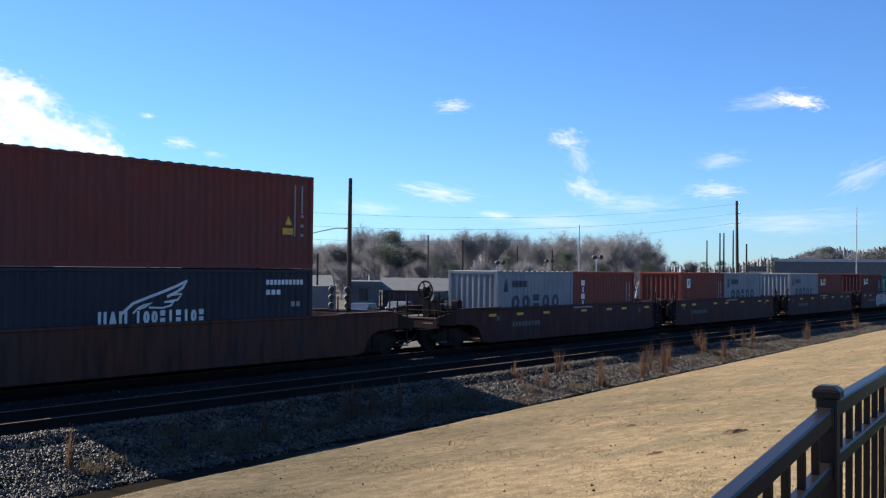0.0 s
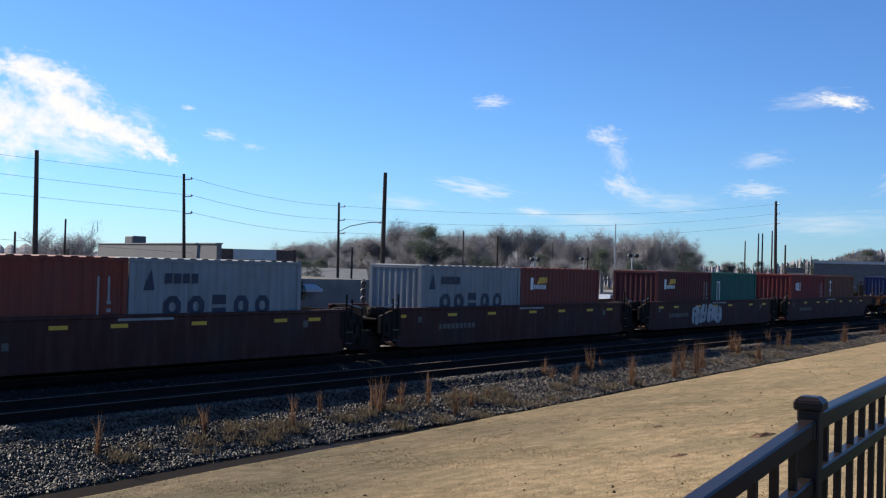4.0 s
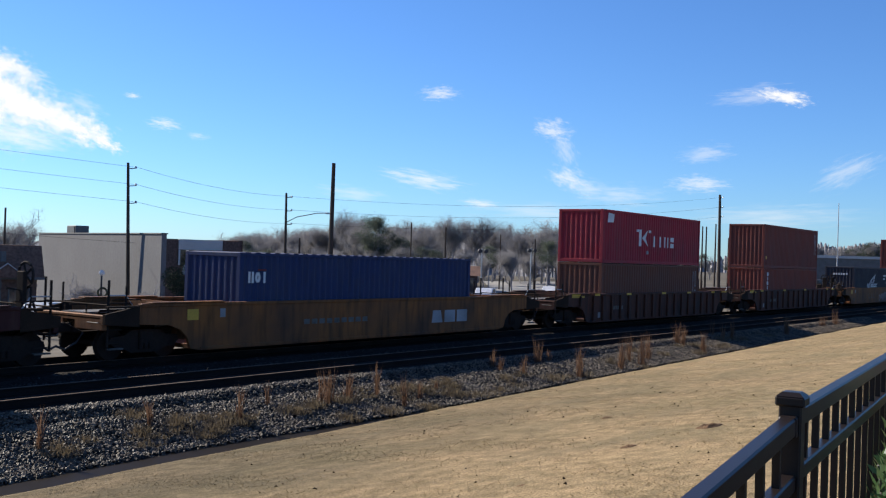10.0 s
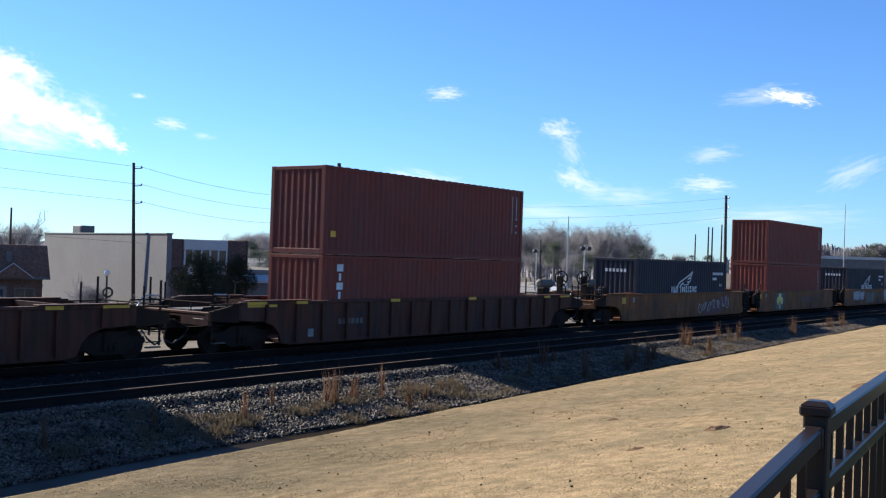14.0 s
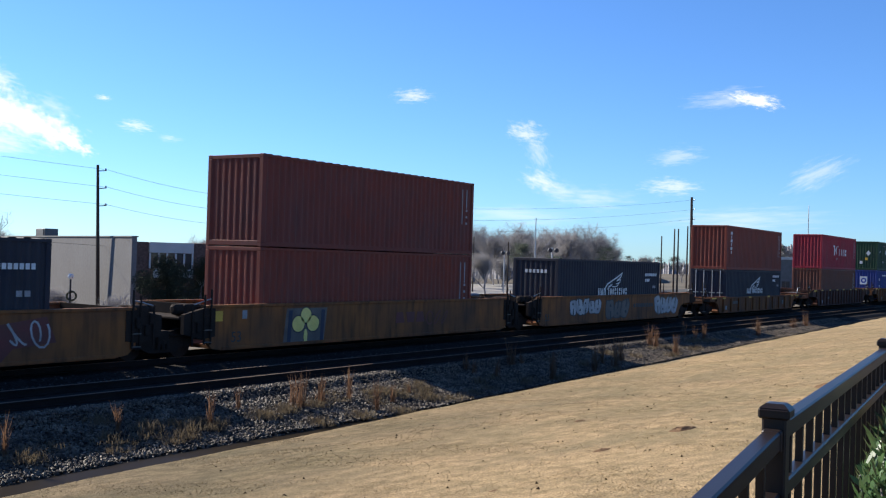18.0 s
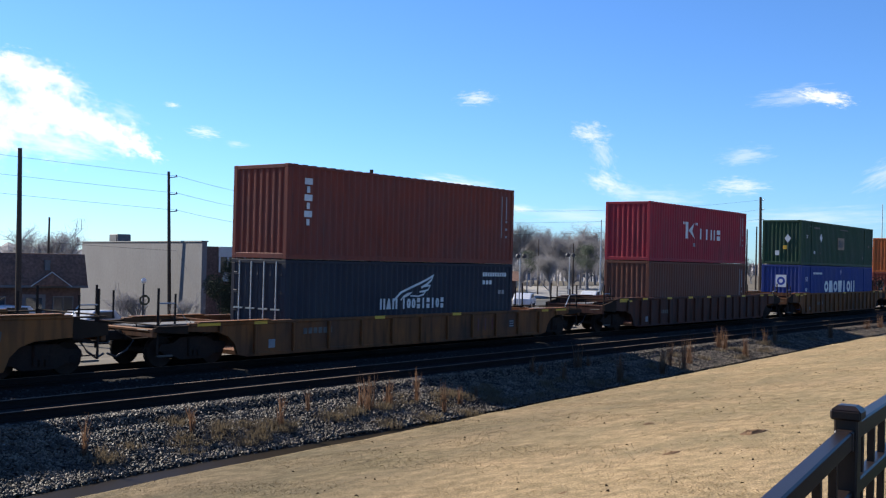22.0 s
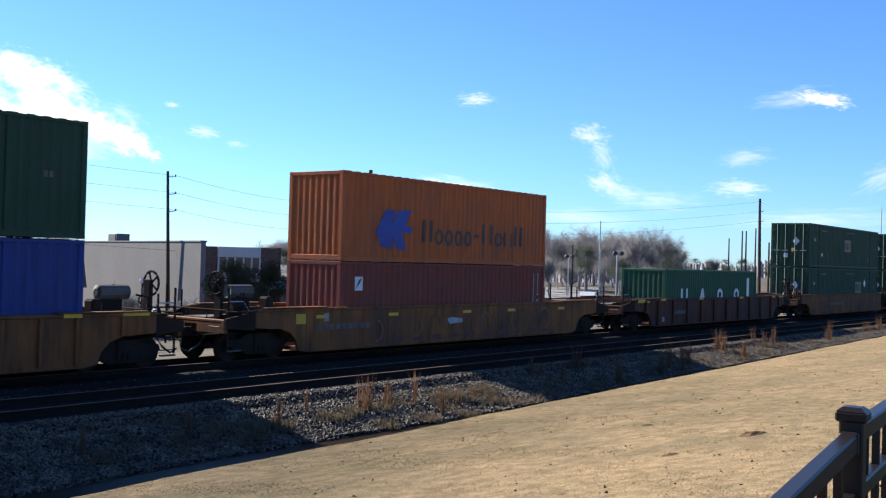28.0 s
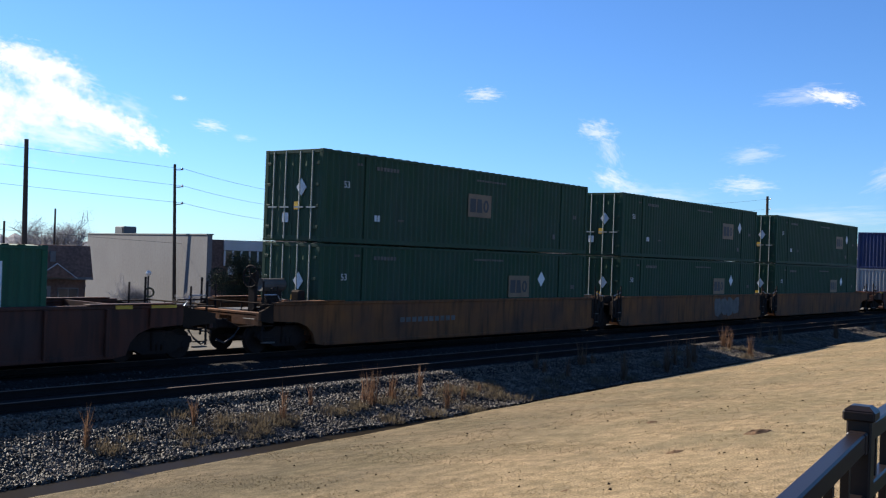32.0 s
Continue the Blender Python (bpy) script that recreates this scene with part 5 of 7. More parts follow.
for i in range(-1, 5):
    # the bay towards the camera falls with the path
    z, tip = (-0.102, -2.85) if i < 0 else (0.005 * i, -0.15)
    bay = pose(i * BAY, 0, z, 0, tip)
    po = part("post", shared(("fence_post",), fence_post, FENCE), FENCE, fence, at=pose(i * BAY, 0, z))
    part("cap", shared(("fence_cap",), fence_cap, FENCE), FENCE, po)
    if i == 4:
        break
    for z0, z1, d in ((-0.062, -0.03, 0.0135), (-0.158, -0.13, 0.0125), (-1.26, -1.23, 0.0125)):
        part("rail", shared(("fence_rail", z0), lambda: box(0.020, BAY - 0.020, -d, d, z0, z1, bevel=0.003), FENCE), FENCE, fence, at=bay)
    for k in range(1, 16):
        part("picket", shared(("picket",), lambda: box(-0.0063, 0.0063, -0.0063, 0.0063, -1.29, -0.035), FENCE), FENCE, fence, at=bay @ pose(k * BAY / 16, 0, 0))
    for e in (0.030, BAY - 0.030):
        part("bracket", shared(("bracket",), lambda: box(-0.010, 0.010, -0.0150, 0.0150, -0.065, -0.029, bevel=0.003), FENCE), FENCE, fence, at=bay @ pose(e, 0, 0))


# ---- stones, weeds, grass ----
def stones(name, n, x0, x1, place, label, size=(0.02, 0.046), material=None):
    """Loose broken stone as one mesh of many small angular pieces."""
    base = np.array([(1, 0, 0), (-1, 0, 0), (0, 1, 0), (0, -1, 0), (0, 0, 1), (0, 0, -1)], float)
    tri = np.array([(0, 2, 4), (2, 1, 4), (1, 3, 4), (3, 0, 4), (2, 0, 5), (1, 2, 5), (3, 1, 5), (0, 3, 5)])
    V, F = [], []
    for i in range(n):
        x = x0 + (x1 - x0) * random.random() ** 1.3
        y, z = place(x)
        s = random.uniform(*size)
        a = random.uniform(0, 6.28)
        p = base * (s * np.random.uniform(0.7, 1.35, (6, 1))) * (1, 0.85, 0.75) + np.random.uniform(-0.25, 0.25, (6, 3)) * s
        c, d = math.cos(a), math.sin(a)
        tilt = random.uniform(-0.6, 0.6)
        q = p @ np.array([(c, -d, 0), (d, c, 0), (0, 0, 1)]) @ np.array([(1, 0, 0), (0, math.cos(tilt), -math.sin(tilt)), (0, math.sin(tilt), math.cos(tilt))])
        F.append(tri + 6 * len(V))
        V.append(q + (x, y, z + s * 0.3))
    me = raw_mesh(name, np.concatenate(V), np.concatenate(F).tolist(), material or STONE)
    return tagged(new(name, me), label, "stones", kind="stuff")


def bank_place(x):
    lo = edge_y(x) + 0.62 - 0.55 * min(1, max(0, (x - 13) / 9))
    y = lo + (18.0 - lo) * random.random()
    return y, ground_z(x, y) if y < 17.25 else -0.36 + 0.182 * min(1, (y - 17.25) / 0.35)


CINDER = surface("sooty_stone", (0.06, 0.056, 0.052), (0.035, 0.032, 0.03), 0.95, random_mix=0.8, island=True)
stones("bank_stones", 92000, 8, 75, bank_place, "loose pale grey broken stone on the ballast bank")
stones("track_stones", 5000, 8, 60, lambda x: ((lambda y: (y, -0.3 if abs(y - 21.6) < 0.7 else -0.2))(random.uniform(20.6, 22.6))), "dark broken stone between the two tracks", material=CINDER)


def blades(n, height, spread, lean, width, rnd):
    """Thin bent blades from one root, as vertices and faces."""
    V, F = [(0, 0, -0.04)], []
    for i in range(n):
        a, r = rnd.uniform(0, 6.28), spread * rnd.random()
        h = height * (0.25 + 0.75 * rnd.random() ** 1.4)
        bx, by = r * math.cos(a), r * math.sin(a)
        la, lr = rnd.uniform(0, 6.28), lean * h * rnd.random()
        tx, ty = bx + lr * math.cos(la), by + lr * math.sin(la)
        wx, wy = width * math.cos(a + 1.57), width * math.sin(a + 1.57)
        k = len(V)
        mx, my = bx + (tx - bx) * 0.4, by + (ty - by) * 0.4
        V += [(bx - wx, by - wy, 0), (bx + wx, by + wy, 0), (mx + wx * 1.6, my + wy * 1.6, h * 0.6), (mx - wx * 1.6, my - wy * 1.6, h * 0.6), (tx, ty, h)]
        F += [(0, k + 1, k), (k, k + 1, k + 2, k + 3), (k + 3, k + 2, k + 4)]
    return V, F


def weed(x, y, h, spread=0.12, n=70, material=None, label="tall russet dry sedge growing on the stone bank", name="dry_sedge", width=0.004, lean=0.3):
    rnd = random.Random(int(x * 100 + y * 7))
    V, F = blades(n, h, spread, lean, width, rnd)
    ob = new(name, raw_mesh(name, V, F, material or SEDGE))
    ob.location = (x, y, ground_z(x, y) - 0.02)
    return tagged(ob, label, "dry plant", "dry plants on the bank")


for x, y, h, s in ((10.83, 16.32, 0.77, 0.06), (13.44, 16.58, 0.59, 0.05), (15.5, 16.22, 0.82, 0.07), (16.87, 16.77, 0.55, 0.05), (18.26, 16.4, 0.79, 0.1), (18.55, 16.4, 0.91, 0.16), (19.34, 16.48, 0.67, 0.15), (20.27, 16.37, 0.86, 0.08), (20.39, 15.59, 0.78, 0.1), (21.3, 15.78, 0.54, 0.06), (22.56, 16.19, 0.32, 0.06), (27.13, 17.35, 0.6, 0.1), (26.92, 16.94, 0.46, 0.08), (27.38, 16.4, 0.63, 0.1), (29.7, 17.24, 0.82, 0.14), (30.49, 17.29, 0.41, 0.1), (29.46, 15.57, 1.06, 0.12), (32.7, 15.66, 1.09, 0.14), (34.48, 16.22, 1.04, 0.1), (34.5, 15.73, 1.23, 0.2), (35.95, 16.16, 1.09, 0.15), (41.54, 17.38, 0.99, 0.16), (41.21, 16.98, 0.88, 0.12), (40.93, 15.98, 0.86, 0.14), (46.24, 17.65, 0.86, 0.1), (46.04, 17.08, 0.77, 0.1), (47.15, 17.08, 0.93, 0.14), (54.04, 16.7, 1.14, 0.16), (65.4, 17.25, 0.98, 0.25), (62.61, 17.24, 0.67, 0.2)):
    weed(x, y, h * 1.15, s * 1.2, 80 if s > 0.1 else 45)
for x, y in ((13.47, 17.2), (14.14, 16.58), (14.98, 16.3), (17.07, 16.32), (17.91, 16.39), (18.05, 15.45), (19.45, 15.39), (29.52, 15.02), (22.72, 15.83), (20.75, 15.15)):
    weed(x, y, 0.22, 0.45, 320, STRAW, "low clump of straw-coloured grass on the bank", "grass_clump", 0.005, 0.7)

gr = random.Random(5)
for i in range(46):
    x = 11 + 13 * gr.random()
    y = 16.25 + 0.02 * (x - 12) + gr.gauss(0, 0.22)
    weed(x, y, gr.uniform(0.1, 0.2), gr.uniform(0.25, 0.5), 190, STRAW, "low mat of dead brown grass on the bank", "grass_mat", 0.005, 1.0)
sr = random.Random(71)
for i in range(34):
    x = 22 + 40 * sr.random()
    y = edge_y(x) + sr.uniform(0.15, 2.2)
    weed(x, y, sr.uniform(0.12, 0.3), sr.uniform(0.3, 0.6), 160, STRAW, "low clump of straw-coloured grass on the bank", "grass_clump", 0.006, 0.8)

# short blades of dormant turf, dense near the fence and thinner down the slope
np.random.seed(5)
TN = 190000
tx = 4 + 44 * np.random.random(TN) ** 1.5
ty = 1.2 + (11.64 + 0.028 * (tx - 8) - 1.15) * np.random.random(TN)
tz = np.array([lawn_z(a, b) for a, b in zip(tx, ty)]) - 0.003
ta, tw, th = np.random.uniform(0, 6.28, TN), np.random.uniform(0.004, 0.011, TN), 0.004 + 0.011 * np.random.random(TN) ** 1.6
root, off = np.stack([tx, ty, tz], 1), np.stack([tw * np.cos(ta), tw * np.sin(ta), 0 * tw], 1)
tip = root + np.stack([np.random.uniform(-0.03, 0.03, TN), np.random.uniform(-0.03, 0.03, TN), th], 1)
tv = np.stack([root - off, root + off, tip], 1).reshape(-1, 3)
tagged(new("turf", raw_mesh("turf", tv.tolist(), np.arange(3 * TN).reshape(-1, 3).tolist(), BLADE)), "short dormant straw-coloured turf", "grass", kind="stuff")

# dead leaves and bits of bark scattered on the lawn
lr = random.Random(33)
lv, lf = [], []
for i in range(420):
    x = 4 + 34 * lr.random() ** 1.5
    y = 1.5 + (lip_y(x) - 1.9) * lr.random()
    z, a, s = lawn_z(x, y), lr.uniform(0, 6.28), lr.uniform(0.008, 0.026)
    c, d = s * math.cos(a), s * math.sin(a)
    k = len(lv)
    lv += [(x - c, y - d, z + 0.004), (x + d * 0.6, y - c * 0.6, z + 0.016), (x + c, y + d, z + 0.006), (x - d * 0.6, y + c * 0.6, z + lr.uniform(0.012, 0.03))]
    lf += [(k, k + 1, k + 2), (k, k + 2, k + 3)]
tagged(new("leaf_litter", raw_mesh("leaf_litter", lv, lf, LEAF_AND_BOUNCE_CUT)), "scattered dead brown leaves on the lawn", "leaves", kind="stuff")

# bare earth thrown up in the lawn, one lumpy heap each
for x, y, r in ((11.28, 5.28, 0.11), (13.07, 4.99, 0.2), (10.38, 4.73, 0.05), (19.13, 4.67, 0.25), (14.35, 7.09, 0.09), (8.64, 5.15, 0.05)):
    cv, cf, m, k = [], [], 22, 9
    for a in range(m):
        for q in range(k + 1):
            f, an = q / k, 2 * math.pi * a / m
            rr = r * f * (1 + 0.35 * noise.noise(Vector((math.cos(an) * 1.5, math.sin(an) * 1.5, x))))
            px, py = 1.5 * rr * math.cos(an), 0.7 * rr * math.sin(an)
            lump = 0.5 + 0.9 * abs(noise.noise(Vector((px * 22, py * 22, y)))) + 0.5 * noise.noise(Vector((px * 60, py * 60, y)))
            cv.append((px, py, 0.22 * r * (1 - f) ** 0.6 * lump - 0.006 + lawn_z(x + px, y + py) - lawn_z(x, y)))
    for a in range(m):
        for q in range(k):
            cf.append((a * (k + 1) + q, a * (k + 1) + q + 1, (a + 1) % m * (k + 1) + q + 1, (a + 1) % m * (k + 1) + q))
    o = new("earth_mound", raw_mesh("earth_mound", cv, cf, DIRT))
    o.location = (x, y, lawn_z(x, y) + 0.004)
    tagged(o, "small heap of crumbled brown earth in the lawn", "mound", "mounds in the lawn")

# evergreen shrub on the near side of the fence
sv, sf = [], []
rnd = random.Random(9)
for i in range(9000):
    a, e, q = rnd.uniform(0, 6.28), math.asin(rnd.uniform(-0.6, 1)), 0.62 + 0.42 * rnd.random()
    c = Vector((math.cos(a) * math.cos(e) * 0.46, math.sin(a) * math.cos(e) * 0.15, math.sin(e) * 0.46)) * q
    d = (c + Vector((rnd.uniform(-0.5, 0.5), rnd.uniform(-0.5, 0.5), rnd.uniform(0, 0.6)))).normalized()
    w = d.orthogonal().normalized() * 0.0045
    ln = rnd.uniform(0.03, 0.06)
    k = len(sv)
    sv += [c - w, c + d * ln * 0.5 - w * 1.6, c + d * ln, c + d * ln * 0.5 + w * 1.6, c + w]
    sf.append((k, k + 1, k + 2, k + 3, k + 4))
shrub = thing("evergreen_shrub", pose(3.06, 0.50, 2.28), "green fine-leaved evergreen shrub beside the fence", "shrub")
part("foliage", raw_mesh("foliage", sv, sf, LEAF), LEAF, shrub)
stem = bmesh.new()
for i in range(9):
    a = i * 0.7
    tube([(0.03 * math.cos(a), 0.03 * math.sin(a), -0.85), (0.12 * math.cos(a), 0.08 * math.sin(a), -0.3), (0.3 * math.cos(a), 0.15 * math.sin(a), 0.25)], [0.014, 0.01, 0.004], 5, stem)
part("stems", stem, BARK, shrub)


# ---- behind the railway ----
def at_way(az, dist, z=0.0):
    """A place in the direction az (degrees from square to the rails) at that distance from the eye."""
    return dist * math.sin(radians(az)), dist * math.cos(radians(az)), z


def rise(el, dist):
    return 3.05 + dist * math.tan(radians(el))


def utility_pole(az, dist, el, r=0.15, arms=0, label="weathered wooden utility pole", lean=0.0, name="utility_pole", lamp=0.0):
    x, y, _ = at_way(az, dist)
    g = ground_z(x, y) - 0.2
    h = rise(el, dist) - g
    p = thing(name, pose(x, y, g, 0, lean), label, "pole", "poles along the road")
    part("shaft", tube([(0, 0, 0), (0, 0, h * 0.5), (0, 0, h)], [r, r * 0.85, r * 0.65], 10), WOOD_POLE, p)
    for i in range(arms):
        z = h - 0.35 - 1.05 * i
        ar = part("insulator_bracket", tube([(0, 0, z), (0.22, -0.1, z), (0.42, -0.19, z + 0.03)], 0.028, 6), WIRE, p)
        part("insulator", tube([(0.42, -0.19, z), (0.42, -0.19, z + 0.06), (0.42, -0.19, z + 0.16)], [0.05, 0.07, 0.04], 8), GALV, ar)
    if lamp:
        part("lamp_arm", tube([(0, 0, h - lamp), (0.7, -0.5, h - lamp + 0.45), (2.0, -1.45, h - lamp + 0.8), (2.6, -1.9, h - lamp + 0.82)], 0.035, 6), GALV, p)
        part("lamp_head", box(2.5, 3.15, -2.05, -1.85, h - lamp + 0.74, h - lamp + 0.86, bevel=0.03), GALV, p)
    return Vector((x, y, g + h))


TOPS = {}
TOPS["z"] = utility_pole(30.25, 58, 5.2, 0.16, 0, "tall dark wooden utility pole", -1.0)
TOPS["b"] = utility_pole(37.74, 66, 4.38, 0.125, 3, "leaning wooden utility pole with three insulators", -2.2)
TOPS["c"] = utility_pole(45.88, 82, 3.17, 0.13, 3, "wooden pole with a curved street lamp arm", -1.0, lamp=2.3)
TOPS["a"] = utility_pole(48.28, 54, 4.9, 0.15, 0, "thick dark wooden utility pole", 0.3)
TOPS["h"] = utility_pole(69.34, 118, 3.75, 0.2, 3, "tall leaning wooden utility pole", -2.0)
for az, d, el, r in ((31.6, 80, 1.75, 0.1), (29.2, 70, 1.0, 0.1), (46.6, 75, 0.75, 0.1), (52.68, 130, 1.82, 0.11), (54.58, 110, 1.6, 0.13), (57.6, 150, 1.3, 0.11), (59.5, 140, 1.1, 0.12),
                     (67.75, 200, 1.65, 0.16), (68.42, 190, 2.05, 0.17), (68.62, 190, 2.05, 0.17), (69.1, 230, 2.2, 0.2), (69.78, 150, 1.47, 0.16)):
    utility_pole(az, d, el, r, 0, "plain dark wooden pole far behind the tracks")
for az, d, el in ((60.97, 120, 2.44), (75.2, 170, 3.4)):
    x, y, _ = at_way(az, d)
    g = ground_z(x, y)
    ms = thing("antenna_mast", pose(x, y, g), "thin pale metal antenna mast", "mast", "masts")
    part("mast", tube([(0, 0, 0), (0, 0, rise(el, d) - g)], [0.11, 0.05], 6), GALV, ms)


def cable(p, q, sag):
    pts = []
    for i in range(17):
        k = i / 16
        v = Vector(p).lerp(Vector(q), k)
        v.z -= 4 * sag * k * (1 - k)
        pts.append(v)
    return tube(pts, 0.011, 4, caps=False)


def span(a, b, drops, sag, label="dark overhead cable between two poles"):
    for dz in drops:
        p, q = TOPS[a] + Vector((0.3, -0.1, -0.25 - dz)), TOPS[b] + Vector((0.3, -0.1, -0.25 - dz))
        tagged(new("overhead_cable", mesh_of(cable(p, q, sag), "overhead_cable", WIRE)), label, "cable", "overhead cables")


TOPS["left"] = Vector((-20, 62, 12.0))
span("left", "b", (0, 1.05, 2.1, 4.6), 0.5)
span("b", "c", (0, 1.05, 2.1), 0.35)
span("b", "c", (5.0,), 0.5)
span("c", "h", (0, 1.05, 2.1), 0.9)


def window(x0, x1, z0, z1, y, parent, panes=2, frame_mat=None):
    """A window in a wall that looks towards -y."""
    w = part("window", box(x0, x1, y - 0.06, y - 0.01, z0, z1), frame_mat or TRIM, parent)
    for i in range(panes):
        a = x0 + 0.06 + (x1 - x0 - 0.06) * i / panes
        part("pane", box(a, a + (x1 - x0 - 0.06) / panes - 0.06, y - 0.075, y - 0.055, z0 + 0.06, z1 - 0.06), PANE, w)


# pale block building with a brick front
cx, cy, _ = at_way(39.32, 62)
turn = math.degrees(math.atan2(22.0, 7.4))
pale = thing("block_building", pose(cx, cy, -1.6, rz=turn), "pale one-storey block building with a brick front", "building")
HB = rise(0.7, 62) + 1.6
part("wall", box(0, 26, -0.3, 0.0, 0, HB), STUCCO, pale, "pale painted side wall")
LB = HB * 0.64
part("wall", box(0, 0.3, -4.9, -0.3, 0, HB - 0.25), BRICK, pale, "brick front wall")
part("wall", box(0.3, 26, -5.2, -4.9, 0, HB - 0.2), BRICK, pale)
part("wall", box(25.7, 26, -4.9, -0.3, 0, HB - 0.1), STUCCO, pale)
part("roof", box(0.3, 25.7, -4.9, -0.3, HB - 0.7, HB - 0.5), ROOFING, pale)
part("coping", box(-0.05, 26.05, -0.36, 0.06, HB, HB + 0.07), ROOFING, pale)
part("fascia", box(-0.14, 0.0, -3.7, -1.0, HB - 0.85, HB - 0.25), SIDING, pale, "pale band under the roof")
fr = part("ribbon_window", box(-0.06, 0.0, -3.7, -1.0, HB - 1.75, HB - 0.87), PANE, pale, "row of tall windows")
for i in range(6):
    part("mullion", box(-0.12, -0.06, -3.7 + i * 0.52, -3.6 + i * 0.52, HB - 1.75, HB - 0.87), SIDING, fr)
part("spandrel", box(-0.12, 0.0, -3.7, -1.3, HB - 2.3, HB - 1.77), SIDING, pale, "pale panel beneath the windows")
part("shop_window", box(-0.06, 0.0, -3.9, -1.3, 0.5, HB - 2.5), PANE, pale)
part("awning", prism([(-1.1, LB - 0.75), (0.0, LB - 0.75), (0.0, LB - 0.3), (-1.1, LB - 0.6)], -6.4, -4.0), SIDING, pale, "white awning over the entrance")
part("wing_wall", box(0.2, 0.5, -10.2, -5.2, 0, LB), SHOPFRONT, pale, "low grey wing")
part("wing_wall", box(0.5, 26, -10.5, -10.2, 0, LB), SHOPFRONT, pale)
part("wing_wall", box(25.7, 26, -10.2, -5.2, 0, LB), SHOPFRONT, pale)
part("wing_roof", box(0.5, 25.7, -10.2, -5.2, LB - 0.4, LB - 0.25), ROOFING, pale)
for x in (24.0, 25.2):
    part("vent_pipe", tube([(x, -2.2, HB - 0.5), (x, -2.2, HB + 0.45)], 0.1, 8), GALV, pale)
ac = part("roof_unit", box(20.7, 22.9, -2.2, -1.2, HB - 0.5, HB + 0.66, bevel=0.05), ROOFING, pale, "dark roof-top air conditioner")
part("grille", box(20.9, 22.7, -1.2, -1.16, HB - 0.1, HB + 0.6), MARK_BLACK, ac)

# low brown shop with a small gable
bx, by, _ = at_way(33.2, 66)
shop = thing("brown_shop", pose(bx, by, -1.6, rz=-18), "low brown shop with a white-trimmed gable", "building")
eave, ridge = rise(-1.76, 66) + 1.6, rise(-0.13, 66) + 1.6
part("wall", box(-26, 0, 0, 0.3, 0, eave), SHINGLE, shop)
part("wall", box(-26, 0, 4.7, 5, 0, eave), BRICK, shop)
part("wall", box(-0.3, 0, 0.3, 4.7, 0, eave), BRICK, shop)
rf = bmesh.new()
v = [rf.verts.new(p) for p in ((-26, -0.5, eave), (0.3, -0.5, eave), (0.3, 0.35, ridge), (-26, 0.35, ridge), (-26, 5.3, ridge), (0.3, 5.3, ridge), (-26, 5.3, eave), (0.3, 5.3, eave))]
for f in ((0, 1, 2, 3), (3, 2, 5, 4), (4, 5, 7, 6), (1, 7, 5, 2), (0, 3, 4, 6)):
    rf.faces.new([v[i] for i in f])
part("roof", rf, SHINGLE, shop, "brown mansard roof")
part("eave_board", box(-26, 0.3, -0.55, -0.5, eave - 0.12, eave + 0.02), ROOFING, shop)
gb = part("gable", prism([(-2.9, eave), (-0.9, eave), (-1.9, eave + 0.75)], -0.95, 0.4), SHINGLE, shop)
for p, q in (((-3.05, eave - 0.02), (-1.9, eave + 0.82)), ((-1.9, eave + 0.82), (-0.75, eave - 0.02))):
    part("gable_trim", tube([(p[0], -0.98, p[1]), (q[0], -0.98, q[1])], 0.03, 4), SIDING, gb)
part("roof_vent", box(-2.1, -1.8, -0.15, 0.3, eave + 0.9, eave + 1.5), ROOFING, shop)
for x0 in (-1.6, -5.4, -8.4, -11.5, -14.5):
    window(x0, x0 + 1.2, 0.7, 2.0, 0, shop, frame_mat=SHOPFRONT)
dr = part("door", box(-3.3, -2.0, -0.05, 0.0, 0, 2.1), SHOPFRONT, shop, "grey door beneath the gable")
part("pane", box(-3.1, -2.2, -0.07, -0.05, 0.2, 1.9), PANE, dr)
# globe street lamp before the pale building
x, y, _ = at_way(36.35, 50)
lamp = thing("street_lamp", pose(x, y, ground_z(x, y)), "black post lamp with a white globe and wreath", "lamp", "post lamps")
hz = rise(-1.6, 50) - ground_z(x, y)
part("lamp_post", tube([(0, 0, 0), (0, 0, 0.5), (0, 0, 0.55), (0, 0, hz)], [0.12, 0.1, 0.05, 0.04], 8), MARK_BLACK, lamp)
gl = bmesh.new()
bmesh.ops.create_uvsphere(gl, u_segments=12, v_segments=8, radius=0.13)
part("globe", gl, TRIM, lamp, "white glass globe", at=pose(0, 0, hz + 0.13))
part("wreath", ring(0.2, 0.05, 0), NEEDLE, lamp, "dark green wreath", at=pose(0, -0.1, hz - 0.75, rz=60))


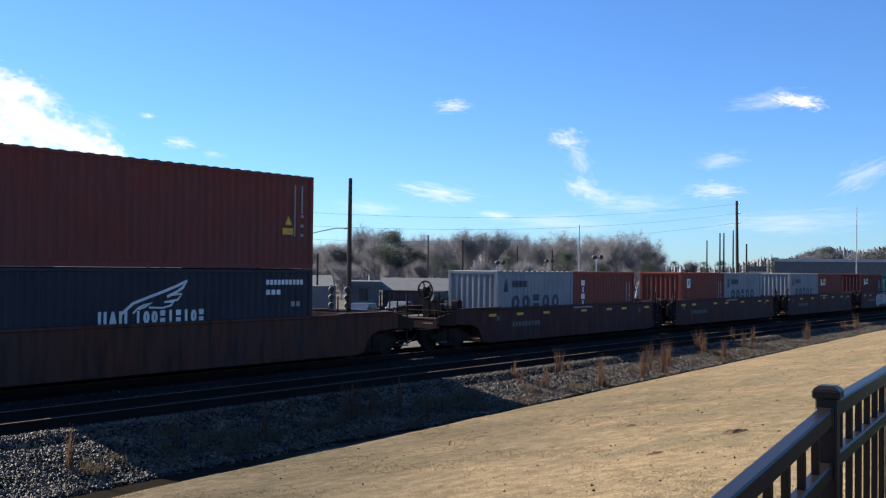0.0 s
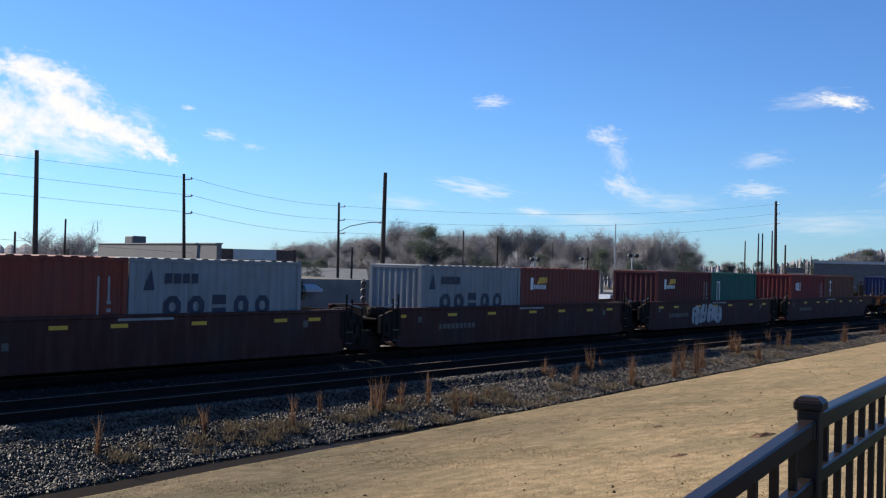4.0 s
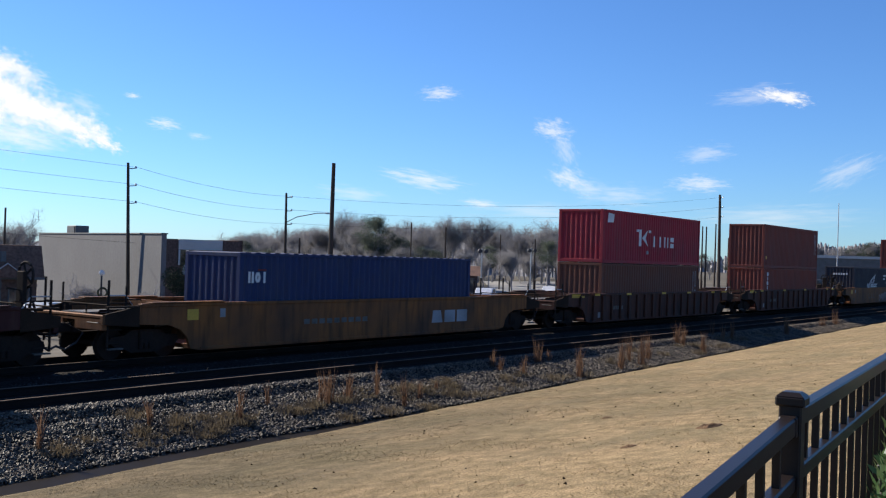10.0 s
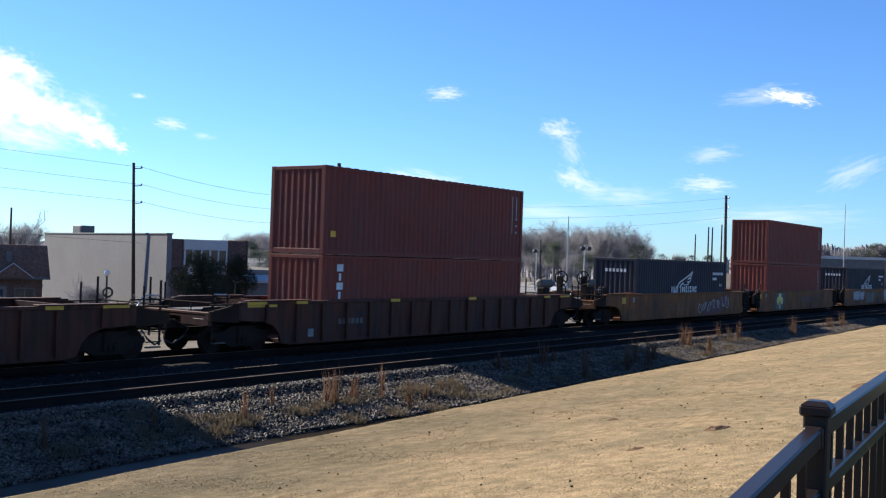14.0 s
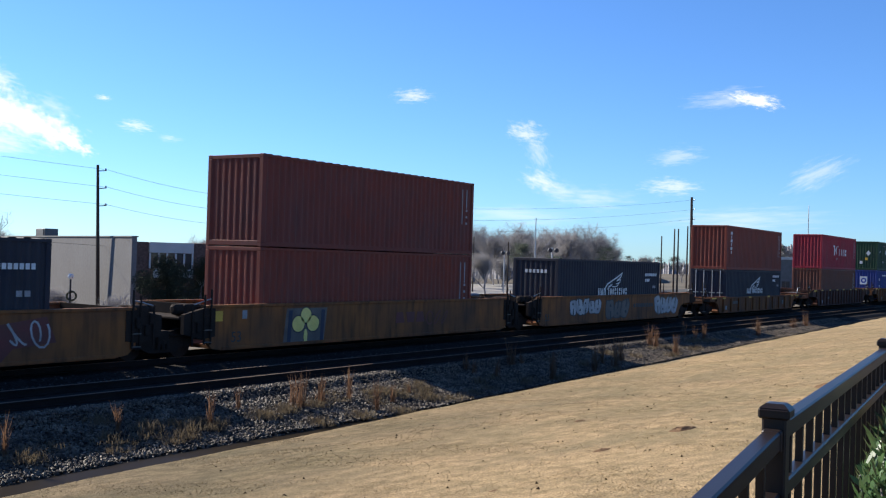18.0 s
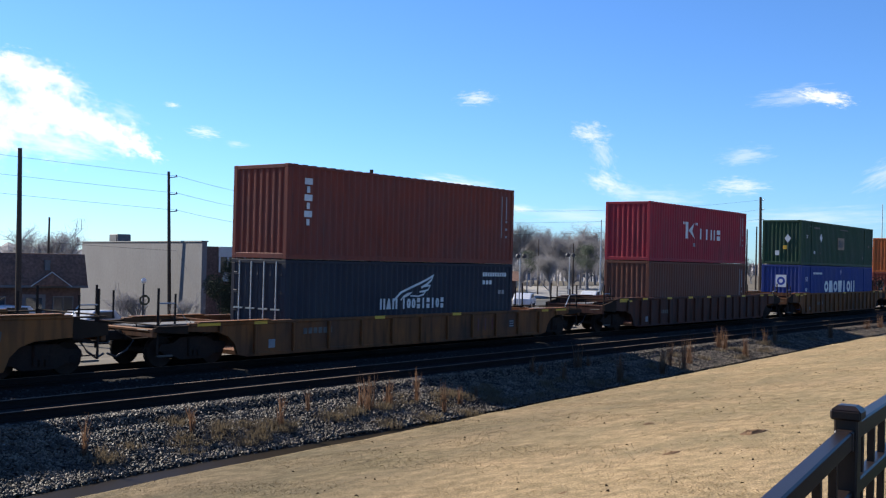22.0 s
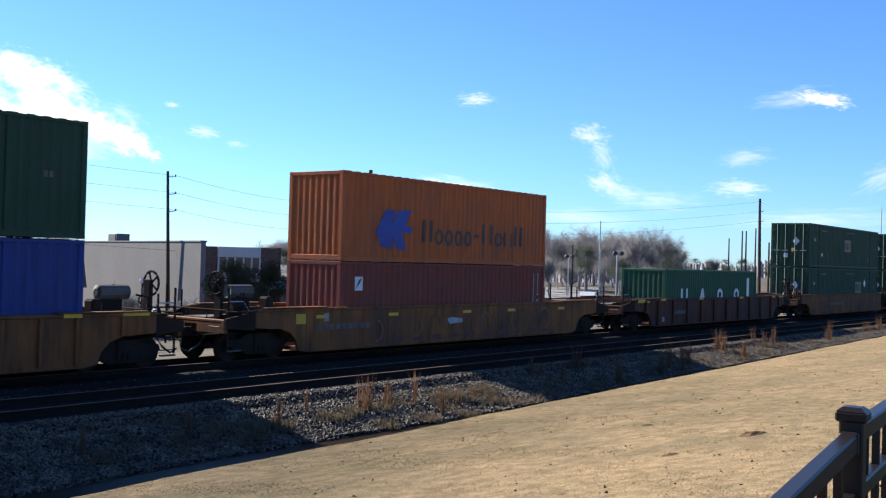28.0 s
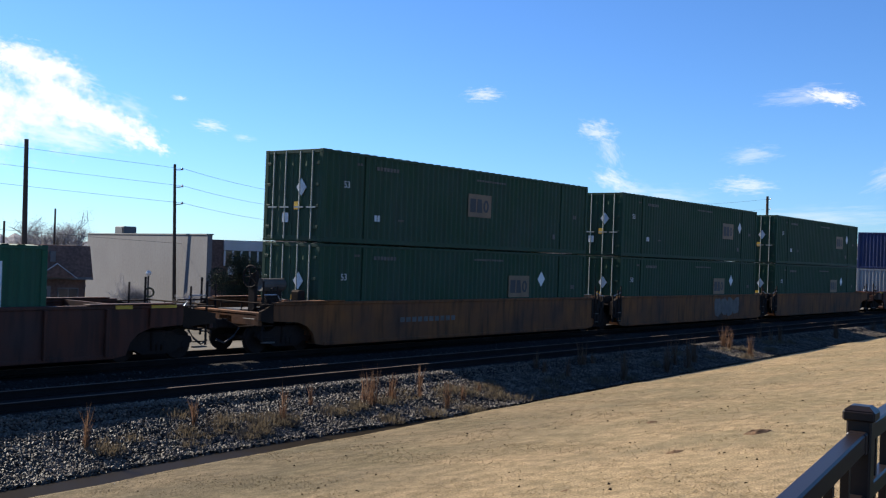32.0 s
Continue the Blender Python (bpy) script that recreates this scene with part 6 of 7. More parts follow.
def house(az0, az1, dist, top, wall_mat, roof_mat, label, base=None, depth=10.0, gable=0.0, windows=4):
    """A building whose face spans two directions; top is its height in degrees over the eye's level."""
    x0, y0, _ = at_way(az0, dist)
    x1, y1, _ = at_way(az1, dist)
    ln = math.hypot(x1 - x0, y1 - y0)
    g = ground_z((x0 + x1) / 2, (y0 + y1) / 2) - 0.1 if base is None else base
    hs = thing("building", pose(x0, y0, g, rz=math.degrees(math.atan2(y1 - y0, x1 - x0))), label, "building", "far buildings")
    h = rise(top, dist) - g
    for args in ((0, ln, 0, 0.3), (0, ln, depth - 0.3, depth), (0, 0.3, 0.3, depth - 0.3), (ln - 0.3, ln, 0.3, depth - 0.3)):
        part("wall", box(*args, 0, h - gable), wall_mat, hs)
    if gable:
        r = bmesh.new()
        v = [r.verts.new(p) for p in ((-0.4, -0.4, h - gable), (ln + 0.4, -0.4, h - gable), (ln + 0.4, depth / 2, h), (-0.4, depth / 2, h), (-0.4, depth + 0.4, h - gable), (ln + 0.4, depth + 0.4, h - gable))]
        for f in ((0, 1, 2, 3), (3, 2, 5, 4), (0, 3, 4), (1, 5, 2), (0, 4, 5, 1)):
            r.faces.new([v[i] for i in f])
        part("roof", r, roof_mat, hs)
    else:
        part("roof", box(-0.2, ln + 0.2, -0.2, depth + 0.2, h - 0.25, h + 0.3), roof_mat, hs)
    for i in range(windows):
        a = ln * (i + 0.3) / windows
        window(a, a + ln * 0.35 / windows, 1.0, min(2.4, h - gable - 0.3), 0, hs, frame_mat=ROOFING)
    return hs


house(43.3, 47.3, 105, -0.45, SHOPFRONT, ROOFING, "low grey shop with a grey pitched roof", gable=1.1)
house(50.2, 54.0, 120, -0.55, BRICK, ROOFING, "low grey-roofed brick shop", gable=1.4)
house(54.2, 56.4, 135, -0.5, BRICK, SHINGLE, "small red brick shop with a dark roof", gable=1.2)
house(48.4, 50.0, 115, -0.9, ROOFING, ROOFING, "small grey roadside shed with one window", windows=1)
house(69.9, 70.7, 120, 0.15, SIDING, ROOFING, "tall pale metal shed beside the tracks", windows=0)
house(71.2, 82.0, 230, 0.62, ROOFING, SIDING, "long low pale warehouse far behind the tracks", windows=9, depth=30)
house(63.5, 66.5, 190, -0.75, SIDING, ROOFING, "small pale roadside building", windows=3)


# ---- road, cars, signals ----
x0, y0 = 20, 43
rv = [(-60, 41.5, -1.42), (260, 78, -1.42), (256.8, 85.0, -1.42), (-63, 48.5, -1.42)]
rd = bmesh.new()
rd.faces.new([rd.verts.new(p) for p in rv])
tagged(part("road", rd, ROAD), "grey asphalt street behind the railway", "road", kind="structure")


CONCRETE = surface("pale_worn_concrete", (0.34, 0.325, 0.30), (0.27, 0.255, 0.235), 0.9, grain=6, blotch=0.2)
cr = bmesh.new()
cr.faces.new([cr.verts.new(p) for p in ((112, 71.6, -1.41), (139, 77.0, -1.41), (192, 106, -1.41), (166, 109, -1.41))])
tagged(part("crossing_street", cr, CONCRETE), "pale concrete street leading from the level crossing", "road", kind="structure")


def car_body(c):
    prof = [(-2.25, 0.35), (2.2, 0.35), (2.25, 0.7), (2.1, 0.88), (1.2, 0.98), (0.55, 1.42), (-1.2, 1.45), (-1.95, 1.0), (-2.25, 0.9)]
    b = prism(prof, -0.86, 0.86)
    bmesh.ops.bevel(b, geom=b.edges[:], offset=0.06, segments=1, affect="EDGES")
    return b


def parked_car(x, y, turn, colour, label):
    c = thing("parked_car", pose(x, y, ground_z(x, y) + 0.08, rz=turn), label, "car", "parked cars")
    m = surface("car_paint", colour, rough=0.25, grain_mix=0.05, bump=0)
    part("body", car_body(c), m, c)
    for s in (-1, 1):
        part("side_window", prism([(0.45, 1.0), (0.3, 1.35), (-1.1, 1.38), (-1.65, 1.02)], s * 0.865 - 0.005, s * 0.865 + 0.005), PANE, c)
        for wx in (-1.4, 1.35):
            wh = part("wheel", tube([(wx, s * 0.66, 0.31), (wx, s * 0.88, 0.31)], 0.31, 14), MARK_BLACK, c)
            part("rim", tube([(wx, s * 0.88, 0.31), (wx, s * 0.895, 0.31)], 0.19, 10), GALV, wh)
    part("windscreen", prism([(1.17, 1.0), (0.58, 1.38), (0.62, 1.40), (1.21, 1.02)], -0.72, 0.72), PANE, c)
    for s in (-0.6, 0.6):
        part("headlight", box(2.2, 2.27, s - 0.16, s + 0.16, 0.6, 0.74, bevel=0.02), TRIM, c)
    return c


for az, d, tn, col, lab in ((34.0, 58, 20, (0.6, 0.6, 0.6), "silver saloon car parked by the shop"), (29.9, 62, 15, (0.7, 0.7, 0.7), "white car parked by the shop"), 
                           (42.25, 55, 12, (0.55, 0.56, 0.58), "silver car parked outside a shop"), (49.2, 90, 25, (0.08, 0.1, 0.14), "dark blue car on the street"), (51.2, 95, 25, (0.2, 0.2, 0.2), "grey saloon car by the shops"),
                           (53.2, 100, 25, (0.12, 0.02, 0.02), "red car by the shops"), (56.9, 105, 25, (0.7, 0.7, 0.72), "white car near the crossing"), (60.5, 120, 20, (0.7, 0.7, 0.7), "white van near the crossing"), (65.5, 110, 30, (0.75, 0.75, 0.75), "white car at the crossing"), (67.2, 130, 30, (0.7, 0.7, 0.7), "white car beyond the crossing")):
    x, y, _ = at_way(az, d)
    parked_car(x, y, tn, col, lab)


def crossing_signal(az, d, el, label):
    x, y, _ = at_way(az, d)
    g = ground_z(x, y)
    s = thing("crossing_signal", pose(x, y, g, rz=20 - az), label, "railway signal", "crossing signals")
    h = rise(el, d) - g
    part("mast", tube([(0, 0, 0), (0, 0, h)], 0.07, 8), GALV, s)
    for e in (-0.3, 0.3):
        lt = part("lamp_hood", tube([(e, -0.05, h - 0.25), (e, -0.14, h - 0.25), (e, -0.4, h - 0.25)], [0.08, 0.2, 0.2], 12), MARK_BLACK, s)
        part("lens", tube([(e, -0.15, h - 0.25), (e, -0.16, h - 0.25)], 0.14, 10), LENS_RED, lt)
    part("cross_bar", box(-0.5, 0.5, -0.05, 0.0, h - 0.3, h - 0.2), GALV, s)


crossing_signal(61.9, 95, 0.85, "crossing signal with two dark hooded lamps")
crossing_signal(59.3, 110, 0.6, "crossing signal with two dark hooded lamps by the road")
crossing_signal(56.6, 100, 0.5, "crossing signal with hooded lamps beyond the train")
x, y, _ = at_way(47.75, 40)
sg = thing("track_signal", pose(x, y, ground_z(x, y), rz=-47), "dark trackside signal with four round heads", "railway signal")
hh = rise(-1.0, 40) - ground_z(x, y)
for e in (-0.3, 0.3):
    part("mast", tube([(e, 0, 0), (e, 0, hh)], 0.05, 8), STEEL_BLACK, sg)
    for zz in (0.15, 0.45, 0.75):
        part("signal_head", tube([(e, 0, hh - zz), (e, -0.1, hh - zz), (e, -0.22, hh - zz)], [0.12, 0.12, 0.1], 12), MARK_BLACK, sg)
x, y, _ = at_way(63.4, 70)
ds = thing("warning_sign", pose(x, y, ground_z(x, y), rz=-63), "yellow diamond warning sign on a post", "sign")
part("post", tube([(0, 0, 0), (0, 0, 2.2)], 0.035, 6), GALV, ds)
part("panel", box(-0.38, 0.38, -0.02, 0.0, -0.38, 0.38), MARK_YELLOW, ds, at=pose(0, -0.04, 2.2, 0, 45))


# ---- trees ----
def bare_tree(seed, height, spread=0.36, twigs=2600, fine=0.0034):
    """Trunk and limbs in one mesh, fine twigs in another."""
    r = random.Random(seed)
    wood = bmesh.new()
    tips = []

    def limb(p, d, ln, rad, level):
        pts, q, dd = [p], p.copy(), d.copy()
        for i in range(3):
            dd = (dd + Vector((r.uniform(-0.18, 0.18), r.uniform(-0.18, 0.18), r.uniform(0.02, 0.2)))).normalized()
            q = q + dd * ln / 3
            pts.append(q.copy())
        tube(pts, [rad, rad * 0.85, rad * 0.7, rad * 0.5], 5 if level < 2 else 3, wood, caps=False)
        if level >= 3:
            tips.extend([pts[0].lerp(pts[1], r.random()), *pts[1:]])
            return
        for i in range((8, 5, 4)[level]):
            s = pts[0].lerp(pts[-1], r.uniform(0.3, 1.0))
            nd = (dd * 0.75 + Vector((r.uniform(-1, 1), r.uniform(-1, 1), r.uniform(-0.05, 0.7))) * (0.6 + spread)).normalized()
            limb(s, nd, ln * r.uniform(0.5, 0.78), rad * 0.6, level + 1)

    limb(Vector((0, 0, -0.2)), Vector((0, 0, 1)), height * 0.44, height * 0.015, 0)
    V, F = [], []
    for i in range(twigs):
        p = r.choice(tips) + Vector((r.gauss(0, 1), r.gauss(0, 1), r.gauss(0, 1))) * height * 0.022
        d = Vector((r.gauss(0, 0.8), r.gauss(0, 0.8), r.gauss(0.55, 0.7))).normalized()
        ln = height * r.uniform(0.03, 0.09)
        w = d.orthogonal().normalized() * height * r.uniform(0.5, 1) * fine
        k = len(V)
        V += [p - w, p + w, p + d * ln]
        F.append((k, k + 1, k + 2))
    top = max(p.z for p in tips)
    return mesh_of(wood, "trunk", BARK), raw_mesh("crown", V, F, TWIG), top


def pine_tree(seed, height):
    """A tall bare trunk under a broad, lumpy head of needles."""
    r = random.Random(seed)
    wood = tube([(0, 0, -0.2), (0.1, 0, height * 0.5), (0, 0.1, height * 0.95)], [height * 0.014, height * 0.011, 0.05], 6)
    V, F = [], []
    for i in range(34):
        z = height * r.uniform(0.5, 0.97)
        reach = height * 0.2 * (1.1 - abs(z / height - 0.7) * 2.2) * r.uniform(0.45, 1.0)
        a = r.uniform(0, 6.28)
        tip = Vector((reach * math.cos(a), reach * math.sin(a), z + r.uniform(0.0, 0.3) * reach))
        tube([(0, 0, z - 0.5), tip], [0.07, 0.025], 3, wood, caps=False)
        q = height * r.uniform(0.035, 0.06)
        for j in range(190):
            c = tip + Vector((r.gauss(0, 1), r.gauss(0, 1), r.gauss(0, 0.6))) * q
            d = Vector((r.gauss(0, 1), r.gauss(0, 1), r.gauss(0.3, 0.7))).normalized()
            w = d.orthogonal().normalized() * 0.045
            k = len(V)
            V += [c - w, c + w, c + d * 0.4]
            F.append((k, k + 1, k + 2))
    return mesh_of(wood, "trunk", BARK), raw_mesh("crown", V, F, NEEDLE), height


def round_tree(seed, height):
    """A dense evergreen with a broad uneven crown."""
    r = random.Random(seed)
    wood = tube([(0, 0, -0.2), (0.1, 0, height * 0.3), (0, 0.1, height * 0.6)], [height * 0.03, height * 0.025, 0.04], 6)
    lobes = [(Vector((r.gauss(0, 0.12), r.gauss(0, 0.12), r.uniform(0.3, 0.82))) * height, height * r.uniform(0.10, 0.16)) for _ in range(16)]
    V, F = [], []
    for i in range(14000):
        c, q = r.choice(lobes)
        d = Vector((r.gauss(0, 1), r.gauss(0, 1), r.gauss(0, 1))).normalized()
        p = c + d * q * r.random() ** 0.4
        e = (d + Vector((r.gauss(0, 0.6), r.gauss(0, 0.6), r.gauss(0, 0.6)))).normalized()
        w = e.orthogonal().normalized() * 0.025
        k = len(V)
        V += [p - w, p + w, p + e * 0.10]
        F.append((k, k + 1, k + 2))
    return mesh_of(wood, "trunk", BARK), raw_mesh("crown", V, F, EVERGREEN), height * 0.95


KINDS = [bare_tree(s, 14, twigs=9000, fine=0.0012) for s in (1, 2, 3, 4, 5)] + [pine_tree(7, 16), pine_tree(8, 15), bare_tree(12, 12, twigs=3200, fine=0.0011), bare_tree(13, 12, twigs=3200, fine=0.0011), round_tree(15, 4.5)]


def tree(az, d, el, kind, label, wide=1.0):
    x, y, _ = at_way(az, d)
    wood, crown, top = KINDS[kind]
    g = ground_z(x, y) - 0.1
    k = (rise(el, d) - g) / top
    t = thing("tree", pose(x, y, g, rz=random.uniform(0, 360)), label, "tree", "trees behind the railway")
    t.scale = (k * wide * random.uniform(1.0, 1.3), k * wide * random.uniform(1.0, 1.3), k)
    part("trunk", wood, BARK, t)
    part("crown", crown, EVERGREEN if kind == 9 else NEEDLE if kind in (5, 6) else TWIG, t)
    return t


BARE, PINE = "leafless grey-brown winter tree", "dark green pine tree"
tree(31.3, 125, 1.7, 7, BARE, 1.3)
tree(29.8, 130, 1.3, 8, BARE, 1.3)
tree(33.0, 135, 1.05, 8, BARE, 1.1)
tree(42.3, 120, 0.95, 8, BARE)
skyline = [(43, 0.75), (44, 1.0), (46, 1.2), (47.5, 1.35), (49.3, 2.1), (50.0, 1.6), (51.6, 1.7), (53, 1.6), (54.5, 1.9), (56.4, 2.02), (57.2, 1.7), (58.2, 1.75), (59.2, 1.6), (59.9, 2.0), (61, 1.7), (62, 1.7), (63, 1.95), (64, 1.75), (64.8, 1.1), (65.2, 0.4)]


def skyline_el(az):
    for (a, e), (b, f) in zip(skyline, skyline[1:]):
        if a <= az <= b:
            return e + (f - e) * (az - a) / (b - a)
    return 0.3


rt = random.Random(21)
for az, el in skyline:
    if el > 0.9:
        tree(az, rt.uniform(165, 195), el * 1.08, rt.randrange(5), BARE)
for i in range(70):
    az = rt.uniform(43, 65)
    tree(az, rt.uniform(185, 250), skyline_el(az) * rt.uniform(0.72, 0.97), rt.randrange(5), BARE)
for az, el, kd in ((50.65, 2.02, 5), (50.9, 1.7, 6), (60.2, 1.0, 5), (57.0, 0.6, 6), (64.9, 0.9, 6), (52.2, 0.9, 5)):
    tree(az, 160, el, kd, PINE)
for i in range(20):
    az = 65.3 + i * 0.62 + rt.uniform(-0.2, 0.2)
    tree(az, rt.uniform(300, 380), 0.35 + 0.25 * rt.random(), rt.choice((0, 1, 5, 6, 6)), "small tree on the far skyline")
for i in range(16):
    az = 43.5 + 1.35 * i + rt.uniform(-0.5, 0.5)
    tree(az, rt.uniform(140, 160), rt.uniform(-0.1, 0.5), rt.choice((0, 1, 2, 3, 5)), "low bare tree before the far wood")
tree(41.2, 54, 0.0, 9, "dark evergreen beside the brick front", 0.72)
tree(42.95, 58, 0.0, 9, "dark round evergreen before the shop windows", 0.6)
tree(44.2, 80, -0.1, 6, "dark evergreen by the shops")
for az, e in ((35.4, -1.7), (36.1, -1.5), (38.2, -1.9)):
    tree(az, 60, e, 7, "small bare tree before the pale wall")

# far wooded hills, as ridges of rough ground with trees on them
def ridge(name, az0, az1, d, shape, label, rough, seed):
    V, F, n = [], [], 700
    for i in range(n + 1):
        az = az0 + (az1 - az0) * i / n
        e = shape(az)
        for j, (dd, k) in enumerate(((0, -0.25), (25, 0.55), (60, 1.0), (260, 0.2))):
            x, y, _ = at_way(az, d + dd)
            h = 3.05 + d * math.tan(radians(e)) * k if k > 0 else -3
            bump = rough * (noise.noise(Vector((az * 9, seed, 0))) + 0.5 * noise.noise(Vector((az * 40, seed, 4))) + 0.4 * noise.noise(Vector((az * 110, seed, 8)))) * (1 if k == 1.0 else 0.4)
            V.append((x, y, h + bump))
    for i in range(n):
        for j in range(3):
            a = i * 4 + j
            F.append((a, a + 4, a + 5, a + 1))
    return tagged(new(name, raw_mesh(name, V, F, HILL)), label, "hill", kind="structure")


# Albedo raised so that the colour itself holds the haze over the far woods.
HILL = surface("haze_paled_hillside", (0.22, 0.212, 0.215), (0.27, 0.255, 0.25), 0.95, grain=0.35, grain_mix=0.7, blotch=0.03, bump=0.6)
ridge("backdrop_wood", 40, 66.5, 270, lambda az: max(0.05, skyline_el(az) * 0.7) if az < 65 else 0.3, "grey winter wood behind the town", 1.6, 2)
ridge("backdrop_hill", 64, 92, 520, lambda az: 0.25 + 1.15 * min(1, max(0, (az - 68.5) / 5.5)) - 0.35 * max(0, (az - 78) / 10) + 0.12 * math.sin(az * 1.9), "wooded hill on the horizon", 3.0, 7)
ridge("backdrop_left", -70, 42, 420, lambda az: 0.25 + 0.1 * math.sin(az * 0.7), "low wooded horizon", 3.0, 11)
for i in range(46):
    az = 71 + 8.5 * rt.random()
    e = 0.25 + 1.15 * min(1, max(0, (az - 68.5) / 5.5)) + 0.12 * math.sin(az * 1.9)
    tree(az, rt.uniform(480, 540), e * rt.uniform(0.6, 0.88) + 0.05, rt.choice((0, 1, 2, 5, 6)), "tree on the far wooded hill")


# ---- clouds ----
def cloud_stuff(name, scale, stretch, thin):
    m = bpy.data.materials.new(name)
    m.use_nodes = True
    n, l = m.node_tree.nodes, m.node_tree.links
    n.clear()
    out, mixs, clear, glow = n.new("ShaderNodeOutputMaterial"), n.new("ShaderNodeMixShader"), n.new("ShaderNodeBsdfTransparent"), n.new("ShaderNodeEmission")
    glow.inputs["Color"].default_value, glow.inputs["Strength"].default_value = (1.0, 0.99, 0.97, 1), 0.585
    co, mp, tex = n.new("ShaderNodeTexCoord"), n.new("ShaderNodeMapping"), n.new("ShaderNodeTexNoise")
    mp.inputs["Scale"].default_value = (*stretch, 1)
    tex.inputs["Scale"].default_value, tex.inputs["Detail"].default_value, tex.inputs["Roughness"].default_value = scale, 8, 0.66
    l.new(co.outputs["Object"], mp.inputs["Vector"])
    l.new(mp.outputs["Vector"], tex.inputs["Vector"])
    tex.noise_dimensions = "4D"
    own, far = n.new("ShaderNodeObjectInfo"), n.new("ShaderNodeMath")
    far.operation, far.inputs[1].default_value = "MULTIPLY", 60
    l.new(own.outputs["Random"], far.inputs[0])
    l.new(far.outputs[0], tex.inputs["W"])
    ln = n.new("ShaderNodeVectorMath")
    ln.operation = "LENGTH"
    l.new(co.outputs["Object"], ln.inputs[0])
    sub = n.new("ShaderNodeMath")
    sub.operation = "SUBTRACT"
    l.new(tex.outputs["Fac"], sub.inputs[0])
    fall = n.new("ShaderNodeMath")
    fall.operation, fall.inputs[1].default_value = "MULTIPLY", 0.40
    l.new(ln.outputs["Value"], fall.inputs[0])
    l.new(fall.outputs[0], sub.inputs[1])
    mr = n.new("ShaderNodeMapRange")
    mr.interpolation_type = "SMOOTHSTEP"
    mr.inputs["From Min"].default_value, mr.inputs["From Max"].default_value = 0.11, 0.50 if thin > 0.9 else 0.58
    mr.inputs["To Max"].default_value = thin
    l.new(sub.outputs[0], mr.inputs["Value"])
    l.new(mr.outputs["Result"], mixs.inputs[0])
    l.new(clear.outputs[0], mixs.inputs[1])
    l.new(glow.outputs[0], mixs.inputs[2])
    l.new(mixs.outputs[0], out.inputs["Surface"])
    return m


CLOUDS = [cloud_stuff("bright_cloud", 1.9, (1.5, 1.2), 1.0), cloud_stuff("soft_cloud", 2.2, (1.1, 1.7), 0.6), cloud_stuff("thin_cloud", 2.0, (0.9, 1.7), 0.34)]


def cloud(az, el, wide, high, tilt, kind, seed):
    """A cloud far off; its size is in degrees of sky."""
    d = 2600
    x, y, _ = at_way(az, d)
    z = 3.05 + d * math.tan(radians(el))
    b = bmesh.new()
    g = [[b.verts.new((-1.05 + 2.1 * i / 6, -1.05 + 2.1 * j / 6, 0.06 * math.sin(i * 2 + j + seed))) for j in range(7)] for i in range(7)]
    for i in range(6):
        for j in range(6):
            b.faces.new((g[i][j], g[i + 1][j], g[i + 1][j + 1], g[i][j + 1]))
    o = new("cloud", mesh_of(b, "cloud", CLOUDS[kind]))
    k = 0.84 if az > 38 else 1.0
    o.matrix_basis = look((x, y, z), (0, 0, 3), tilt) @ Matrix.Diagonal((d * radians(wide) * k, d * radians(high) * k, 40, 1))
    o.visible_shadow = False
    return tagged(o, "white wind-torn cloud in the blue sky", "cloud", "clouds", "structure")


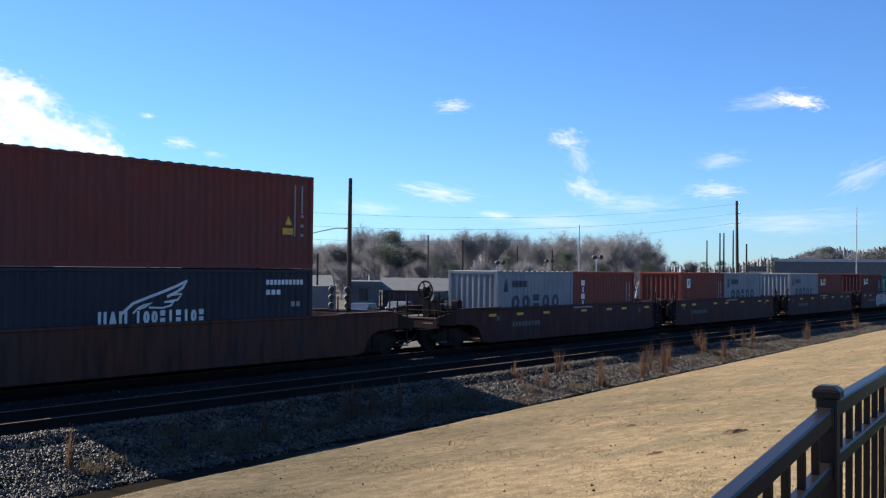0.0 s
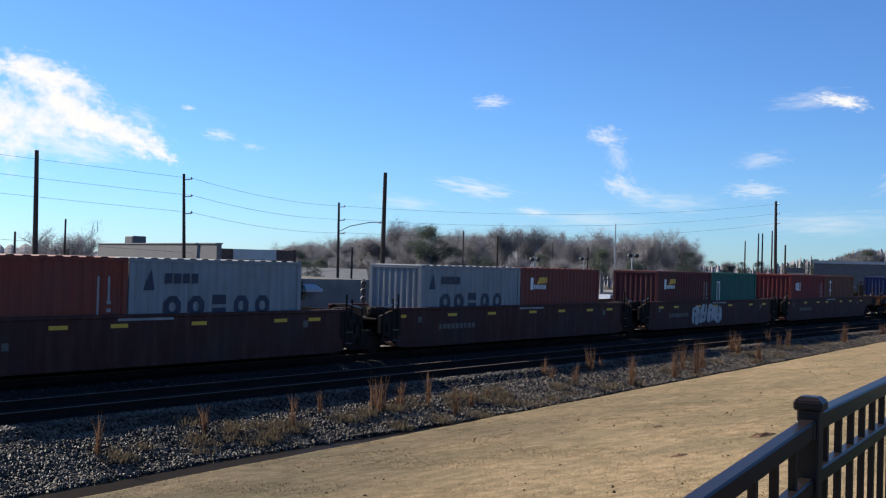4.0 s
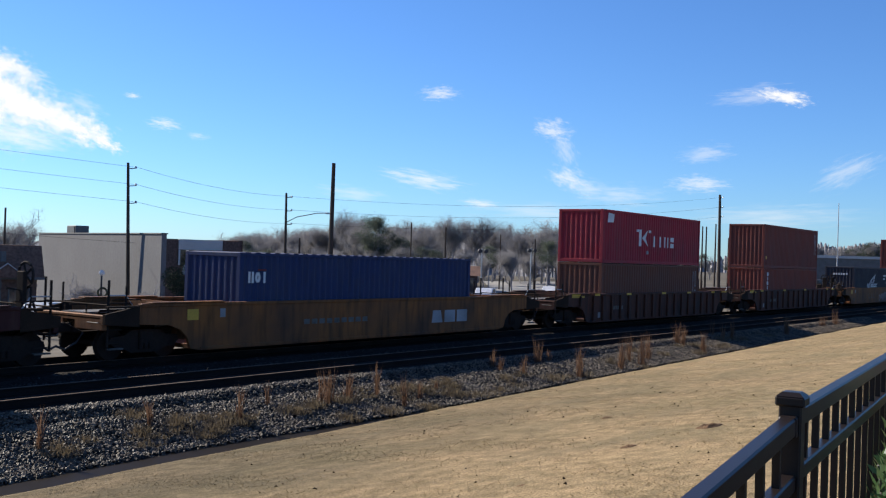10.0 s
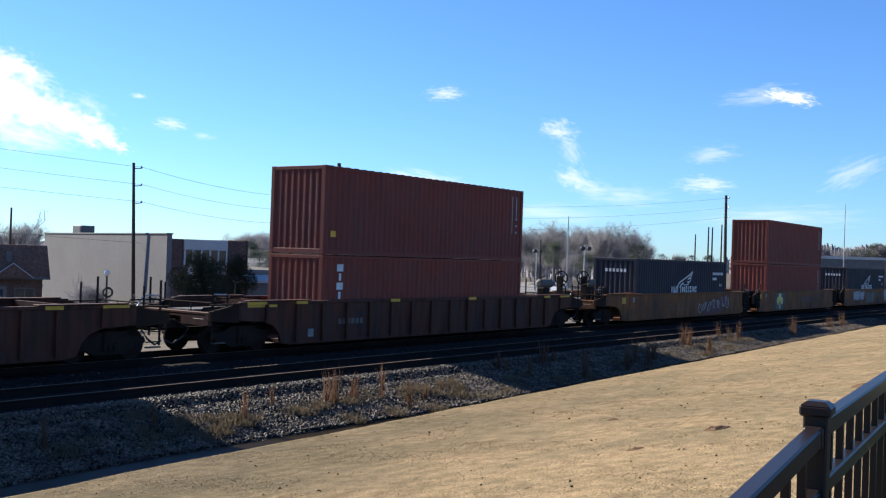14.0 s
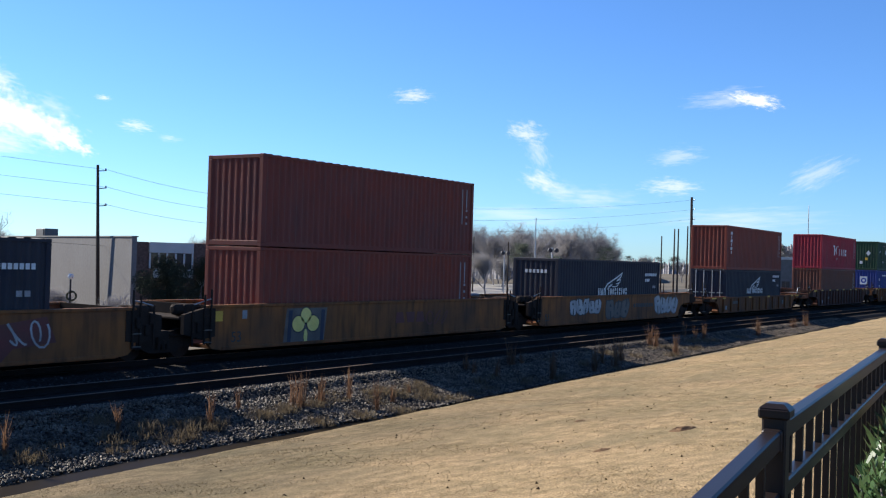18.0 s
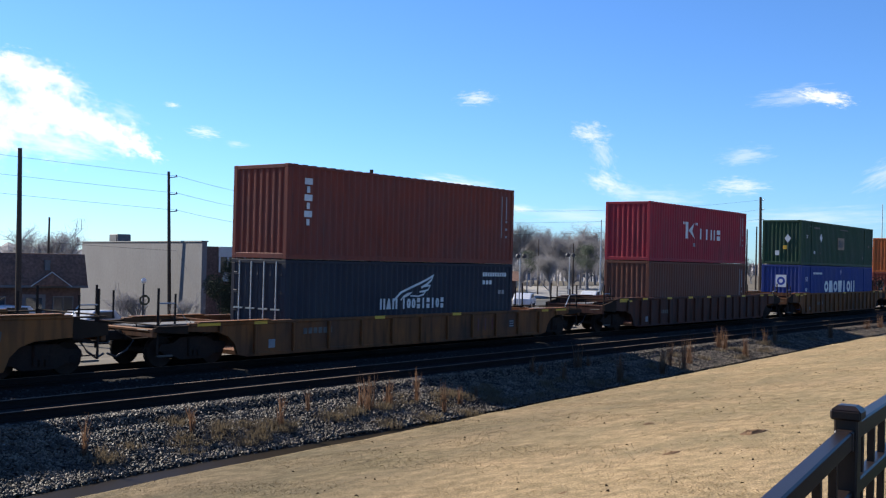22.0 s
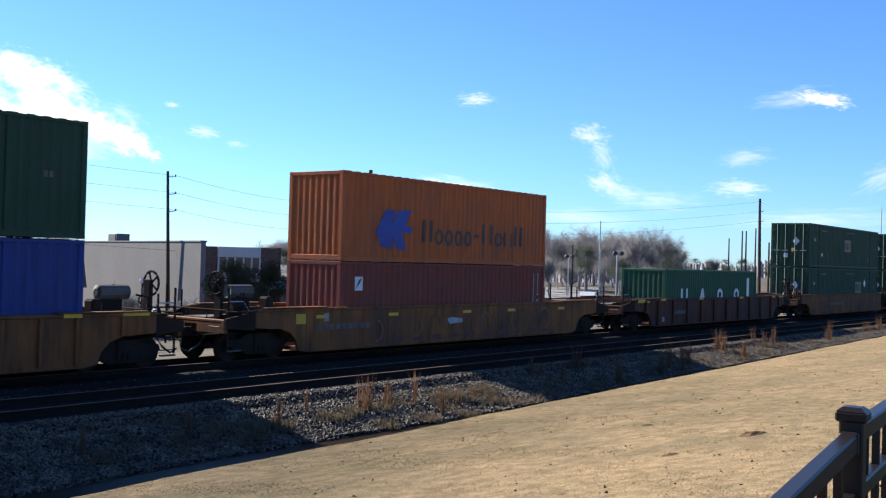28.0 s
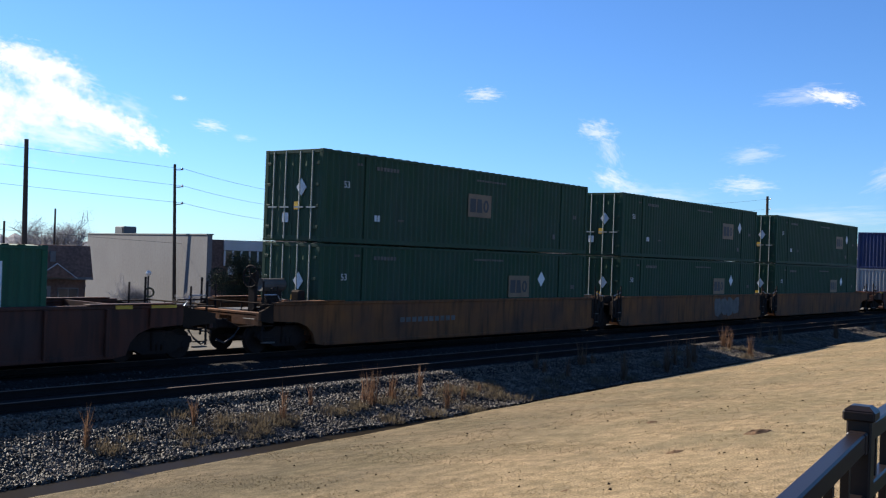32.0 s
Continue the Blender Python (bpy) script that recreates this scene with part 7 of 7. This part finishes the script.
for i, c in enumerate(((31.2, 7.65, 2.94, 2.14, 14, 0), (33.02, 6.7, 2.94, 1.46, 16, 0), (35.03, 6.05, 2.14, 1.04, 20, 0), (30.75, 8.97, 2.08, 0.83, 10, 0), (36.29, 5.35, 1.25, 0.42, 24, 0), (28.05, 6.64, 4.5, 2.94, 8, 0), (32.26, 8.62, 1.56, 0.52, 14, 1), (35.13, 7.25, 1.38, 0.62, 20, 2), (32.09, 5.53, 3.81, 1.04, 8, 1), (29.27, 9.32, 2.42, 1.04, 8, 0), (37.58, 7.89, 0.55, 0.18, 5, 1), (39.25, 6.55, 1.3, 0.5, 5, 1), (41.0, 6.0, 0.9, 0.3, 5, 2), (54.0, 8.9, 1.6, 0.6, -4, 1), (60.3, 7.1, 1.5, 0.9, 12, 1), (61.0, 6.0, 1.3, 0.9, 60, 2),
                       (53.3, 4.15, 3.4, 0.75, 8, 1), (56.4, 2.95, 1.5, 0.4, 6, 1), (61.2, 4.5, 1.6, 0.9, 20, 1), (62.2, 4.0, 1.5, 0.8, 5, 2), (72.4, 8.85, 2.0, 0.55, 12, 0), (71.0, 8.95, 3.0, 0.8, -3, 2), (68.4, 5.95, 2.0, 0.8, -5, 2), (68.2, 4.3, 2.2, 0.7, -0, 1), (49.3, 3.3, 2.6, 0.6, 5, 2), (75.6, 5.0, 2.5, 1.0, -25, 2), (64, 3.6, 3.0, 0.9, -0, 2), (72.0, 2.6, 6, 1.0, -3, 2), (60, 2.6, 5, 0.8, -0, 2))):
    cloud(*c, i)


# ---- what moves ----
def motions():
    stops = [0.5 * i for i in range(65)]
    for ob, u, z in ROLLING:
        walk(ob, [(t, pose(u - run(t), YC, z)) for t in stops])
    # wheels turn while they are on the visible stretch of line
    at = {ob: u for ob, u, z in ROLLING}
    for ob, car, x, q in WHEELS:
        ways = [k / FPS for k in range(0, 32 * FPS + 1) if 8 < at[car] + x - run(k / FPS) < 70]
        if not ways:
            continue
        ways = sorted({0.0, 32.0, *ways})
        first, last = ways[1], ways[-2]
        walk(ob, [(t, pose(q, 0, 0.42, 0, -math.degrees(run(min(max(t, first), last)) / 0.42))) for t in ways])


motions()
